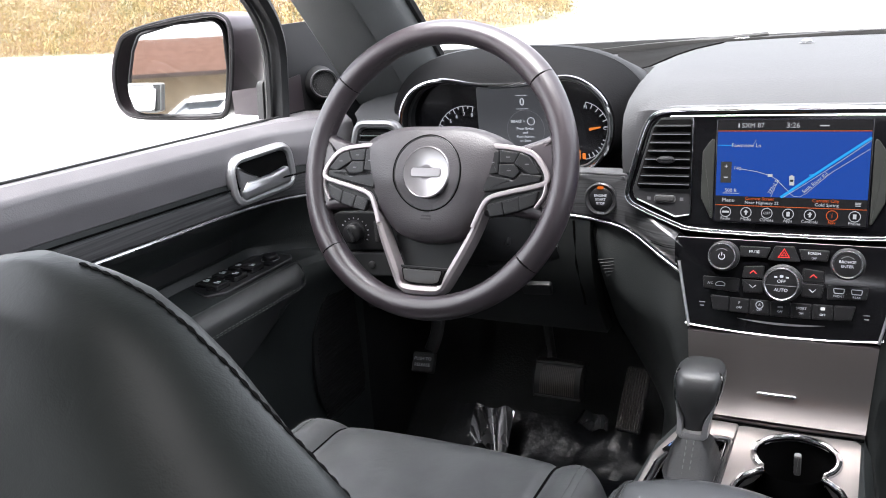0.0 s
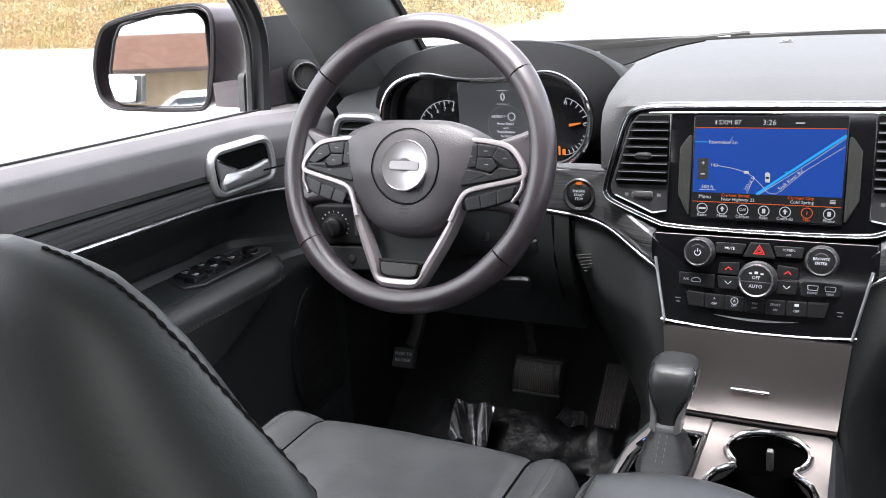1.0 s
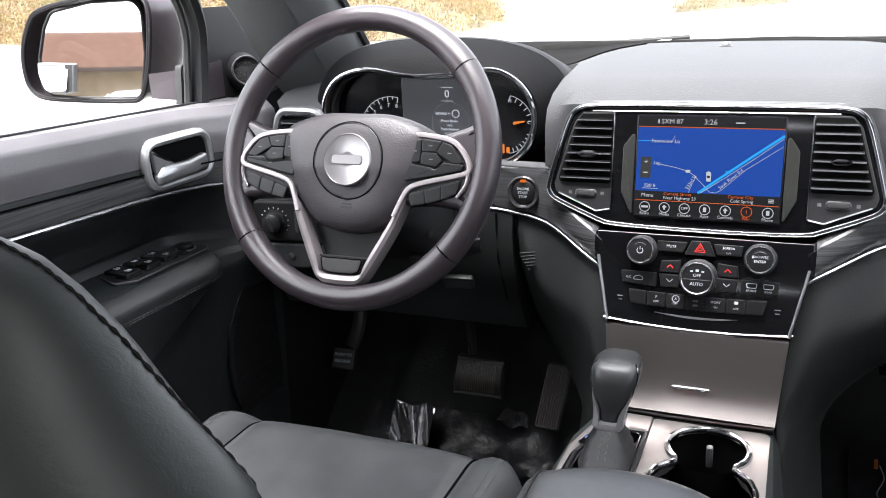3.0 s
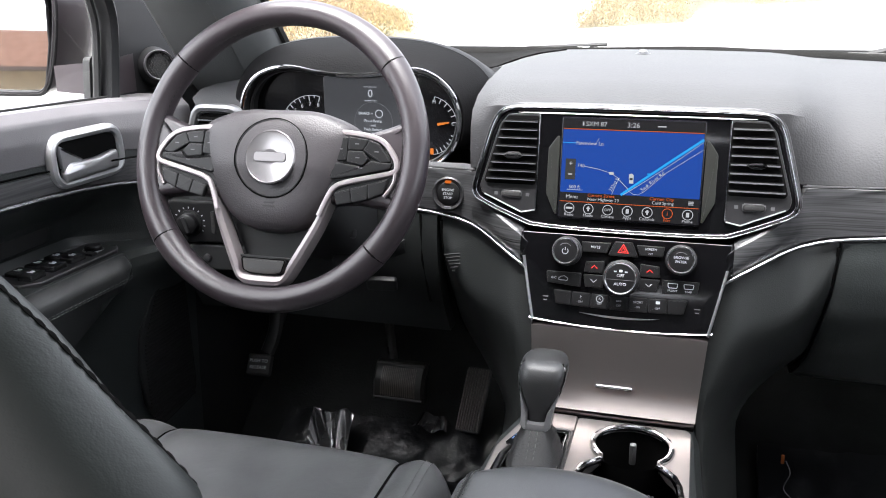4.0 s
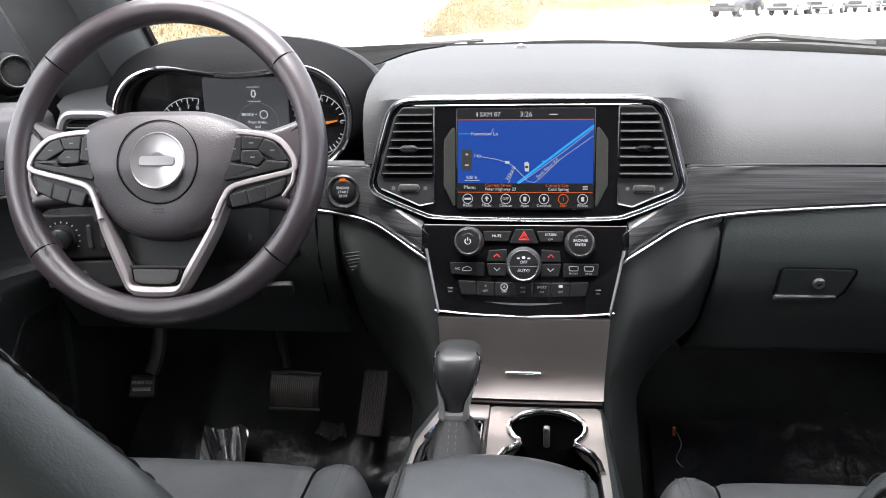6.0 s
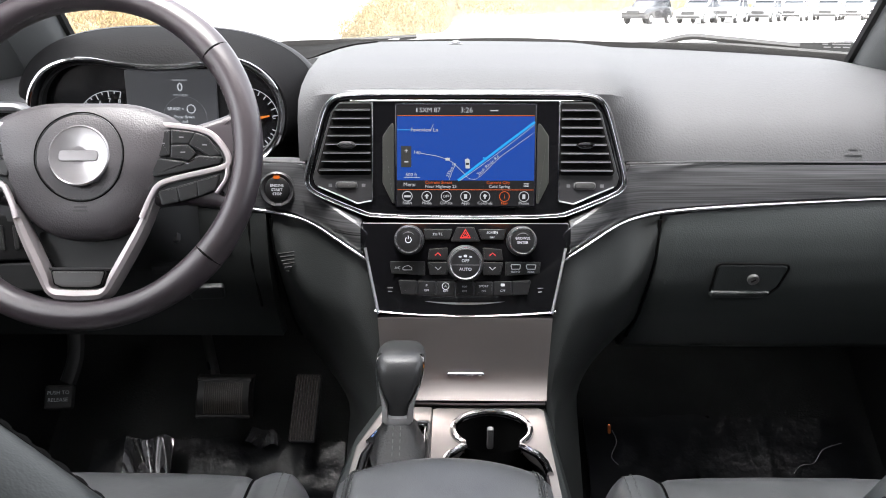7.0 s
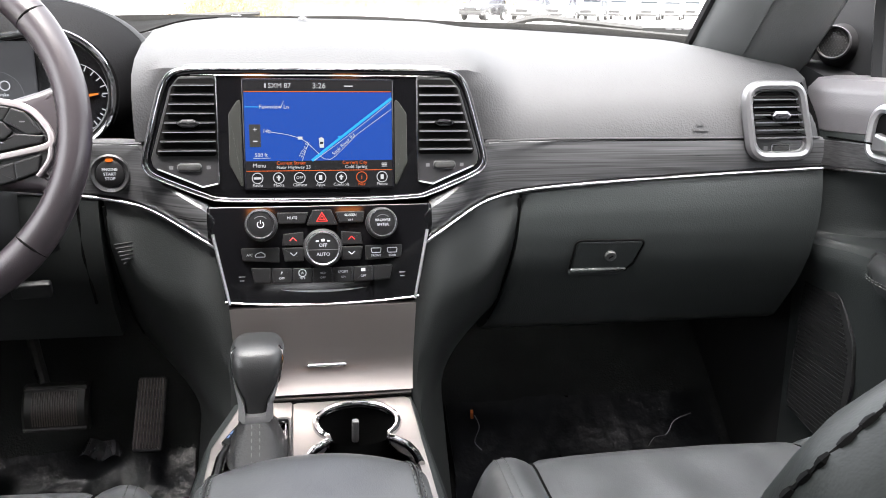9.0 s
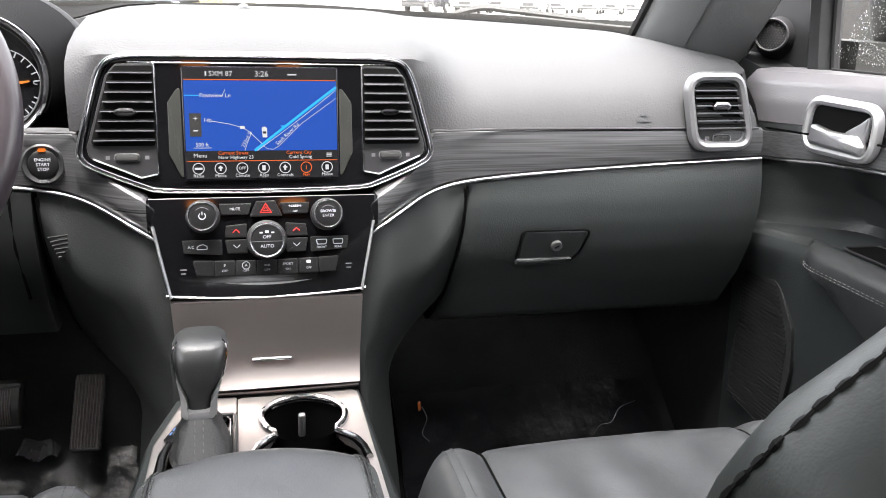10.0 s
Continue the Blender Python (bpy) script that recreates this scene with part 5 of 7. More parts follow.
part("shape_edge", moulding(bar_, em, 0.0010, 0.0006, base=0.0020), mat("emblem_groove", (0.06, 0.057, 0.06), 0.5), em_ob, "dark groove round the bar")
for r_, w_, m_ in ((0.0492, 0.0008, GAP), (0.0476, 0.0007, SATIN)):
    ring_ = []
    for i in range(64):
        x_, y_ = r_ * math.cos(2 * math.pi * i / 64), -0.007 + r_ * math.sin(2 * math.pi * i / 64)
        ring_.append(WM @ Vector((x_, y_, cover_z(x_, y_) + 0.0001)))
    part("cover_groove", tube(ring_, w_, 6, True), m_, wheel)
bars_ = bmesh.new()
for w_, h_, x_, y_ in ((0.014, 0.0022, 0, -0.0625), (0.016, 0.0022, 0, -0.0665), (0.008, 0.0030, 0.0, -0.0570)):
    plate(rect(w_, h_, c=(x_, y_)), WM, 0.0007, base=cover_z(x_, y_) - 0.0004, bm=bars_)
part("airbag_bars", bars_, mat("embossed_dark", (0.020, 0.020, 0.020), 0.6), wheel)

for s in (-1, 1):
    # arm from the hub to the rim, silver frame, buttons
    part("spoke", plate(fillet([(s * x, y) for x, y in ((0.070, 0.028), (0.120, 0.030), (0.150, 0.040), (0.178, 0.052), (0.178, -0.072), (0.150, -0.060), (0.110, -0.056), (0.070, -0.060))], 0.010), WM, 0.026, 0.008, 3, base=-0.019), WHEEL_LEATHER, wheel, "leather covered spoke")
    part("button_bed", plate(fillet([(s * x, y) for x, y in ((0.074, 0.026), (0.112, 0.026), (0.142, 0.019), (0.161, -0.006), (0.161, -0.030), (0.150, -0.046), (0.100, -0.058), (0.072, -0.045))], 0.008), WM, 0.008, 0.003, base=0.000), PLASTIC_DARK, wheel)
    fr = [(s * x, y) for x, y in ((0.088, 0.0290), (0.104, 0.0280), (0.128, 0.0245), (0.144, 0.018), (0.1565, 0.004), (0.1625, -0.008), (0.1600, -0.0165), (0.140, -0.0225), (0.112, -0.029), (0.088, -0.037), (0.078, -0.052), (0.069, -0.075))]
    p = [(q.x, q.y) for q in smooth_path([Vector(q) for q in fr], 4)]
    part("silver_frame", moulding(p, WM, 0.0070, 0.0040, False, base=0.0078), SPOKE_SILVER, wheel, "satin silver spoke frame")
    fr2 = [(s * x, y) for x, y in ((0.1615, -0.010), (0.1605, -0.030), (0.150, -0.047))]
    part("silver_tip", moulding([(q.x, q.y) for q in smooth_path([Vector(q) for q in fr2], 4)], WM, 0.0050, 0.0050, False, base=0.0065), SPOKE_SILVER, wheel)
    for name, o in (("button", ((0.099, 0.0235), (0.124, 0.0205), (0.118, 0.008), (0.100, 0.008))), ("button", ((0.1265, 0.0195), (0.138, 0.0155), (0.154, -0.004), (0.142, -0.006), (0.1200, 0.007))),
                    ("button", ((0.080, 0.020), (0.097, 0.022), (0.0980, -0.004), (0.084, -0.006))), ("button", ((0.100, 0.006), (0.118, 0.006), (0.126, -0.003), (0.119, -0.0105), (0.100, -0.0075))),
                    ("button", ((0.080, -0.008), (0.118, -0.0125), (0.128, -0.006), (0.153, -0.0075), (0.150, -0.0145), (0.110, -0.0235), (0.084, -0.028))),
                    ("lower_button", ((0.088, -0.046), (0.106, -0.041), (0.110, -0.0565), (0.092, -0.0600))), ("lower_button", ((0.108, -0.0405), (0.128, -0.0345), (0.130, -0.0510), (0.112, -0.0560))), ("lower_button", ((0.130, -0.034), (0.153, -0.0265), (0.149, -0.0430), (0.132, -0.0505)))):
        cx, cy = sum(q[0] for q in o) / len(o), sum(q[1] for q in o) / len(o)
        o = [(cx + (x - cx) * 1.11, cy + (y - cy) * 1.11) for x, y in o]
        b = part(name, plate(fillet([(s * x, y) for x, y in o], 0.0022, 3), WM, 0.0065, 0.0015, base=0.0055), BUTTON, wheel)
        if name == "button":
            part("print_bars", plate(rect(0.0052, 0.0013, c=(s * cx, cy)), WM, 0.0003, base=0.0121), INK_GREY, b)

# lower V with badge plate
vo = [(-0.084, -0.050), (-0.0705, -0.090), (-0.040, -0.150), (-0.030, -0.1610), (-0.018, -0.1660), (0.018, -0.1660), (0.030, -0.1610), (0.040, -0.150), (0.0705, -0.090), (0.084, -0.050)]
vi = [(-0.071, -0.062), (-0.0565, -0.090), (-0.0345, -0.132), (-0.0300, -0.1480), (-0.018, -0.1515), (0.018, -0.1515), (0.0300, -0.1480), (0.0345, -0.132), (0.0565, -0.090), (0.071, -0.062)]
bm = bmesh.new()
so = smooth_path([Vector(p) for p in vo], 3)
si = smooth_path([Vector(p) for p in vi], 3)
rings = []
for a, b in zip(so, si):
    d = (b - a)
    rings.append([WM @ Vector((*(a + d * t), z)) for t, z in ((0, -0.012), (0, 0.002), (0.12, 0.0065), (0.45, 0.0085), (0.85, 0.006), (1.0, 0.001), (1.0, -0.012))])
part("lower_spoke", loft(rings, bm=bm), SPOKE_SILVER, wheel, "satin silver V-shaped lower spoke")
bo = fillet([(-0.0300, -0.1320), (0.0300, -0.1320), (0.0255, -0.1475), (0.016, -0.1510), (-0.016, -0.1510), (-0.0255, -0.1475)], 0.003)
badge = part("badge_plate", plate(bo, WM, 0.006, 0.0015, base=-0.001), mat("badge_grey", (0.030, 0.028, 0.027), 0.5, 0.1), wheel, "grey badge plate")
part("badge_bars", plate(rect(0.040, 0.0058, 0.001, (0, -0.1415)), WM, 0.0004, base=0.0050), mat("badge_letter_grey", (0.025, 0.025, 0.025), 0.5), badge)
part("badge_edge", moulding(bo, WM, 0.0011, 0.0014, base=0.0042), GAP, badge)
part("web", plate(fillet([(-0.062, -0.086), (0.062, -0.086), (0.036, -0.130), (-0.036, -0.130)], 0.006), WM, 0.010, 0.002, base=-0.030), PLASTIC_DARK, wheel)
part("inner_line", tube([WM @ Vector((x, y, -0.004)) for x, y in ((-0.064, -0.094), (-0.037, -0.130), (0.037, -0.130), (0.064, -0.094))], 0.002, 6), SATIN, wheel)

# column behind the wheel, with the stalk and tilt lever
column = thing("steering_column", (-0.425, 1.0, 1.10), "black plastic steering column shroud with a stalk", "steering column")
rings = []
for z, w, h, dy in ((-0.022, 0.060, 0.055, 0), (-0.05, 0.068, 0.060, 0), (-0.12, 0.074, 0.066, 0.01), (-0.20, 0.074, 0.066, 0.02)):
    rings.append([WM @ Vector((q[0] * w, q[1] * h - 0.030 - dy, z)) for q in fillet([(-1, -1), (1, -1), (1, 1), (-1, 1)], 0.5, 5)])
part("shroud", loft(rings), PLASTIC_DARK, column)
part("stalk", tube(smooth_path([WM @ Vector(p) for p in ((-0.06, -0.01, -0.055), (-0.12, 0.01, -0.050), (-0.165, 0.02, -0.045))]), [0.008] * 6 + [0.010] * 6 + [0.009], 10), SATIN, column)
part("tilt_lever", plate(rect(0.060, 0.016, 0.006), facing((-0.372, 0.99, 1.072), -30, 10), 0.014, 0.005), PLASTIC_DARK, column)
part("key_blank", plate(rect(0.040, 0.014, 0.005), facing((-0.372, 0.955, 1.115), 20, 0), 0.012, 0.004), SATIN, column)
part("lower_panel", slab(lambda u, v: Vector((-0.59 + 0.280 * u, 1.025 + 0.075 * v ** 2, 1.088 - 0.045 * v - 0.02 * math.sin(math.pi * u) - 0.085 * v * v)), 16, 10, (0, 0.02, 0.010)), PLASTIC_DARK, column, "black panel under the column")
ln = bmesh.new()
tube([(-0.375, 1.03, 1.050), (-0.340, 1.04, 1.045), (-0.315, 1.05, 1.050)], 0.0025, 6, bm=ln)
part("lever_edge", ln, SATIN, column)
part("grab_tab", plate(rect(0.046, 0.024, 0.005), facing((-0.350, 1.040, 1.018), -28, 8), 0.008, 0.003), mat("pale_tab", (0.014, 0.0145, 0.015), 0.45), column, "grey release handle")

# light switch panel left of the column
lm = facing((-0.6335, 1.015, 1.0965), 2, 8)
lights = thing("light_switch", (-0.655, 1.05, 1.05), "black headlight switch panel with a round knob", "light switch")
part("switch_panel", plate(rect(0.135, 0.064, 0.010, (0.018, 0)), lm, 0.012, 0.003, base=-0.012), mat("switch_black", (0.006, 0.006, 0.0065), 0.5, spec=0.25), lights)
kb = part("knob", lathe([(0.020, 0), (0.020, 0.003), (0.016, 0.004), (0.0155, 0.013), (0.013, 0.015), (0.004, 0.0155)], shift(lm, -0.014, -0.002), 28), BUTTON, lights)
part("knob_grip", plate(rect(0.005, 0.024, 0.002), shift(lm, -0.014, -0.002, 0.014) @ Matrix.Rotation(radians(20), 4, "Z"), 0.004, 0.001), SATIN, kb)
part("knob_mark", plate(rect(0.003, 0.002, c=(-0.014, -0.001)), shift(lm, 0, 0, 0.0156), 0.0004), INK, lights)
dial = bmesh.new()
for a in range(-150, 31, 20):
    plate(rect(0.0026, 0.0015, c=(0.0235, 0)), shift(lm, -0.014, -0.002) @ Matrix.Rotation(radians(-a), 4, "Z"), 0.0005, bm=dial)
part("dial_marks", dial, INK, lights, "white marks round the knob")
for i, x in enumerate((0.024, 0.042)):
    part("dimmer_wheel", plate(rect(0.007, 0.034, 0.003, (x, 0.0)), lm, 0.004, 0.002, base=-0.001), RUBBER, lights)
part("lower_strip", plate(rect(0.125, 0.040, 0.006, (0.018, -0.056)), lm, 0.010, 0.003, base=-0.012), PLASTIC_DARK, lights)
part("strip_button", lathe([(0.006, -0.003), (0.006, 0.001), (0.004, 0.002)], shift(lm, 0.010, -0.056), 16), SATIN, lights)
part("column_cover", slab(lambda u, v: Vector((-0.66 + 0.20 * u, 1.03 - 0.012 * math.sin(math.pi * u), 1.118 + 0.030 * v)), 10, 4, (0, 0.03, 0)), mat("grey_cover", (0.022, 0.023, 0.024), 0.5, grain=0.2, grain_size=0.0016), lights, "grey plastic cover under the vent")

# ---------- centre console ----------
console = thing("center_console", (-0.02, 0.6, 0.56), "centre console with brushed metal plates and a cup holder", "console")
PM = facing((0, 0.928, 0.968), 14.0)
part("storage_door", slab(lambda u, v: PM @ Vector(((-1 + 2 * u) * (0.1010 + 0.0080 * v), -0.0510 + 0.1005 * v, 0.012 * max(0, (0.42 - v) / 0.42) ** 2.2)), 12, 16, (0, 0.010, 0)), BRUSHED, console, "brushed metal storage door")
part("door_slot", plate(rect(0.046, 0.0042, 0.002, (0.001, -0.0195)), PM, 0.0060, 0.0018, 3), CHROME, console, "small chrome pull")
part("door_lip", tube([(x, 0.9125 - 0.003 * (1 - (x / 0.1) ** 2), 0.9145) for x in [-0.100 + 0.2 * i / 12 for i in range(13)]], 0.0034, 8, squash=0.8), BRUSHED, console)
part("lip_line", tube([(x, 0.909 - 0.003 * (1 - (x / 0.1) ** 2), 0.9105) for x in [-0.100 + 0.2 * i / 12 for i in range(13)]], 0.0016, 6), GAP, console)
# console body
rings = []
for y, xl, xr, zt in ((0.10, -0.140, 0.112, 0.885), (0.45, -0.142, 0.112, 0.890), (0.66, -0.142, 0.112, 0.895), (0.76, -0.140, 0.108, 0.900), (0.85, -0.132, 0.104, 0.904), (0.925, -0.110, 0.102, 0.908), (1.05, -0.104, 0.102, 0.908)):
    rings.append([Vector(p) for p in ((xl - 0.012, y, 0.56), (xl - 0.010, y, 0.80), (xl - 0.004, y, zt - 0.020), (xl + 0.004, y, zt - 0.004), (xl + 0.016, y, zt), (xl + 0.020, y, 0.825), (xr - 0.016, y, 0.825), (xr - 0.012, y, zt), (xr - 0.002, y, zt - 0.004), (xr + 0.006, y, zt - 0.020), (xr + 0.020, y, 0.80), (xr + 0.030, y, 0.56))])
part("body", loft(rings), PLASTIC, console, "black grained console body")
# metal top with the cup holder's keyhole outline: plates round the openings
CUP = Vector((0.031, 0.848))
CR = 0.0455
top_z = 0.9105


bm = bmesh.new()
n = 48
outer = []
hole = []
for i in range(n):
    a = 2 * math.pi * i / n
    c, d = math.cos(a), math.sin(a)
    hole.append(Vector((CUP.x + CR * c, CUP.y + CR * d, top_z)))
    k = min((0.066 if c > 0 else 0.070) / max(abs(c), 1e-6), (0.060 if d > 0 else 0.190) / max(abs(d), 1e-6))
    outer.append(Vector((CUP.x + k * c, CUP.y + k * d, top_z)))
vo_, vh_, vb_ = [bm.verts.new(p) for p in outer], [bm.verts.new(p) for p in hole], [bm.verts.new(p - Vector((0, 0, 0.012))) for p in hole]
for i in range(n):
    j = (i + 1) % n
    mid = (hole[i] + hole[j]) / 2
    if mid.y < CUP.y - CR * 0.72:
        continue
    bm.faces.new((vo_[i], vo_[j], vh_[j], vh_[i]))
    bm.faces.new((vh_[i], vh_[j], vb_[j], vb_[i]))
bmesh.ops.delete(bm, geom=[v for v in bm.verts if not v.link_faces], context="VERTS")
# wings beside the throat and the strip by the gear lever
plate([(CUP.x + 0.0585, 0.660), (0.097, 0.660), (0.097, 0.8200), (CUP.x + 0.0345, 0.8160), (CUP.x + 0.041, 0.801), (CUP.x + 0.050, 0.789), (CUP.x + 0.0565, 0.770)], lying((0, 0, top_z - 0.012)), 0.012, bm=bm)
plate([(-0.039, 0.660), (CUP.x - 0.0585, 0.660), (CUP.x - 0.0565, 0.770), (CUP.x - 0.050, 0.789), (CUP.x - 0.041, 0.801), (CUP.x - 0.0345, 0.8160), (-0.039, 0.8200)], lying((0, 0, top_z - 0.012)), 0.012, bm=bm)
part("metal_top", bm, BRUSHED_TOP, console, "brushed metal console top with a keyhole cup opening")
part("lever_strip", plate(fillet([(-0.128, 0.660), (-0.118, 0.660), (-0.114, 0.790), (-0.092, 0.868), (-0.040, 0.868), (-0.040, 0.908), (-0.099, 0.908), (-0.124, 0.810)], 0.004), lying((0, 0, top_z - 0.010)), 0.011, 0.002), BRUSHED_TOP, console, "brushed metal strip round the gear lever")
part("cup_well", loft([[Vector((CUP.x + CR * k * math.cos(2 * math.pi * i / 36), CUP.y + CR * k * math.sin(2 * math.pi * i / 36), z)) for i in range(36)] for k, z in ((0.985, top_z - 0.004), (0.95, 0.86), (0.88, 0.83), (0.3, 0.828))], True, False), SHADE_BLACK, console, "black cup well")
part("rear_well", plate(rect(0.114, 0.15, 0.01, (CUP.x, 0.735)), lying((0, 0, 0.83)), 0.012), SHADE_BLACK, console)
part("cup_grip", plate(rect(0.008, 0.030, 0.003), facing((CUP.x + 0.000, CUP.y + 0.034, 0.884), -8), 0.006, 0.002), mat("grey_grip", (0.16, 0.16, 0.16), 0.4), console, "grey spring finger")
arc = [(CUP.x + CR * math.cos(radians(t)), CUP.y + CR * math.sin(radians(t))) for t in range(-42, 223, 8)]
arc = [(CUP.x + 0.0585, 0.750), (CUP.x + 0.056, 0.772), (CUP.x + 0.050, 0.790), (CUP.x + 0.041, 0.801)] + [(CUP.x + 0.0325, 0.809)] + arc + [(CUP.x - 0.0325, 0.809)] + [(CUP.x - 0.041, 0.801), (CUP.x - 0.050, 0.790), (CUP.x - 0.056, 0.772), (CUP.x - 0.0585, 0.750)]
part("cup_ring", moulding(arc, lying((0, 0, top_z - 0.001)), 0.0080, 0.0060, False), CHROME, console, "chrome keyhole ring")
# armrest lid
AR = thing("armrest", (-0.021, 0.45, 0.90), "black leather console armrest with double stitched edges", "armrest")

def lid(u, v):
    """Crowned lid: u across, v from the back to the front and down its nose."""
    x = -1 + 2 * u
    w = 0.0935 if v < 0.75 else 0.0935 - 0.012 * ((v - 0.75) / 0.25) ** 2
    if v < 0.80:
        y, z = 0.08 + (0.628 - 0.08) * v / 0.80, 0.996
    else:
        a = (v - 0.80) / 0.20 * math.pi / 2
        y, z = 0.628 + 0.036 * math.sin(a) - 0.010 * abs(x) ** 3, 0.959 + 0.037 * math.cos(a)
    z -= 0.006 * x * x + 0.030 * max(0, abs(x) - 0.90) ** 1.2 * 8 * 0.30
    y -= 0.014 * x * x * min(1, v * 1.2)
    return Vector((-0.021 + x * w, y, z))


part("lid", slab(lid, 24, 40, (0, 0, -0.05)), SEAT_LEATHER, AR, "black leather lid")
for s in (-1, 1):
    for k in (0.872, 0.905, 0.938):
        path = [lid((1 + s * k) / 2, v / 60) + Vector((0, 0.0004, 0.0010)) for v in range(20, 58)]
        if k != 0.905:
            part("stitching", stitches(path, 0.0045, 0.0025, 0.0007), THREAD, AR, "grey edge stitching")
        else:
            part("seam", tube(path, 0.0010, 5), THREAD_DARK, AR)
part("lid_base", plate(fillet([(-0.112, 0.08), (0.070, 0.08), (0.068, 0.632), (-0.110, 0.632)], 0.02), lying((0, 0, 0.895)), 0.052, 0.004), PLASTIC_DARK, AR)

# gear lever with its boot and range display
GL = thing("gear_lever", (-0.072, 0.80, 0.905), "gear lever with black leather knob, silver collar and stitched boot", "gear lever")
def lever_ring(t, w, d, yoff, flat=0.7):
    """Section of the knob at height t along the leaning lever."""
    o = Vector((-0.076, 0.812, 0.949)).lerp(Vector((-0.073, 0.842, 1.0175)), t)
    return [o + Vector((w * math.copysign(abs(math.cos(a)) ** flat, math.cos(a)), yoff + d * math.copysign(abs(math.sin(a)) ** 0.8, math.sin(a)), 0)) for a in [2 * math.pi * i / 28 for i in range(28)]]


rings = [lever_ring(*q) for q in ((0.04, 0.0120, 0.013, 0, 0.6), (0.22, 0.0132, 0.016, 0, 0.55), (0.36, 0.0185, 0.021, 0, 0.5), (0.52, 0.0238, 0.024, -0.001, 0.48), (0.72, 0.0270, 0.026, -0.003, 0.48), (0.86, 0.0276, 0.0265, -0.003, 0.5), (0.95, 0.0262, 0.025, -0.001, 0.52), (0.995, 0.0225, 0.021, 0.002, 0.6), (1.012, 0.012, 0.012, 0.003))]
part("knob", loft(rings), mat("lever_leather", (0.024, 0.0245, 0.025), 0.36, spec=0.6, grain=0.2, grain_size=0.0012, cells=True), GL, "black leather knob")
for s in (-1, 1):
    rails = []
    for t, x0, x1, k in ((0.0, 0.0105, 0.0170, 0.0150), (0.10, 0.0108, 0.0168, 0.0165), (0.22, 0.0118, 0.0172, 0.0170), (0.32, 0.0150, 0.0188, 0.0165), (0.46, 0.0200, 0.0218, 0.0140), (0.62, 0.0240, 0.0252, 0.0110), (0.80, 0.0262, 0.0270, 0.0080), (0.90, 0.0255, 0.0266, 0.0070)):
        o = Vector((-0.076, 0.812, 0.949)).lerp(Vector((-0.073, 0.842, 1.0175)), t)
        rails.append([o + Vector((s * a_, b_, 0)) for a_, b_ in ((x0, -k - 0.006), (x1 + 0.0004, -k - 0.002), (x1 + 0.0008, 0.0), (x1, 0.010), (x0, 0.010))])
    part("silver_side", loft(rails), mat("lever_silver", (0.30, 0.30, 0.305), 0.30, 0.6, vary=0.05), GL, "silver side rail")
    edge = []
    for t, w, d in ((0.30, 0.0168, 0.0185), (0.40, 0.0200, 0.0205), (0.52, 0.0238, 0.024), (0.66, 0.0262, 0.0255), (0.80, 0.0275, 0.0262), (0.92, 0.0268, 0.0255), (0.985, 0.0230, 0.0215)):
        o = Vector((-0.076, 0.812, 0.949)).lerp(Vector((-0.073, 0.842, 1.0175)), t)
        edge.append(o + Vector((s * w * 0.955, -d * 0.62 - 0.001, 0)))
    part("silver_line", tube(smooth_path(edge, 4), 0.0010, 6), CHROME, GL, "thin bright line along the knob's edge")
cl = [[Vector((-0.0762 + w * math.copysign(abs(math.cos(a)) ** 0.5, math.cos(a)), 0.806 + dy + 0.0185 * math.copysign(abs(math.sin(a)) ** 0.6, math.sin(a)), z)) for a in [2 * math.pi * i / 24 for i in range(24)]] for w, z, dy in ((0.0160, 0.9455, 0.004), (0.0168, 0.9475, 0.004), (0.0166, 0.9510, 0.005), (0.0155, 0.9530, 0.006))]
part("collar", loft(cl), mat("lever_silver", (0.30, 0.30, 0.305), 0.30, 0.6, vary=0.05), GL, "silver collar")
rings = []
for t in range(9):
    k = t / 8
    w, d = 0.036 - 0.020 * k ** 0.8 + 0.0012 * math.sin(t * 2.4), 0.056 - 0.038 * k ** 0.8
    rings.append([Vector((-0.074 - 0.002 * k + w * math.copysign(abs(math.cos(a)) ** 0.6, math.cos(a)) + 0.0012 * math.sin(5 * a + t), 0.792 + 0.018 * k + d * math.copysign(abs(math.sin(a)) ** 0.7, math.sin(a)), 0.904 + 0.043 * k)) for a in [2 * math.pi * i / 32 for i in range(32)]])
part("boot", loft(rings), mat("boot_leather", (0.015, 0.015, 0.0155), 0.55, grain=0.3, grain_size=0.002, cells=True, vary=0.15), GL, "grey-black leather boot")
for dx in (-0.004, 0.004):
    part("boot_stitching", stitches([Vector((-0.076 + dx, 0.748 + 0.046 * k, 0.9085 + 0.040 * k)) for k in [i / 20 for i in range(20)]], 0.0045, 0.003, 0.0008), THREAD, GL)
part("surround", moulding(fillet([(-0.116, 0.700), (-0.112, 0.790), (-0.092, 0.862), (-0.042, 0.862), (-0.042, 0.700)], 0.008), lying((0, 0, top_z)), 0.0055, 0.0050), SATIN, GL, "dark surround")
part("surround_floor", plate(fillet([(-0.116, 0.700), (-0.112, 0.790), (-0.092, 0.862), (-0.042, 0.862), (-0.042, 0.700)], 0.008), lying((0, 0, 0.900)), 0.008), PIANO, GL)
part("surround_line", moulding(fillet([(-0.111, 0.705), (-0.107, 0.788), (-0.089, 0.856), (-0.047, 0.856), (-0.047, 0.705)], 0.007), lying((0, 0, top_z + 0.001)), 0.0020, 0.0030), CHROME, GL)
rd = lying((-0.0985, 0.838, 0.9135), -17)
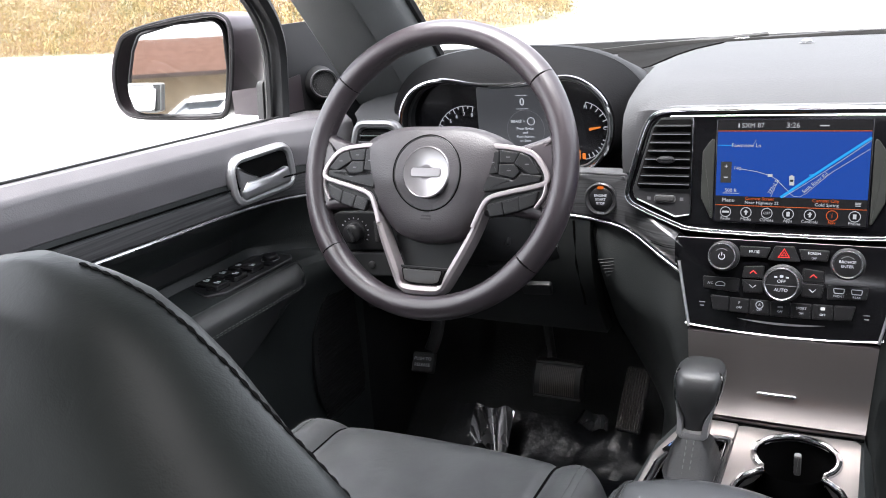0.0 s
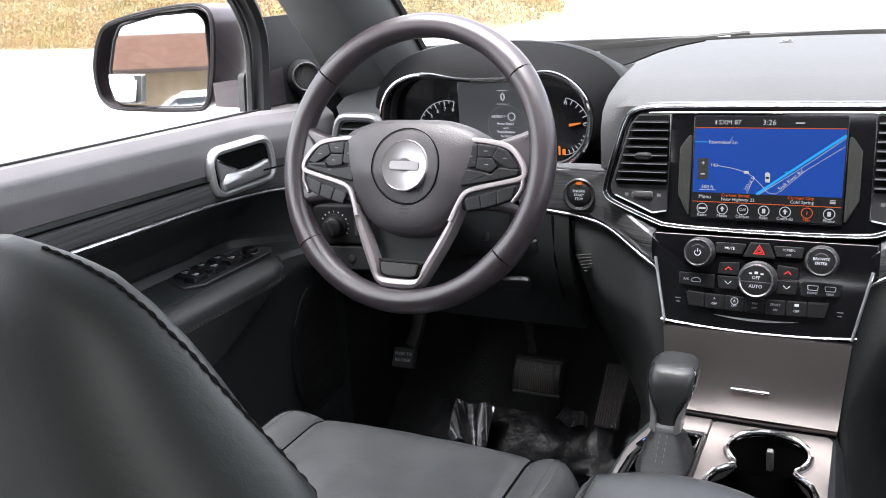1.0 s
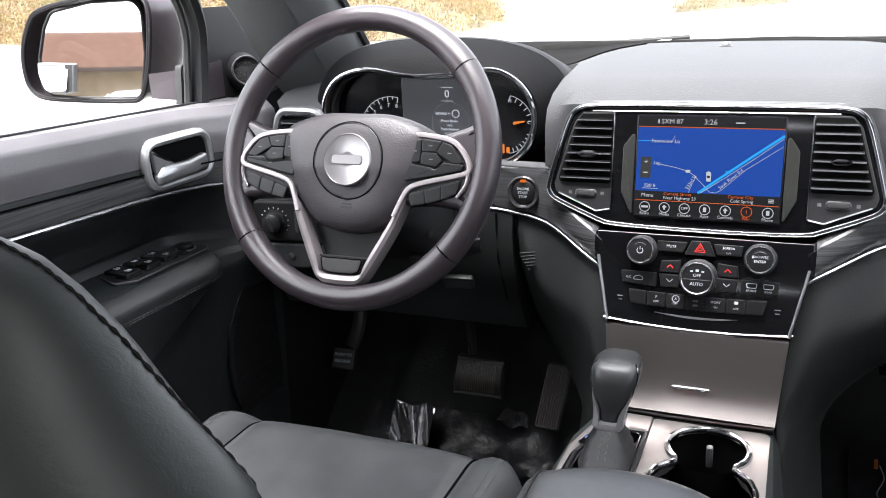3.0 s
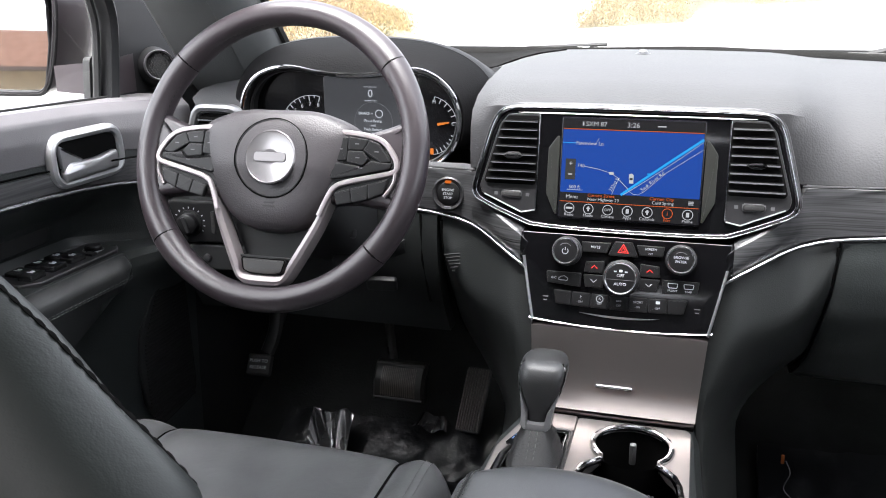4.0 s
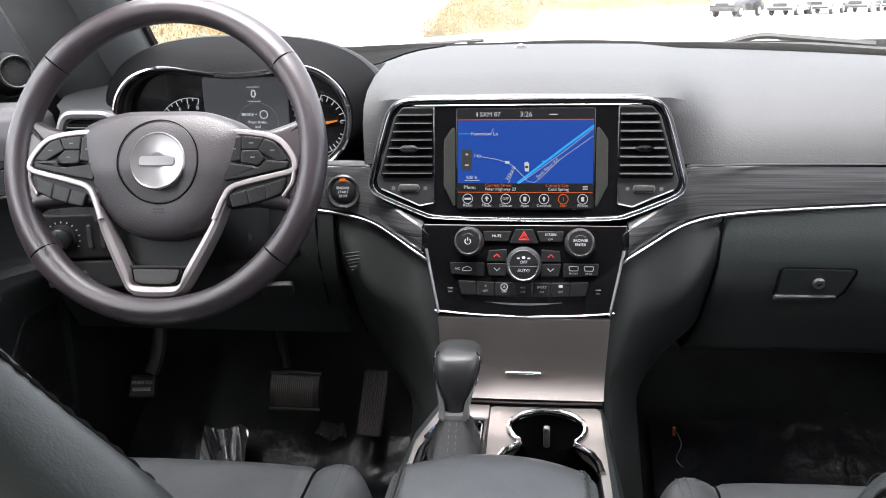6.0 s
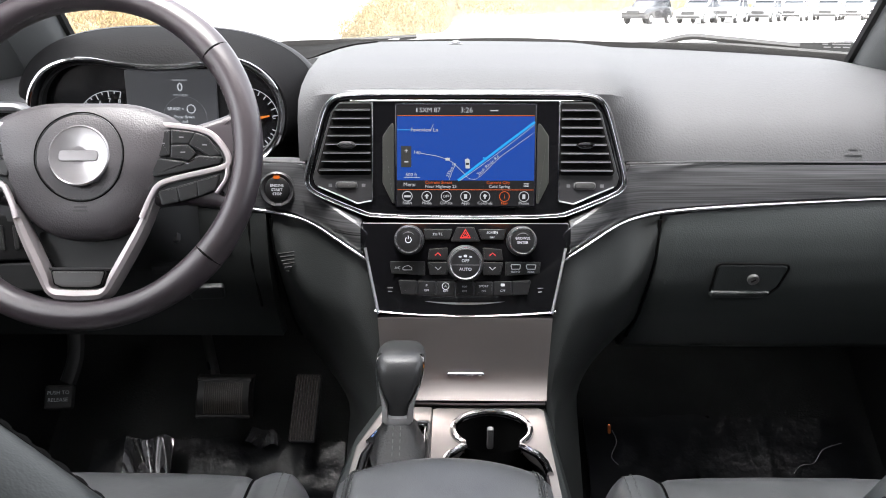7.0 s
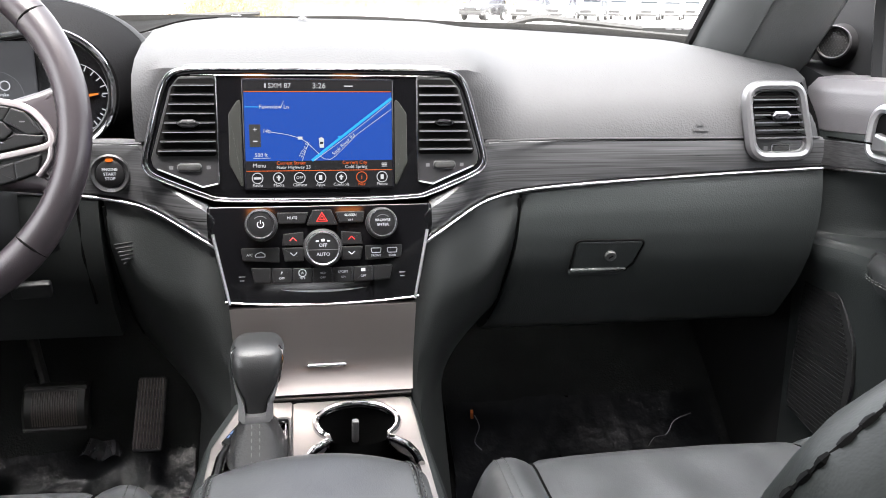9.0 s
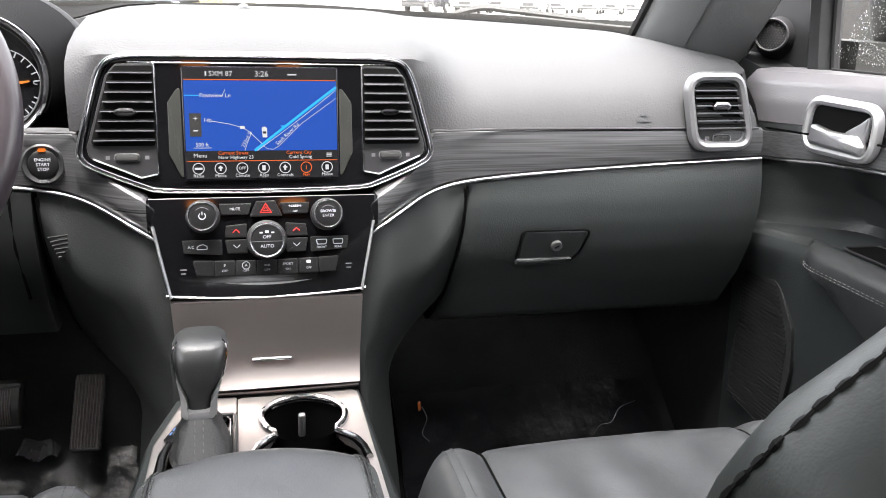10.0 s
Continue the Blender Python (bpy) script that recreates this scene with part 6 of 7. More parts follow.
rdp = part("range_display", plate(fillet([(-0.007, -0.030), (0.009, -0.030), (0.009, 0.030), (-0.004, 0.018)], 0.003), rd, 0.002), PIANO, GL, "lit range display")
RANGE = glow("range_blue", (0.25, 0.45, 1.0), 0.9)
for i, s in enumerate("RND"):
    writing(s, 0.0085, shift(rd, 0.003, 0.010 - 0.0095 * i, 0.0022), RANGE, rdp)
writing("P", 0.0085, shift(rd, 0.003, 0.0205, 0.0022), glow("range_amber", (1.0, 0.35, 0.03), 1.0), rdp)
part("range_bars", plate(rect(0.0015, 0.006, c=(-0.004, -0.006)), rd, 0.0024, bm=plate(rect(0.0015, 0.006, c=(-0.004, -0.015)), rd, 0.0024)), RANGE, rdp)
# ---------- seats ----------
def seat_shape(z):
    """Half width of the backrest at a height."""
    return lerp_table([(0.80, 0.245), (0.95, 0.285), (1.10, 0.302), (1.17, 0.302), (1.197, 0.293), (1.213, 0.266), (1.230, 0.236), (1.243, 0.216), (1.265, 0.184), (1.284, 0.150), (1.298, 0.116), (1.309, 0.080), (1.316, 0.045), (1.320, 0.012)], z)


def seat_mid(z):
    return lerp_table([(0.80, 0.335), (1.00, 0.285), (1.12, 0.252), (1.20, 0.238), (1.32, 0.268)], z)


def seat_depth(z):
    return lerp_table([(0.80, 0.085), (1.15, 0.075), (1.25, 0.055), (1.30, 0.034), (1.32, 0.010)], z)


def seat_point(cx, z, a, drop=0.0, form=(0, 1, 0, 0)):
    """A point of the backrest's skin; form: shift ahead, width, lean and flare below the shoulders."""
    c, d = math.cos(a), math.sin(a)
    ahead, wide, lean, flare = form
    half = seat_shape(z) * wide * (1 + flare * max(0, 1.2 - z))
    return Vector((cx + half * math.copysign(abs(c) ** 0.62, c), seat_mid(z) + ahead + lean * (1.2 - z) + seat_depth(z) * math.copysign(abs(d) ** 0.75, d), z - drop))


def build_seat(cx, label, drop, row, form):
    st = thing("car_seat", (cx, 0.45, 0.56), label, "car seat", "front seats")
    # cushion
    def cushion(u, v):
        x = -1 + 2 * u
        y = 0.22 + (0.80 - 0.22) * min(1, v / 0.80)
        nose = max(0, (v - 0.72) / 0.28)
        a = nose * math.pi / 2
        w = 0.226 - 0.016 * nose ** 2
        z = 0.864 + 0.030 * min(1, v / 0.6) + 0.010 * sstep(0.69, 0.82, abs(x)) - 0.046 * (max(0, abs(x) - 0.86) / 0.14) ** 2.2
        yy = 0.22 + 0.535 * min(1, v / 0.72) + 0.078 * math.sin(a) - 0.030 * abs(x) ** 3 * v
        zz = z - 0.095 * (1 - math.cos(a)) ** 1.1
        groove = 0.005 * math.exp(-((abs(x) - 0.69) / 0.022) ** 2) + 0.004 * math.exp(-((v - 0.32) / 0.012) ** 2) * (abs(x) < 0.69)
        zz -= groove * (1 - 0.5 * nose)
        zz += 0.0018 * math.sin(17 * x + 5 * v) * math.sin(9 * v + 2)
        return Vector((cx + x * w, yy, zz))
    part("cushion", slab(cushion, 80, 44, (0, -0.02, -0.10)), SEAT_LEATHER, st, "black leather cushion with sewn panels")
    for s in (-1, 1):
        for k in (0.845, 0.885):
            part("cushion_stitching", stitches([cushion((1 + s * k) / 2, v / 50) + Vector((0, 0, 0.0010)) for v in range(8, 49)], 0.005, 0.003, 0.0007), THREAD, st, "grey double stitching")
        part("cushion_seam", tube([cushion((1 + s * 0.69) / 2, v / 40) + Vector((0, 0, 0.0012)) for v in range(4, 40)], 0.0016, 5), GAP, st)
    part("seat_base", plate(fillet([(-0.20, 0.24), (0.20, 0.24), (0.20, 0.72), (-0.20, 0.72)], 0.03), lying((cx, 0, 0.62)), 0.16, 0.01), PLASTIC_DARK, st, "black plastic seat base")
    for s in (-1, 1):
        part("seat_rail", plate(rect(0.04, 0.56, 0.005, (s * 0.17, 0.47)), lying((cx, 0, 0.56)), 0.065), RUBBER, st)
    # backrest, leaning back
    zs = [0.80, 0.86, 0.92, 0.98, 1.04, 1.09, 1.13, 1.16, 1.18, 1.197, 1.213, 1.23, 1.243, 1.254, 1.265, 1.275, 1.284, 1.292, 1.298, 1.304, 1.309, 1.313, 1.316, 1.3185, 1.320]
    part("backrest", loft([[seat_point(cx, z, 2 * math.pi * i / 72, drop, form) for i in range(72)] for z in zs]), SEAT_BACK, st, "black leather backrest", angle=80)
    fine = [0.86 + (1.316 - 0.86) * (1 - (1 - i / 80) ** 1.4) for i in range(81)]
    for s in (-1, 1):
        for kind, lift, r in (("edge_seam", 0.0002, 0.0009), ("edge_stitching", 0.0006, 0.0017)):
            path = []
            for z in fine:
                a = radians(lerp_table(row, z))
                p = seat_point(cx, z, math.pi - a if s < 0 else a, drop, form)
                path.append(p + (p - Vector((cx, seat_mid(z) + 0.1, z - drop - 0.05))).normalized() * lift)
            part(kind, tube(path, r, 5) if kind == "edge_seam" else stitches(path, 0.0060, 0.0034, r), EDGE_THREAD, st, "thick black edge stitching")
    m = Matrix.Translation((cx + math.copysign(0.05, cx), 0.100, 0.80))
    # headrest on two posts
    hr = []
    for z, w, d in ((0.575, 0.09, 0.035), (0.585, 0.118, 0.046), (0.63, 0.125, 0.052), (0.69, 0.120, 0.048), (0.73, 0.105, 0.038), (0.742, 0.06, 0.02)):
        hr.append([m @ Vector((w * math.copysign(abs(math.cos(a)) ** 0.6, math.cos(a)), 0.01 + d * math.sin(a), z)) for a in [2 * math.pi * i / 32 for i in range(32)]])
    part("headrest", loft(hr), SEAT_LEATHER, st)
    for s in (-1, 1):
        part("headrest_post", tube([m @ Vector((s * 0.018, 0.140, 0.49)), m @ Vector((s * 0.018, 0.01, 0.60))], 0.006, 10), CHROME, st)
    return st


build_seat(-0.39, "black leather driver's seat with double stitched edges", 0.0012, ((1.196, 29), (1.224, 23), (1.251, 15), (1.279, 11), (1.302, 12), (1.32, 14)), (-0.0236, 0.8746, -0.1633, -0.3733))
build_seat(0.37, "black leather passenger seat with double stitched edges", -0.0385, ((1.17, 9), (1.195, 7), (1.205, 9.5), (1.23, 11)), (-0.0547, 0.8242, 0.1837, 0.0703))

# ---------- doors ----------
def build_door(s, name):
    d = thing(name, (s * 0.78, 0.6, 0.6), "black front door panel with silver handle, chrome line and padded armrest", "car door", "front doors", "structure")

    def flare(y):
        return 0.058 * sstep(0.965, 1.11, y)

    def panel(u, v):
        y = 0.02 + (1.135 - 0.02) * u
        prof = [(0.60, 0.742), (0.75, 0.738), (0.90, 0.732), (0.98, 0.728), (1.025, 0.727), (1.042, 0.732), (1.050, 0.748), (1.053, 0.790), (1.056, 0.828), (1.068, 0.838), (1.105, 0.826), (1.135, 0.792), (1.152, 0.771), (1.163, 0.764),
                (1.185, 0.763), (1.205, 0.766), (1.235, 0.763), (1.262, 0.768), (1.276, 0.782), (1.279, 0.81)]
        k = v * (len(prof) - 1)
        i = min(int(k), len(prof) - 2)
        t = k - i
        z, x = prof[i][0] + (prof[i + 1][0] - prof[i][0]) * t, prof[i][1] + (prof[i + 1][1] - prof[i][1]) * t
        slope = 0.030 * (0.85 - y) * sstep(1.10, 1.2, z)
        front = sstep(0.965, 1.09, y)
        if 1.045 < z < 1.16:
            x += (0.742 + 0.022 * (z - 1.045) / 0.115 - x) * front
        x -= flare(y) * sstep(0.96, 1.05, z)
        return Vector((s * x, y, z + slope))
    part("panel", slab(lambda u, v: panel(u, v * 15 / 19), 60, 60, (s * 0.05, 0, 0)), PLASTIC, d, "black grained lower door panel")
    # Upper panel split off and coloured paler for the skylight and sheen on it.
    part("upper_panel", slab(lambda u, v: panel(u, (15 + 4 * v) / 19) + Vector((-s * 0.001, 0, 0.001)), 60, 20, (s * 0.05, 0, 0)), LIT_DOOR_SKIN, d, "grained upper door panel coloured paler for the skylight on it")

    def on(y, z, lift=0.0):
        """A point on the panel at a height near the trim band."""
        return Vector((s * (0.765 - lift - flare(y)), y, z + 0.030 * (0.85 - y)))
    # trim band, crease and chrome line
    rings = []
    for i in range(31):
        y = 0.02 + 1.11 * i / 30
        zt, zb = 1.195, 1.164 - 0.010 * sstep(0.85, 1.12, y)
        rings.append([on(y, zb, 0.001), on(y, zb + 0.003, 0.005), on(y, (zb + zt) / 2, 0.006), on(y, zt - 0.003, 0.004), on(y, zt, -0.002), on(y, zt, -0.02), on(y, zb, -0.02)])
    part("trim_band", loft(rings), WOOD_DOOR, d, "dark brushed trim band")
    part("crease", tube([on(y, 1.197, 0.001) for y in (0.02, 0.3, 0.6, 0.85, 1.12)], 0.0015, 6), GAP, d)
    part("chrome_line", tube([on(y, 1.1625 - 0.010 * sstep(0.85, 1.12, y), 0.0065) for y in [0.02 + 1.11 * i / 24 for i in range(25)]], 0.0030, 8), CHROME_LINES, d, "thin chrome line")
    part("belt_seal", tube([Vector((s * 0.792, y, 1.281 + 0.027 * (0.85 - y))) for y in (0.02, 0.4, 0.8, 1.06)], 0.0018, 8), RUBBER, d, "black window seal")
    # handle: silver surround, flat black sheet as the shaded bowl, chrome lever
    hm = basis((-0.757, 0.941, 1.2065), Vector((0.065, 1, 0)).normalized(), (0, 0, 1), Vector((1, -0.065, 0)).normalized()) if s < 0 else basis((0.7455, 0.963, 1.2065), Vector((0.024, -0.14, 0)).normalized(), (0, 0, 1), Vector((-0.14, -0.024, 0)).normalized())
    o = fillet([(-0.070, -0.034), (0.070, -0.036), (0.072, 0.034), (-0.064, 0.036)] if s > 0 else [(-0.070, -0.036), (0.070, -0.034), (0.064, 0.036), (-0.072, 0.034)], 0.026, 8)
    grip = 0.96 if s < 0 else 0.80
    o = [(x * grip, y * 0.93) for x, y in o]
    hd = part("handle_surround", moulding(o, hm, 0.0130, 0.012, base=-0.003), mat("satin_handle_silver", (0.52, 0.52, 0.525), 0.30, 0.7, vary=0.05), d, "satin silver handle surround")
    part("handle_bowl", plate([(x * 0.95, y * 0.95) for x, y in o], hm, 0.002, base=0.0005), SHADE_BLACK, d)
    fl = 1 if s > 0 else -1
    lev = fillet([(fl * x * grip, y) for x, y in ((-0.054, -0.026), (0.056, -0.030), (0.060, -0.016), (0.046, -0.004), (-0.010, -0.004), (-0.052, 0.002))], 0.006)
    part("handle_lever", plate(lev, hm, 0.009, 0.005, 4, base=0.004, crown=0.006), SILVER, hd, "chrome pull lever")
    fin = [(fl * x * grip, y) for x, y in ((0.058, -0.016), (0.062, 0.024), (0.044, 0.012), (0.014, -0.004))]
    part("handle_fin", plate(fillet(fin, 0.003), hm, 0.006, 0.0025, base=0.003), SILVER, hd)
    # armrest
    def low(y):
        return lerp_table([(0.0, 0.945), (0.78, 0.952), (0.83, 0.972), (0.88, 0.993), (0.92, 1.012), (0.95, 1.030), (0.968, 1.048)], y)
    rings = []
    for i in range(37):
        y = 0.968 - 0.918 * (1 - i / 36) ** 1.6
        zl, zt = low(y), 1.052
        inn = 0.703 + 0.034 * (1 - math.sqrt(max(0.0, 1 - max(0.0, (y - 0.915) / 0.0535) ** 2)))
        rings.append([Vector((s * x, y, z)) for x, z in ((0.745, zt - 0.002), (0.742, zt), (0.735, zt), (inn + 0.008, zt - 0.003), (inn, zt - 0.014), (inn + 0.002, max(zl + 0.004, zt - 0.040)), (inn + 0.010, zl + 0.002), (inn + 0.024, zl), (0.745, zl))])
    part("armrest", loft(rings), DOOR_LEATHER, d, "padded black leather armrest", angle=50)
    for k in (0.024, 0.0275):
        part("armrest_stitching", stitches([Vector((s * (0.7025 + 0.034 * (1 - math.sqrt(max(0.0, 1 - max(0.0, (y - 0.915) / 0.0535) ** 2)))), y, 1.052 - k)) for y in [0.2 + 0.755 * i / 60 for i in range(61)]], 0.0055, 0.003, 0.0007), THREAD, d)
    part("armrest_edge", tube(smooth_path([Vector((s * x, y, low(y) - 0.003)) for x, y in ((0.729, 0.60), (0.729, 0.70), (0.729, 0.78), (0.730, 0.83), (0.731, 0.88), (0.733, 0.92), (0.738, 0.95), (0.742, 0.966))]), 0.0062, 8), PLASTIC, d, "moulded edge below the armrest")
    part("storage_bin", plate(fillet([(0.25, 1.075), (0.92, 1.075), (0.93, 1.10), (0.86, 1.128), (0.35, 1.135)], 0.015), basis((s * 0.832, 0, 0), (0, 1, 0), (0, 0, 1), (-s, 0, 0)), 0.004, 0.002), PLASTIC_DARK, d)
    # speaker grille in the lower front
    gm = basis((s * 0.728, 1.03, 0.86), (0, -s, 0), (0, 0, 1), (-s, 0, 0))
    go = fillet([(-0.075, -0.10), (0.030, -0.112), (0.062, -0.060), (0.068, 0.0), (0.058, 0.060), (0.015, 0.115), (-0.070, 0.12)], [0.03, 0.03, 0.03, 0.04, 0.04, 0.04, 0.03], 7)
    go = go if s > 0 else [(-x, y) for x, y in reversed(go)]
    sp = part("speaker_grille", plate(go, gm, 0.006, 0.002, base=-0.004), PLASTIC_DARK, d, "black speaker grille")
    rb = bmesh.new()
    for i in range(34):
        v = -0.098 + 0.0062 * i
        xs = [x for x, y in go if abs(y - v) < 0.03]
        if not xs:
            continue
        lo_, hi_ = -0.068, 0.054 - 0.9 * max(0, v - 0.03) ** 1.2
        if s < 0:
            lo_, hi_ = -hi_, -lo_
        plate(rect(hi_ - lo_, 0.0030, c=((lo_ + hi_) / 2, v)), gm, 0.0016, base=0.0020, bm=rb)
    part("grille_ribs", rb, mat("grille_black", (0.011, 0.011, 0.0115), 0.6, spec=0.25), sp)
    part("speaker_edge", tube([gm @ Vector((x, y, 0.0015)) for x, y in go], 0.0011, 6, True), PLASTIC_DARK, sp)
    # switches
    if s < 0:
        plo = fillet([(-0.832, 0.815), (-0.772, 0.792), (-0.752, 0.815), (-0.752, 0.975), (-0.765, 0.990), (-0.818, 0.992)], 0.008)
        sw = part("switch_panel", plate(plo, lying((0, 0, 1.050)), 0.006, 0.002), SATIN, d, "satin black switch panel")
        part("switch_edge", moulding(plo, lying((0, 0, 1.0545)), 0.002, 0.0022), mat("switch_edge_grey", (0.16, 0.16, 0.165), 0.3, 0.4), sw)
        for j, (x, y) in enumerate(((-0.808, 0.835), (-0.778, 0.826), (-0.808, 0.872), (-0.778, 0.868), (-0.808, 0.910), (-0.778, 0.908))):
            t = part("window_switch", plate(rect(0.024, 0.030, 0.004, (x, y)), lying((0, 0, 1.0555)), 0.006 + 0.003 * (j % 2), 0.0025), mat("switch_cap", (0.018, 0.018, 0.019), 0.24, spec=0.7), sw)
            part("switch_mark", plate(rect(0.010, 0.0018, c=(x, y - 0.002)), lying((0, 0, 1.0555)), 0.0003, base=0.0062 + 0.003 * (j % 2), bm=plate(rect(0.007, 0.0035, 0.001, (x, y + 0.003)), lying((0, 0, 1.0555)), 0.0003, base=0.0062 + 0.003 * (j % 2))), mat("switch_white", (0.75, 0.76, 0.78), 0.5), t)
        kn = part("mirror_knob", lathe([(0.013, 0.0), (0.013, 0.005), (0.011, 0.007), (0.004, 0.0072)], lying((-0.785, 0.962, 1.0565)), 20), BUTTON, sw)
        part("knob_ring", moulding(circle(0.015, 24), lying((-0.785, 0.962, 1.0555)), 0.0012, 0.0016), SILVER, kn)
        part("lock_button", plate(rect(0.018, 0.014, 0.003, (-0.772, 0.938)), lying((0, 0, 1.0555)), 0.004, 0.001), BUTTON, sw)
    else:
        # Flat dark sheet, shaded like a recess.
        part("grab_cup", plate(rect(0.050, 0.115, 0.008, (0.772, 0.86)), lying((0, 0, 1.0545)), 0.0015), SHADE_BLACK, d, "grab cup laid on as a dark sheet")
        part("cup_edge", moulding(rect(0.056, 0.122, 0.010, (0.772, 0.86)), lying((0, 0, 1.0545)), 0.0022, 0.0022), SATIN, d)
        swb = part("switch_panel", plate(rect(0.050, 0.09, 0.006, (0.770, 0.745)), lying((0, 0, 1.0535)), 0.003, 0.001), SATIN, d)
        part("window_switch", plate(rect(0.022, 0.030, 0.004, (0.765, 0.765)), lying((0, 0, 1.0555)), 0.008, 0.002), BUTTON, swb)
    part("map_pocket", slab(lambda u, v: Vector((s * (0.700 + 0.02 * u ** 2), 0.10 + 0.80 * u, 0.61 + (0.115 + 0.03 * math.sin(3 * u)) * v)), 20, 4, (s * 0.012, 0, 0)), PLASTIC_DARK, d)
    glass = part("window_glass", slab(lambda u, v: Vector((s * (0.805 - 0.085 * v), 0.02 + (1.075 - 0.02) * u * (1 - 0.42 * v), 1.285 + 0.37 * v)), 6, 6, (s * 0.003, 0, 0)), GLASS, d, "clear side window glass")
    glass.visible_shadow = False
    return d


build_door(-1, "door_1")
build_door(1, "door_2")

# ---------- outside mirrors ----------
mh = thing("side_mirror", (-0.98, 1.06, 1.28), "dark grey side mirror with a small blind-spot mirror", "side mirror", "side mirrors")
mo = [(p.x, p.y) for p in smooth_path([Vector(q) for q in ((-1.141, 1.318), (-1.137, 1.360), (-1.114, 1.404), (-1.083, 1.427), (-0.99, 1.442), (-0.905, 1.448), (-0.868, 1.444), (-0.853, 1.422), (-0.862, 1.36), (-0.877, 1.310), (-0.893, 1.283), (-0.922, 1.277), (-1.02, 1.277), (-1.10, 1.280), (-1.131, 1.292))], 4, True)]
cxm, czm = -1.0, 1.36
rings = []
for y, k in ((1.034, 0.965), (1.028, 0.985), (1.032, 1.0), (1.06, 1.0), (1.10, 0.985), (1.14, 0.93), (1.17, 0.80), (1.185, 0.5)):
    rings.append([Vector((cxm + (x - cxm) * k, y, czm + (z - czm) * k)) for x, z in mo])
bmh = loft(rings, True, False)
part("housing", bmh, BODY_PAINT, mh, "dark grey painted housing")
part("rim", moulding([(cxm + (x - cxm) * 0.985, czm + (z - czm) * 0.985) for x, z in mo], facing((0, 1.034, 0)), 0.009, 0.005), mat("mirror_rim", (0.012, 0.011, 0.012), 0.55, spec=0.15), mh, "satin black rim")
part("backing", plate([(cxm + (x - cxm) * 0.96, czm + (z - czm) * 0.955) for x, z in mo], facing((0, 1.10, 0)), 0.004), SHADE_BLACK, mh)
# glass, aimed to the rear
mc = Vector((-0.990, 1.046, 1.357))
eye = Vector((0.10, -0.07, 1.455))
back = Vector((-0.10, -1.0, 0.058)).normalized()
nm = ((eye - mc).normalized() + back).normalized()
exm = Vector((0, 0, 1)).cross(nm).normalized()
evm = nm.cross(exm)
MM = basis(mc, exm, evm, nm)
go = fillet([(-0.079, 0.040), (-0.064, 0.066), (0.004, 0.079), (0.075, 0.080), (0.089, 0.064), (0.087, -0.006), (0.074, -0.074), (0.062, -0.080), (-0.038, -0.074), (-0.082, -0.070), (-0.095, -0.053), (-0.093, -0.006)][::-1], [0.01, 0.01, 0.02, 0.01, 0.01, 0.02, 0.01, 0.03, 0.02, 0.02, 0.02, 0.02], 4)
part("bezel", moulding(go, shift(MM, 0, 0, -0.001), 0.006, 0.007), mat("mirror_rim", (0.012, 0.011, 0.012), 0.55, spec=0.15), mh, "black inner bezel")
part("mirror_glass", plate(go, MM, 0.003), MIRROR_GLASS, mh, "silvered mirror glass")
bs = fillet([(-0.032, 0.027), (-0.032, 0.006), (-0.021, -0.023), (0.011, -0.027), (0.024, -0.024), (0.031, 0.023)], [0.004, 0.012, 0.010, 0.004, 0.004, 0.004])
bmm = shift(MM, -0.064, -0.041, 0.003)
sp = part("blind_spot_mirror", plate(bs, bmm, 0.008, 0.002), mat("blind_spot_rim", (0.16, 0.16, 0.16), 0.35), mh, "small wide-angle mirror")
part("small_glass", plate([(-0.004 + (x - 0.0) * 0.80, y * 0.88) for x, y in bs], bmm @ Matrix.Rotation(radians(-9), 4, "X"), 0.001, base=0.0100), MIRROR_GLASS, sp)
part("side_cap", plate([(0.016, 0.022), (0.028, 0.021), (0.022, -0.022), (0.012, -0.024)], bmm, 0.001, base=0.0079), RUBBER, sp)
part("arm", loft([[Vector((x, y, z)) for x, y, z in r] for r in (((-0.87, 1.03, 1.283), (-0.87, 1.09, 1.283), (-0.87, 1.09, 1.318), (-0.87, 1.03, 1.322)), ((-0.80, 1.055, 1.275), (-0.80, 1.13, 1.275), (-0.80, 1.13, 1.335), (-0.80, 1.055, 1.328)))]), BODY_PAINT, mh)
part("foot", plate(fillet([(1.03, 1.262), (1.20, 1.262), (1.10, 1.335), (1.04, 1.335)], 0.01), basis((-0.812, 0, 0), (0, 1, 0), (0, 0, 1), (-1, 0, 0)), 0.012), RUBBER, mh)

mr = thing("side_mirror", (0.98, 1.08, 1.28), "side mirror coloured dark for shade, past the rain drops on the passenger window", "side mirror", "side mirrors")
rings = []
for y, k in ((1.034, 0.965), (1.028, 0.985), (1.032, 1.0), (1.06, 1.0), (1.10, 0.985), (1.14, 0.93), (1.17, 0.80), (1.185, 0.5)):
    rings.append([Vector((0.035 - (cxm + (x - cxm) * k), y, czm + (z - czm) * k)) for x, z in mo])
# Shaded copy of the body paint, darker than on the other mirror.
part("housing", loft(rings), mat("shaded_mirror_paint", (0.016, 0.0157, 0.0148), 0.7, spec=0.2), mr)
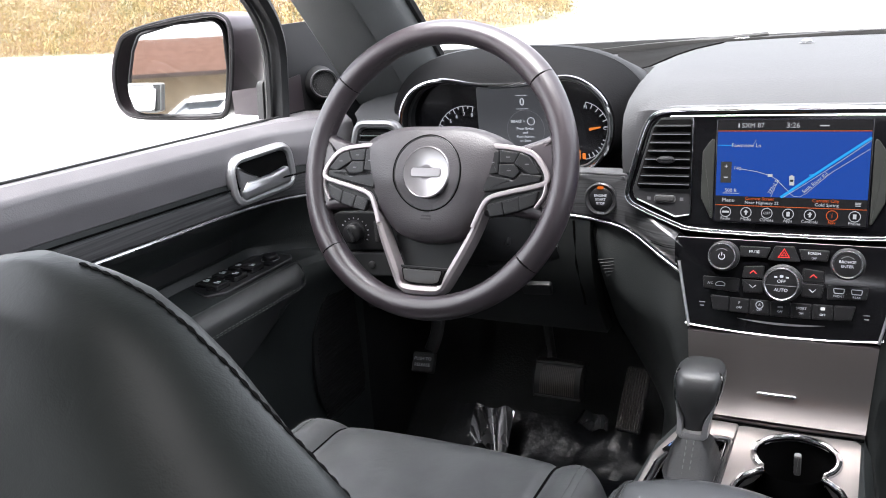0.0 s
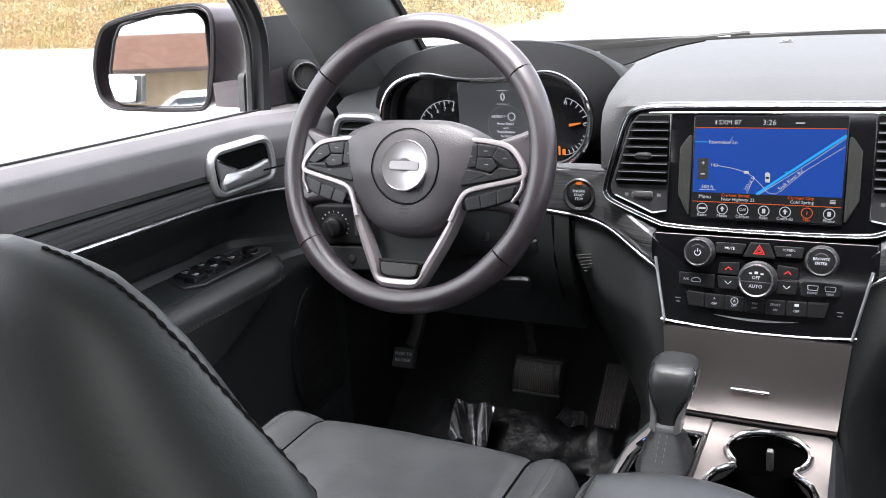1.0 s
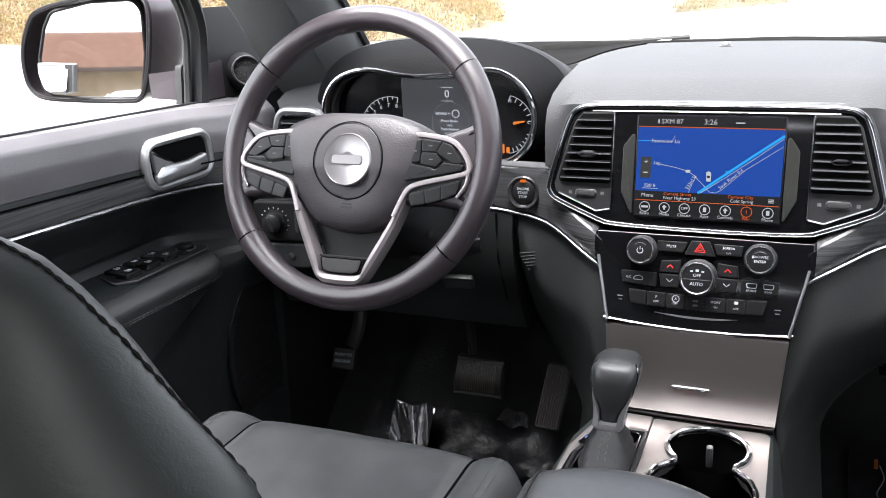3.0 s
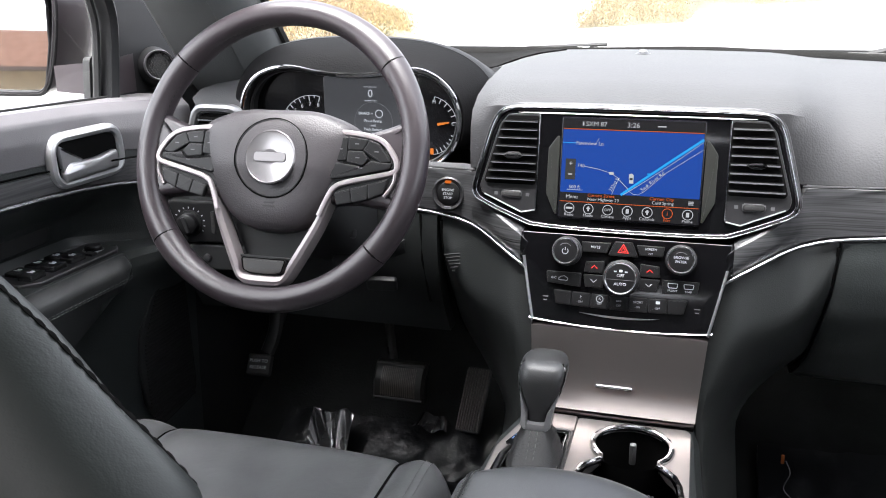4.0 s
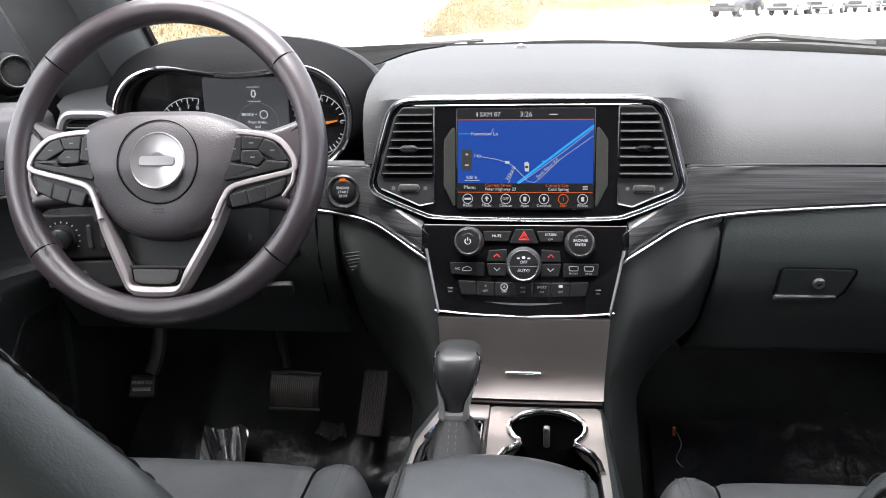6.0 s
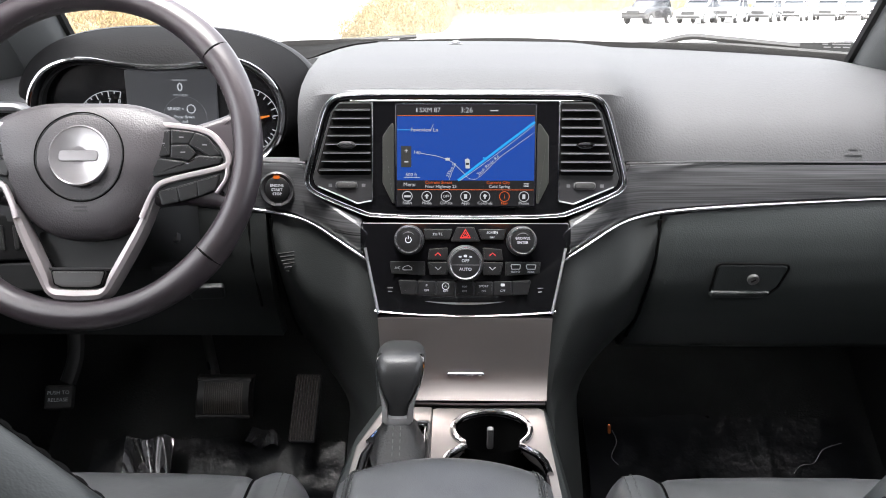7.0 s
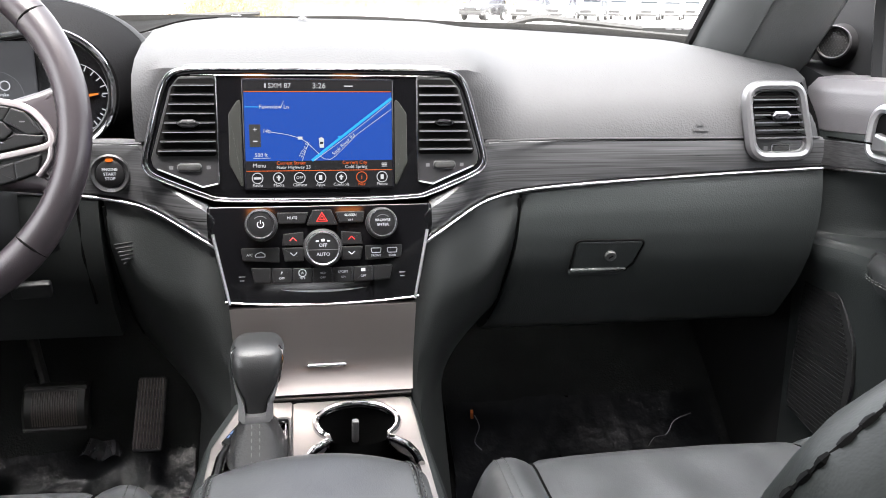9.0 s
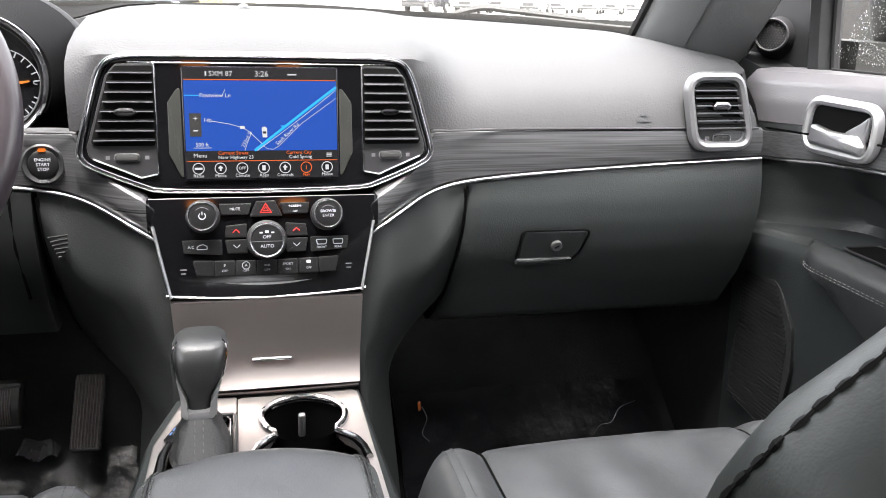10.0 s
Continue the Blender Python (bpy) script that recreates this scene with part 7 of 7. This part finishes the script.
part("arm", loft([[Vector(q) for q in r_] for r_ in (((0.93, 1.04, 1.280), (0.93, 1.15, 1.280), (0.93, 1.15, 1.312), (0.93, 1.04, 1.312)), ((0.822, 1.05, 1.262), (0.822, 1.30, 1.262), (0.822, 1.30, 1.314), (0.822, 1.05, 1.314)))]), mat("shaded_mirror_paint", (0.016, 0.0157, 0.0148), 0.7, spec=0.2), mr)
# Dark colour stands in for a dark reflection in this glass.
part("glass", plate([(0.035 - (cxm + (x - cxm) * 0.94), czm + (z - czm) * 0.94) for x, z in reversed(mo)], facing((0, 1.036, 0)), 0.004), mat("dark_reflection_glass", (0.022, 0.0215, 0.020), 0.35), mr)

# ---------- pedals and floor ----------
brake = thing("brake_pedal", (-0.40, 1.27, 0.68), "wide black brake pedal with upright rubber ribs", "pedal")
pm = facing((-0.400, 1.245, 0.755), 24)


def barrel(u, v):
    y = -0.034 + 0.068 * v
    e = max(0, abs(2 * u - 1) - 0.93) / 0.07
    return pm @ Vector((-0.048 + 0.096 * u, y, 0.012 * math.cos(y / 0.034 * 1.35) - 0.006 * e * e))


part("pad", slab(barrel, 20, 14, (0, 0.014, 0)), mat("pedal_black", (0.005, 0.0048, 0.0045), 0.5, spec=0.3), brake)
rb = bmesh.new()
for i in range(19):
    u = 0.17 + 0.66 * i / 18
    tube([barrel(u, v / 8) + Vector((0, -0.0004, 0)) for v in range(1, 8)], 0.0011, 5, bm=rb)
part("ribs", rb, PEDAL_METAL, brake, "worn rubber ribs")
for v in (0.06, 0.94):
    part("pad_rim", tube([barrel(0.03 + 0.94 * i / 12, v) for i in range(13)], 0.0022, 6), RUBBER, brake)
part("arm", tube(smooth_path([(-0.42, 1.27, 0.785), (-0.45, 1.33, 0.87), (-0.46, 1.38, 1.0)]), 0.009, 8), RUBBER, brake)
part("arm_edge", tube([(-0.428, 1.268, 0.796), (-0.433, 1.276, 0.806)], 0.0022, 6), CHROME, brake)
gas = thing("accelerator_pedal", (-0.25, 1.27, 0.66), "long black ribbed accelerator pedal", "pedal")
pm = facing((-0.2680, 1.262, 0.730), 40, -4)
part("pad", plate(rect(0.045, 0.118, 0.006), pm, 0.010, 0.003, base=-0.010), RUBBER, gas)
rb = bmesh.new()
for i in range(9):
    plate(rect(0.0020, 0.112, 0.0008, (-0.0185 + 0.0046 * i, 0)), pm, 0.003, 0.0008, bm=rb)
part("ribs", rb, PEDAL_METAL, gas)
park = thing("parking_brake_pedal", (-0.67, 1.25, 0.73), "black parking brake pedal with a printed notice", "pedal")
pm = facing((-0.675, 1.232, 0.762), 35, 6)
pd = part("pad", plate(rect(0.046, 0.040, 0.005), pm, 0.014, 0.004, base=-0.014), RUBBER, park)
writing("PUSH TO", 0.0088, shift(pm, 0, 0.006, 0.0005), INK, pd)
writing("RELEASE", 0.0088, shift(pm, 0, -0.006, 0.0005), INK, pd)
part("arm", tube(smooth_path([(-0.664, 1.25, 0.780), (-0.652, 1.265, 0.825), (-0.660, 1.30, 0.90), (-0.67, 1.34, 0.96)]), [0.009] * 18 + [0.012], 8, squash=1.6), SATIN, park)


def film(name, x0, x1, y0, y1, label, seed, lift=0.009):
    """A crumpled sheet of clear protective film lying on the mat."""
    def fn(u, v):
        x, y = x0 + (x1 - x0) * u, y0 + (y1 - y0) * v
        n = noise.noise(Vector((x * 16, y * 16, seed))) * 0.6 + noise.noise(Vector((x * 40, y * 33, seed + 5))) * 0.3
        return Vector((x + 0.02 * noise.noise(Vector((x * 9, y * 9, seed + 9))), y, floor_z(y) + 0.022 + lift * abs(n) * 1.6 + 0.012 * u * (1 - u)))
    f = thing(name, ((x0 + x1) / 2, (y0 + y1) / 2, 0.58), label, "floor mat film", "floor films")
    part("sheet", slab(fn, 44, 34, (0, 0, -0.004)), BAG, f)
    return f


driver_film = film("protective_film", -0.66, -0.20, 0.90, 1.30, "crumpled clear plastic film over the black driver's floor mat", 3)
side_film = film("protective_film", 0.22, 0.70, 0.90, 1.34, "crumpled clear plastic film over the black passenger floor mat", 8)
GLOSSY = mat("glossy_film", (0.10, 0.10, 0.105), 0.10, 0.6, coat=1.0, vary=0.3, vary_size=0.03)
fold = bmesh.new()
slab(lambda u, v: Vector((-0.575 + 0.085 * u, 1.20 + 0.05 * v + 0.012 * math.sin(4 * u), 0.600 + 0.075 * v + 0.018 * math.sin(6.5 * u + 2.5 * v) * (1 - 0.5 * v))), 20, 16, (0, 0.003, -0.001), fold)
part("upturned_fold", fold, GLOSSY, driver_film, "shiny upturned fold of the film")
fold = bmesh.new()
slab(lambda u, v: Vector((-0.385 + 0.065 * u, 1.27 + 0.03 * v, 0.655 + 0.020 * v * math.sin(math.pi * u) - 0.006 * u + 0.006 * math.sin(9 * u))), 14, 8, (0, 0.003, -0.002), fold)
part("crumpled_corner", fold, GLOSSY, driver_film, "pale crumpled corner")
# Pale tubes paint the highlights along the film's creases.
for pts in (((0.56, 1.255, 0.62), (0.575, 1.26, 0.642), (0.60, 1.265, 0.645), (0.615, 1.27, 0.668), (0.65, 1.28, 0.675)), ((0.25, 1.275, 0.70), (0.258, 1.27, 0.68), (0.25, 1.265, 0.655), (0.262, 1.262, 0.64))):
    part("crease", tube([q + Vector((0.010, 0, -0.016)) for q in smooth_path(pts)], 0.0009, 6), mat("crease_highlight", (0.35, 0.35, 0.36), 0.12, 0.5), side_film, "crease with its highlight in the colour")
# Orange plate paints the amber lamps' glint on the film.
part("painted_glint", plate(rect(0.006, 0.016, 0.0025), facing((0.254, 1.272, 0.688), 20), 0.003, 0.001), mat("amber_glint", (0.6, 0.16, 0.04), 0.15, 0.6, coat=1.0), side_film, "small orange glint painted on the film")

# rain drops on the passenger's window
rnd = random.Random(12)
dv, df = [], []
for _ in range(800):
    u, v, r_ = rnd.uniform(0.90, 1.045), rnd.uniform(0.0, 0.34), 0.00036 * rnd.uniform(0.7, 2.2)
    c_ = Vector((0.802 - 0.085 * v, 0.02 + 1.025 * u * (1 - 0.42 * v), 1.285 + 0.37 * v))
    n_ = len(dv)
    ring_ = [(0, r_ * math.cos(a_), r_ * 1.3 * math.sin(a_)) for a_ in [2 * math.pi * i / 6 for i in range(6)]]
    dv += [tuple(c_ + Vector(q)) for q in ring_] + [tuple(c_ + Vector((-r_ * 0.6, 0, 0)))]
    df += [(n_ + i, n_ + (i + 1) % 6, n_ + 6) for i in range(6)]
me = bpy.data.meshes.new("rain_drops")
me.from_pydata(dv, [], df)
me.materials.append(mat("water_drop", (0.45, 0.45, 0.44), 0.1, coat=1.0))
tagged(new("rain_drops", me), "small rain drops on the passenger window glass", "rain drops", kind="stuff")

# notice on the glass
# small printed notice at the foot of the windshield
notice = thing("glass_notice", (0.565, 1.30, 1.329), "small dark printed notice on the windshield's lower corner", "notice")
nb = facing((0.565, 1.300, 1.3325), 0, -20)
for y_, runs in ((0.0045, ((-0.026, -0.023), (0.000, 0.012), (0.015, 0.030))), (0.0, ((-0.012, -0.004), (0.002, 0.028))), (-0.0045, ((-0.010, 0.000), (0.004, 0.014), (0.017, 0.027)))):
    for x0, x1 in runs:
        part("print_bar", plate(rect(x1 - x0, 0.0016, c=((x0 + x1) / 2, y_)), nb, 0.0004), mat("notice_print", (0.10, 0.10, 0.10), 0.6), notice)

# ---------- outside ----------
GROUND = mat("pale_gravel_lot", (0.42, 0.41, 0.39), 0.9, vary=0.12, vary_size=3.0)
solo("ground", slab(lambda u, v: Vector((-4500 + 9000 * u, -4500 + 9000 * v, 0)), 20, 20, (0, 0, -0.5)), GROUND, "pale gravel and concrete parking lot", "ground", kind="structure")
# Added glowing ring; the sky texture alone is too dark at the horizon.
solo("backdrop", loft([[Vector((r_ * math.cos(a_), r_ * math.sin(a_), z_)) for a_ in [2 * math.pi * i / 64 for i in range(64)]] for r_, z_ in ((3000, -1), (3000, 130), (3020, 130), (3020, -1))], True, False), mat("backdrop_glow", (0.5, 0.5, 0.5), 0.9, spec=0.0, emit=(1.0, 0.99, 0.97), emit_strength=0.13), "glowing ring added to whiten the sky along the horizon", "backdrop", kind="structure")
DRY = mat("dry_grass", (0.110, 0.095, 0.052), 0.9, vary=0.5, vary_size=0.6)


def leaf_mat(name="dry_shrub_leaves", pale=0.0):
    m = mat(name, (0.34, 0.26, 0.095), 0.85, vary=0.3, vary_size=0.4)
    nt = m.node_tree
    geo = nt.nodes.new("ShaderNodeNewGeometry")
    patch = nt.nodes.new("ShaderNodeTexNoise")
    patch.inputs["Scale"].default_value, patch.inputs["Detail"].default_value = 0.5, 3
    nt.links.new(geo.outputs["Position"], patch.inputs["Vector"])
    mixed = nt.nodes.new("ShaderNodeMath")
    mixed.operation = "MULTIPLY_ADD"
    mixed.inputs[1].default_value = 0.30
    nt.links.new(geo.outputs["Random Per Island"], mixed.inputs[0])
    wide = nt.nodes.new("ShaderNodeMapRange")
    wide.inputs[1].default_value, wide.inputs[2].default_value = 0.32, 0.68
    wide.inputs[3].default_value, wide.inputs[4].default_value = 0.0, 0.70
    nt.links.new(patch.outputs["Fac"], wide.inputs[0])
    nt.links.new(wide.outputs[0], mixed.inputs[2])
    ramp = nt.nodes.new("ShaderNodeValToRGB")
    e = ramp.color_ramp.elements
    e[0].position, e[0].color = 0.0, (0.062, 0.078, 0.024, 1)
    e[1].position, e[1].color = 1.0, (0.22, 0.175, 0.095, 1)
    for pos, c in ((0.25, (0.135, 0.098, 0.034, 1)), (0.45, (0.205, 0.142, 0.048, 1)), (0.62, (0.150, 0.088, 0.050, 1)), (0.80, (0.225, 0.165, 0.070, 1))):
        k = e.new(pos)
        k.color = c
    for k in e:
        k.color = [c * (1 - pale) + p * pale for c, p in zip(k.color, (0.17, 0.155, 0.100, 1))]
    nt.links.new(mixed.outputs[0], ramp.inputs[0])
    nt.links.new(ramp.outputs[0], nt.nodes["Principled BSDF"].inputs["Base Color"])
    return m


LEAF = leaf_mat()
STRAW = leaf_mat("pale_straw", 0.40)
STRAW_GROUND = mat("pale_straw_ground", (0.098, 0.088, 0.050), 0.9, vary=0.35, vary_size=0.6)


def inside(poly, x, y):
    c = False
    for (a, b), (p, q) in zip(poly, poly[1:] + poly[:1]):
        if (b > y) != (q > y) and x < (p - a) * (y - b) / (q - b) + a:
            c = not c
    return c


def bank(x, y):
    """Height of the rising bank on the driver's side."""
    front = lerp_table([(-150, 46), (-75, 28), (-32, 25), (-16, 22), (-11, 22.5), (-9, 27.5), (-6, 40)], x)
    edge = -9.0 - (y - 27) * 0.36
    return min(5.0, 0.30 * max(0.0, min(y - front, (edge - x) * 1.2)))


def flat(x, y):
    return 0.0


def scrub(name, poly, count, size, label, seed, height=flat, leaf=LEAF):
    """Dry grass and shrubs: many small blades and leaves in tufts over a patch."""
    rnd = random.Random(seed)
    xs, ys = [p[0] for p in poly], [p[1] for p in poly]
    verts, faces = [], []
    k = 0
    tries = 0
    while k < count and tries < count * 30:
        tries += 1
        x, y = rnd.uniform(min(xs), max(xs)), min(ys) + (max(ys) - min(ys)) * rnd.random() ** 2.2
        if not inside(poly, x, y):
            continue
        k += 1
        h = size * rnd.uniform(0.5, 1.5)
        z0 = height(x, y)
        for _ in range(24):
            a, r, z = rnd.uniform(0, 6.283), abs(rnd.gauss(0, 0.5)) * h, rnd.uniform(0.0, 1.0) * h
            cx, cy = x + r * math.cos(a), y + r * math.sin(a)
            b, w, t = rnd.uniform(0, 6.283), h * rnd.uniform(0.020, 0.055), h * rnd.uniform(0.07, 0.20)
            dx, dy, lx, ly = w * math.cos(b), w * math.sin(b), rnd.uniform(-0.5, 0.5) * t, rnd.uniform(-0.5, 0.5) * t
            n = len(verts)
            verts += [(cx - dx, cy - dy, z0 + z), (cx + dx, cy + dy, z0 + z), (cx + dx * 0.7 + lx, cy + dy * 0.7 + ly, z0 + z + t * 0.7), (cx + lx * 1.3, cy + ly * 1.3, z0 + z + t)]
            faces.append((n, n + 1, n + 2, n + 3))
    me = bpy.data.meshes.new(name)
    me.from_pydata(verts, [], faces)
    me.materials.append(leaf)
    tagged(new(name, me), label, "dry scrub", kind="stuff")


def verge(name, poly, label, cover=DRY):
    bm = bmesh.new()
    f = bm.faces.new([bm.verts.new((x, y, 0.03)) for x, y in poly])
    r = bmesh.ops.extrude_face_region(bm, geom=[f])
    for v in [v for v in r["geom"] if isinstance(v, bmesh.types.BMVert)]:
        v.co.z = -0.1
    solo(name, bm, cover, label, "verge", kind="structure")


LEFT = [(-75, 27), (-32, 24), (-16, 21), (-11.5, 20.5), (-9.0, 27), (-15, 43), (-24, 70), (-40, 110), (-150, 110), (-150, 40)]
RIGHT = [(-4.7, 35.0), (-0.65, 42.8), (-0.9, 75), (5, 95), (19, 129), (29, 150), (70, 190), (10, 210), (-22, 205), (-5.7, 75)]


def far_bank(x, y):
    """Height of the bank ahead, rising behind its near edge."""
    front = lerp_table([(-20, 35), (-4.7, 35.0), (-0.65, 42.8), (-0.4, 70), (5, 95), (19, 129), (29, 150), (70, 190)], x)
    return min(4.5, 0.085 * max(0.0, y - front))
verge("grass_verge_left", LEFT, "dry yellow grass verge beside the lot")
verge("grass_verge_right", RIGHT, "dry yellow grass verge ahead", STRAW_GROUND)
solo("grass_bank", slab(lambda u, v: Vector((lerp_table([(35, -4.7), (75, -5.7), (205, -22)], 35 + 169 * v) * (1 - u) + lerp_table([(35, -4.0), (43, -0.7), (76, 0.6), (129, 19), (204, 76)], 35 + 169 * v) * u, 35 + 169 * v, 0.0)) + Vector((0, 0, far_bank(lerp_table([(35, -4.7), (75, -5.7), (205, -22)], 35 + 169 * v) * (1 - u) + lerp_table([(35, -4.0), (43, -0.7), (76, 0.6), (129, 19), (204, 76)], 35 + 169 * v) * u, 35 + 169 * v) - 0.02)), 24, 60, (0, 0, -0.3)), STRAW_GROUND, "pale dry grass bank ahead", "bank", kind="structure")
solo("grass_bank", slab(lambda u, v: Vector((-150 + 144 * u, 18 + 72 * v, bank(-150 + 144 * u, 18 + 72 * v) - 0.02)), 72, 48, (0, 0, -0.3)), DRY, "dry grass bank rising beside the lot", "bank", kind="structure")
scrub("dry_scrub", [(-75, 27), (-32, 24), (-16, 21), (-11.5, 20.5), (-9.0, 27), (-15, 43), (-70, 50)], 20000, 0.42, "dry yellow and brown scrub on the bank", 4, bank)
scrub("dry_scrub", RIGHT, 15000, 0.50, "dry yellow grass tufts on the verge", 5, far_bank, leaf=STRAW)
verge("grass_verge_far", [(60, 135), (200, 110), (260, 200), (40, 230)], "dry grass verge behind the parked cars", STRAW_GROUND)
scrub("dry_scrub", [(60, 135), (200, 110), (220, 150), (50, 180)], 1500, 1.6, "far dry scrub behind the parked cars", 6, leaf=STRAW)

TYRE = mat("tyre_rubber", (0.02, 0.02, 0.02), 0.8)
CARGLASS = mat("dark_car_glass", (0.02, 0.025, 0.03), 0.08, coat=1.0)


def paint(name, c):
    return mat(name, c, 0.25, 0.2, coat=1.0, vary=0.05)


def build_car(x, y, turn, colour, label, tall=1.0):
    """A parked car: body with wheel arches, cabin of glass, roof, wheels, lamps."""
    c = thing("parked_car", (x, y, 0), label, "car", "parked cars")
    base = lying((x, y, 0), turn)

    def side(z, w):
        return base @ Vector((z[0], w, z[1] * tall))
    low = [(-2.3, 0.42), (-2.32, 0.75), (-2.25, 1.02), (-1.2, 1.08), (0.85, 1.08), (1.9, 0.98), (2.28, 0.85), (2.34, 0.55), (2.25, 0.35), (-2.2, 0.35)]
    part("body", loft([[side(p, w) for p in [(a * k, 0.35 + (b - 0.35) * k2) for a, b in low]] for w, k, k2 in ((-0.92, 0.97, 0.94), (-0.88, 1.0, 1.0), (0.88, 1.0, 1.0), (0.92, 0.97, 0.94))]), colour, c)
    cab = [(-2.15, 1.05), (-1.75, 1.60), (0.10, 1.62), (0.95, 1.06)]
    part("cabin_glass", loft([[side(p, w) for p in cab] for w in (-0.78, 0.78)]), CARGLASS, c)
    part("roof", loft([[side(p, w) for p in ((-1.85, 1.58), (-1.70, 1.70), (0.0, 1.71), (0.2, 1.60))] for w in (-0.72, 0.72)]), colour, c)
    for a in (-0.80, 0.80):
        part("pillar", tube([side((0.98, 1.05), a), side((0.12, 1.62), a * 0.93)], 0.05, 6), colour, c)
        part("pillar", tube([side((-0.55, 1.05), a), side((-0.60, 1.62), a * 0.93)], 0.05, 6), colour, c)
    for wx in (-1.42, 1.42):
        for wy in (-0.86, 0.86):
            mm = base @ Matrix.Translation((wx, wy, 0.36)) @ pose(0, 0, 0, 90 if wy < 0 else -90, 0, 0)
            t = part("wheel", lathe([(0.34, -0.11), (0.36, -0.06), (0.36, 0.06), (0.34, 0.10), (0.25, 0.10)], mm, 20), TYRE, c)
            part("rim", lathe([(0.24, 0.09), (0.23, 0.115), (0.07, 0.10), (0.05, 0.12)], mm, 12), SILVER, t)
    for wy in (-0.66, 0.66):
        part("headlight", plate(rect(0.34, 0.16, 0.05), base @ basis((2.26, wy, 0.80 * tall), (0, 1, 0), (0, 0, 1), (1, 0, 0)), 0.06, 0.02), mat("lamp_glass", (0.6, 0.6, 0.62), 0.1, 0.4), c)
        part("tail_light", plate(rect(0.2, 0.3, 0.04), base @ basis((-2.27, wy * 1.1, 0.9 * tall), (0, -1, 0), (0, 0, 1), (-1, 0, 0)), 0.06, 0.02), mat("tail_red", (0.4, 0.02, 0.02), 0.2), c)
    part("grille", plate(rect(0.9, 0.22, 0.05), base @ basis((2.30, 0, 0.72 * tall), (0, 1, 0), (0, 0, 1), (1, 0, 0)), 0.05, 0.01), TYRE, c)
    part("bumper", plate(rect(1.7, 0.14, 0.05), base @ basis((2.30, 0, 0.45), (0, 1, 0), (0, 0, 1), (1, 0, 0)), 0.08, 0.02), TYRE, c)
    return c


BLACKP, WHITEP, SILVERP, GREYP = paint("black_car_paint", (0.02, 0.02, 0.022)), paint("white_car_paint", (0.50, 0.50, 0.51)), paint("silver_car_paint", (0.15, 0.152, 0.155)), paint("grey_car_paint", (0.14, 0.145, 0.15))
build_car(13.6, 62.5, 232, BLACKP, "black off-road car parked facing the lot", 1.08)
build_car(17.6, 64.0, 236, SILVERP, "silver car parked beside the black one", 1.0)
build_car(20.6, 66.5, 238, WHITEP, "white car parked in the row", 1.05)
build_car(24.2, 69.3, 238, GREYP, "grey car parked in the row", 1.0)
build_car(27.5, 72.0, 240, WHITEP, "white car parked in the row", 1.0)
build_car(31.5, 75.0, 242, SILVERP, "silver car parked in the row", 1.0)
build_car(34.8, 77.5, 242, WHITEP, "white car parked in the row", 1.0)
build_car(38.0, 80.0, 242, WHITEP, "white car parked in the row", 1.05)
build_car(43.5, 83.0, 244, SILVERP, "silver car parked in the row", 0.95)
build_car(53.0, 88.0, 244, GREYP, "grey car parked at the row's end", 1.0)
build_car(58.0, 92.0, 246, WHITEP, "white car parked at the row's end", 1.0)
build_car(-1.9, -15.0, 140, WHITEP, "white car parked behind, seen in the side mirror", 1.0)

# building behind, seen in the mirror
bl = thing("building", (-7, -44, 0), "low building with a brown shingle roof and tan wall", "building")
part("wall", plate([(-30, 0), (30, 0), (30, 3.7), (-30, 3.7)], basis((-7, -44, 0), (-1, 0, 0), (0, 0, 1), (0, 1, 0)), -0.3), mat("tan_siding", (0.15, 0.118, 0.082), 0.8, spec=0.1, vary=0.15, vary_size=0.5), bl, "tan wall")
part("roof", slab(lambda u, v: Vector((-39 + 64 * u, -43.2 - 7 * v, 3.6 + 2.35 * v)), 20, 10, (0, 0, -0.2)), mat("brown_shingles", (0.066, 0.040, 0.031), 0.9, spec=0.0, grain=0.6, grain_size=0.15, vary=0.2, vary_size=0.4), bl, "brown shingle roof")
part("eave", plate([(-32, 3.40), (32, 3.40), (32, 3.62), (-32, 3.62)], basis((-7, -43.15, 0), (-1, 0, 0), (0, 0, 1), (0, 1, 0)), 0.08), mat("dark_eave", (0.03, 0.018, 0.014), 0.7), bl, "dark eave board")
for x in (-16, -9, -2, 4):
    part("window", plate(rect(1.6, 1.3, c=(0, 1.5)), basis((x, -43.99, 0), (-1, 0, 0), (0, 0, 1), (0, 1, 0)), 0.05), CARGLASS, bl)
# neighbouring car with wheel seen past the passenger's mirror
build_car(3.6, 3.4, 92, WHITEP, "white car parked next to the passenger side", 1.0)
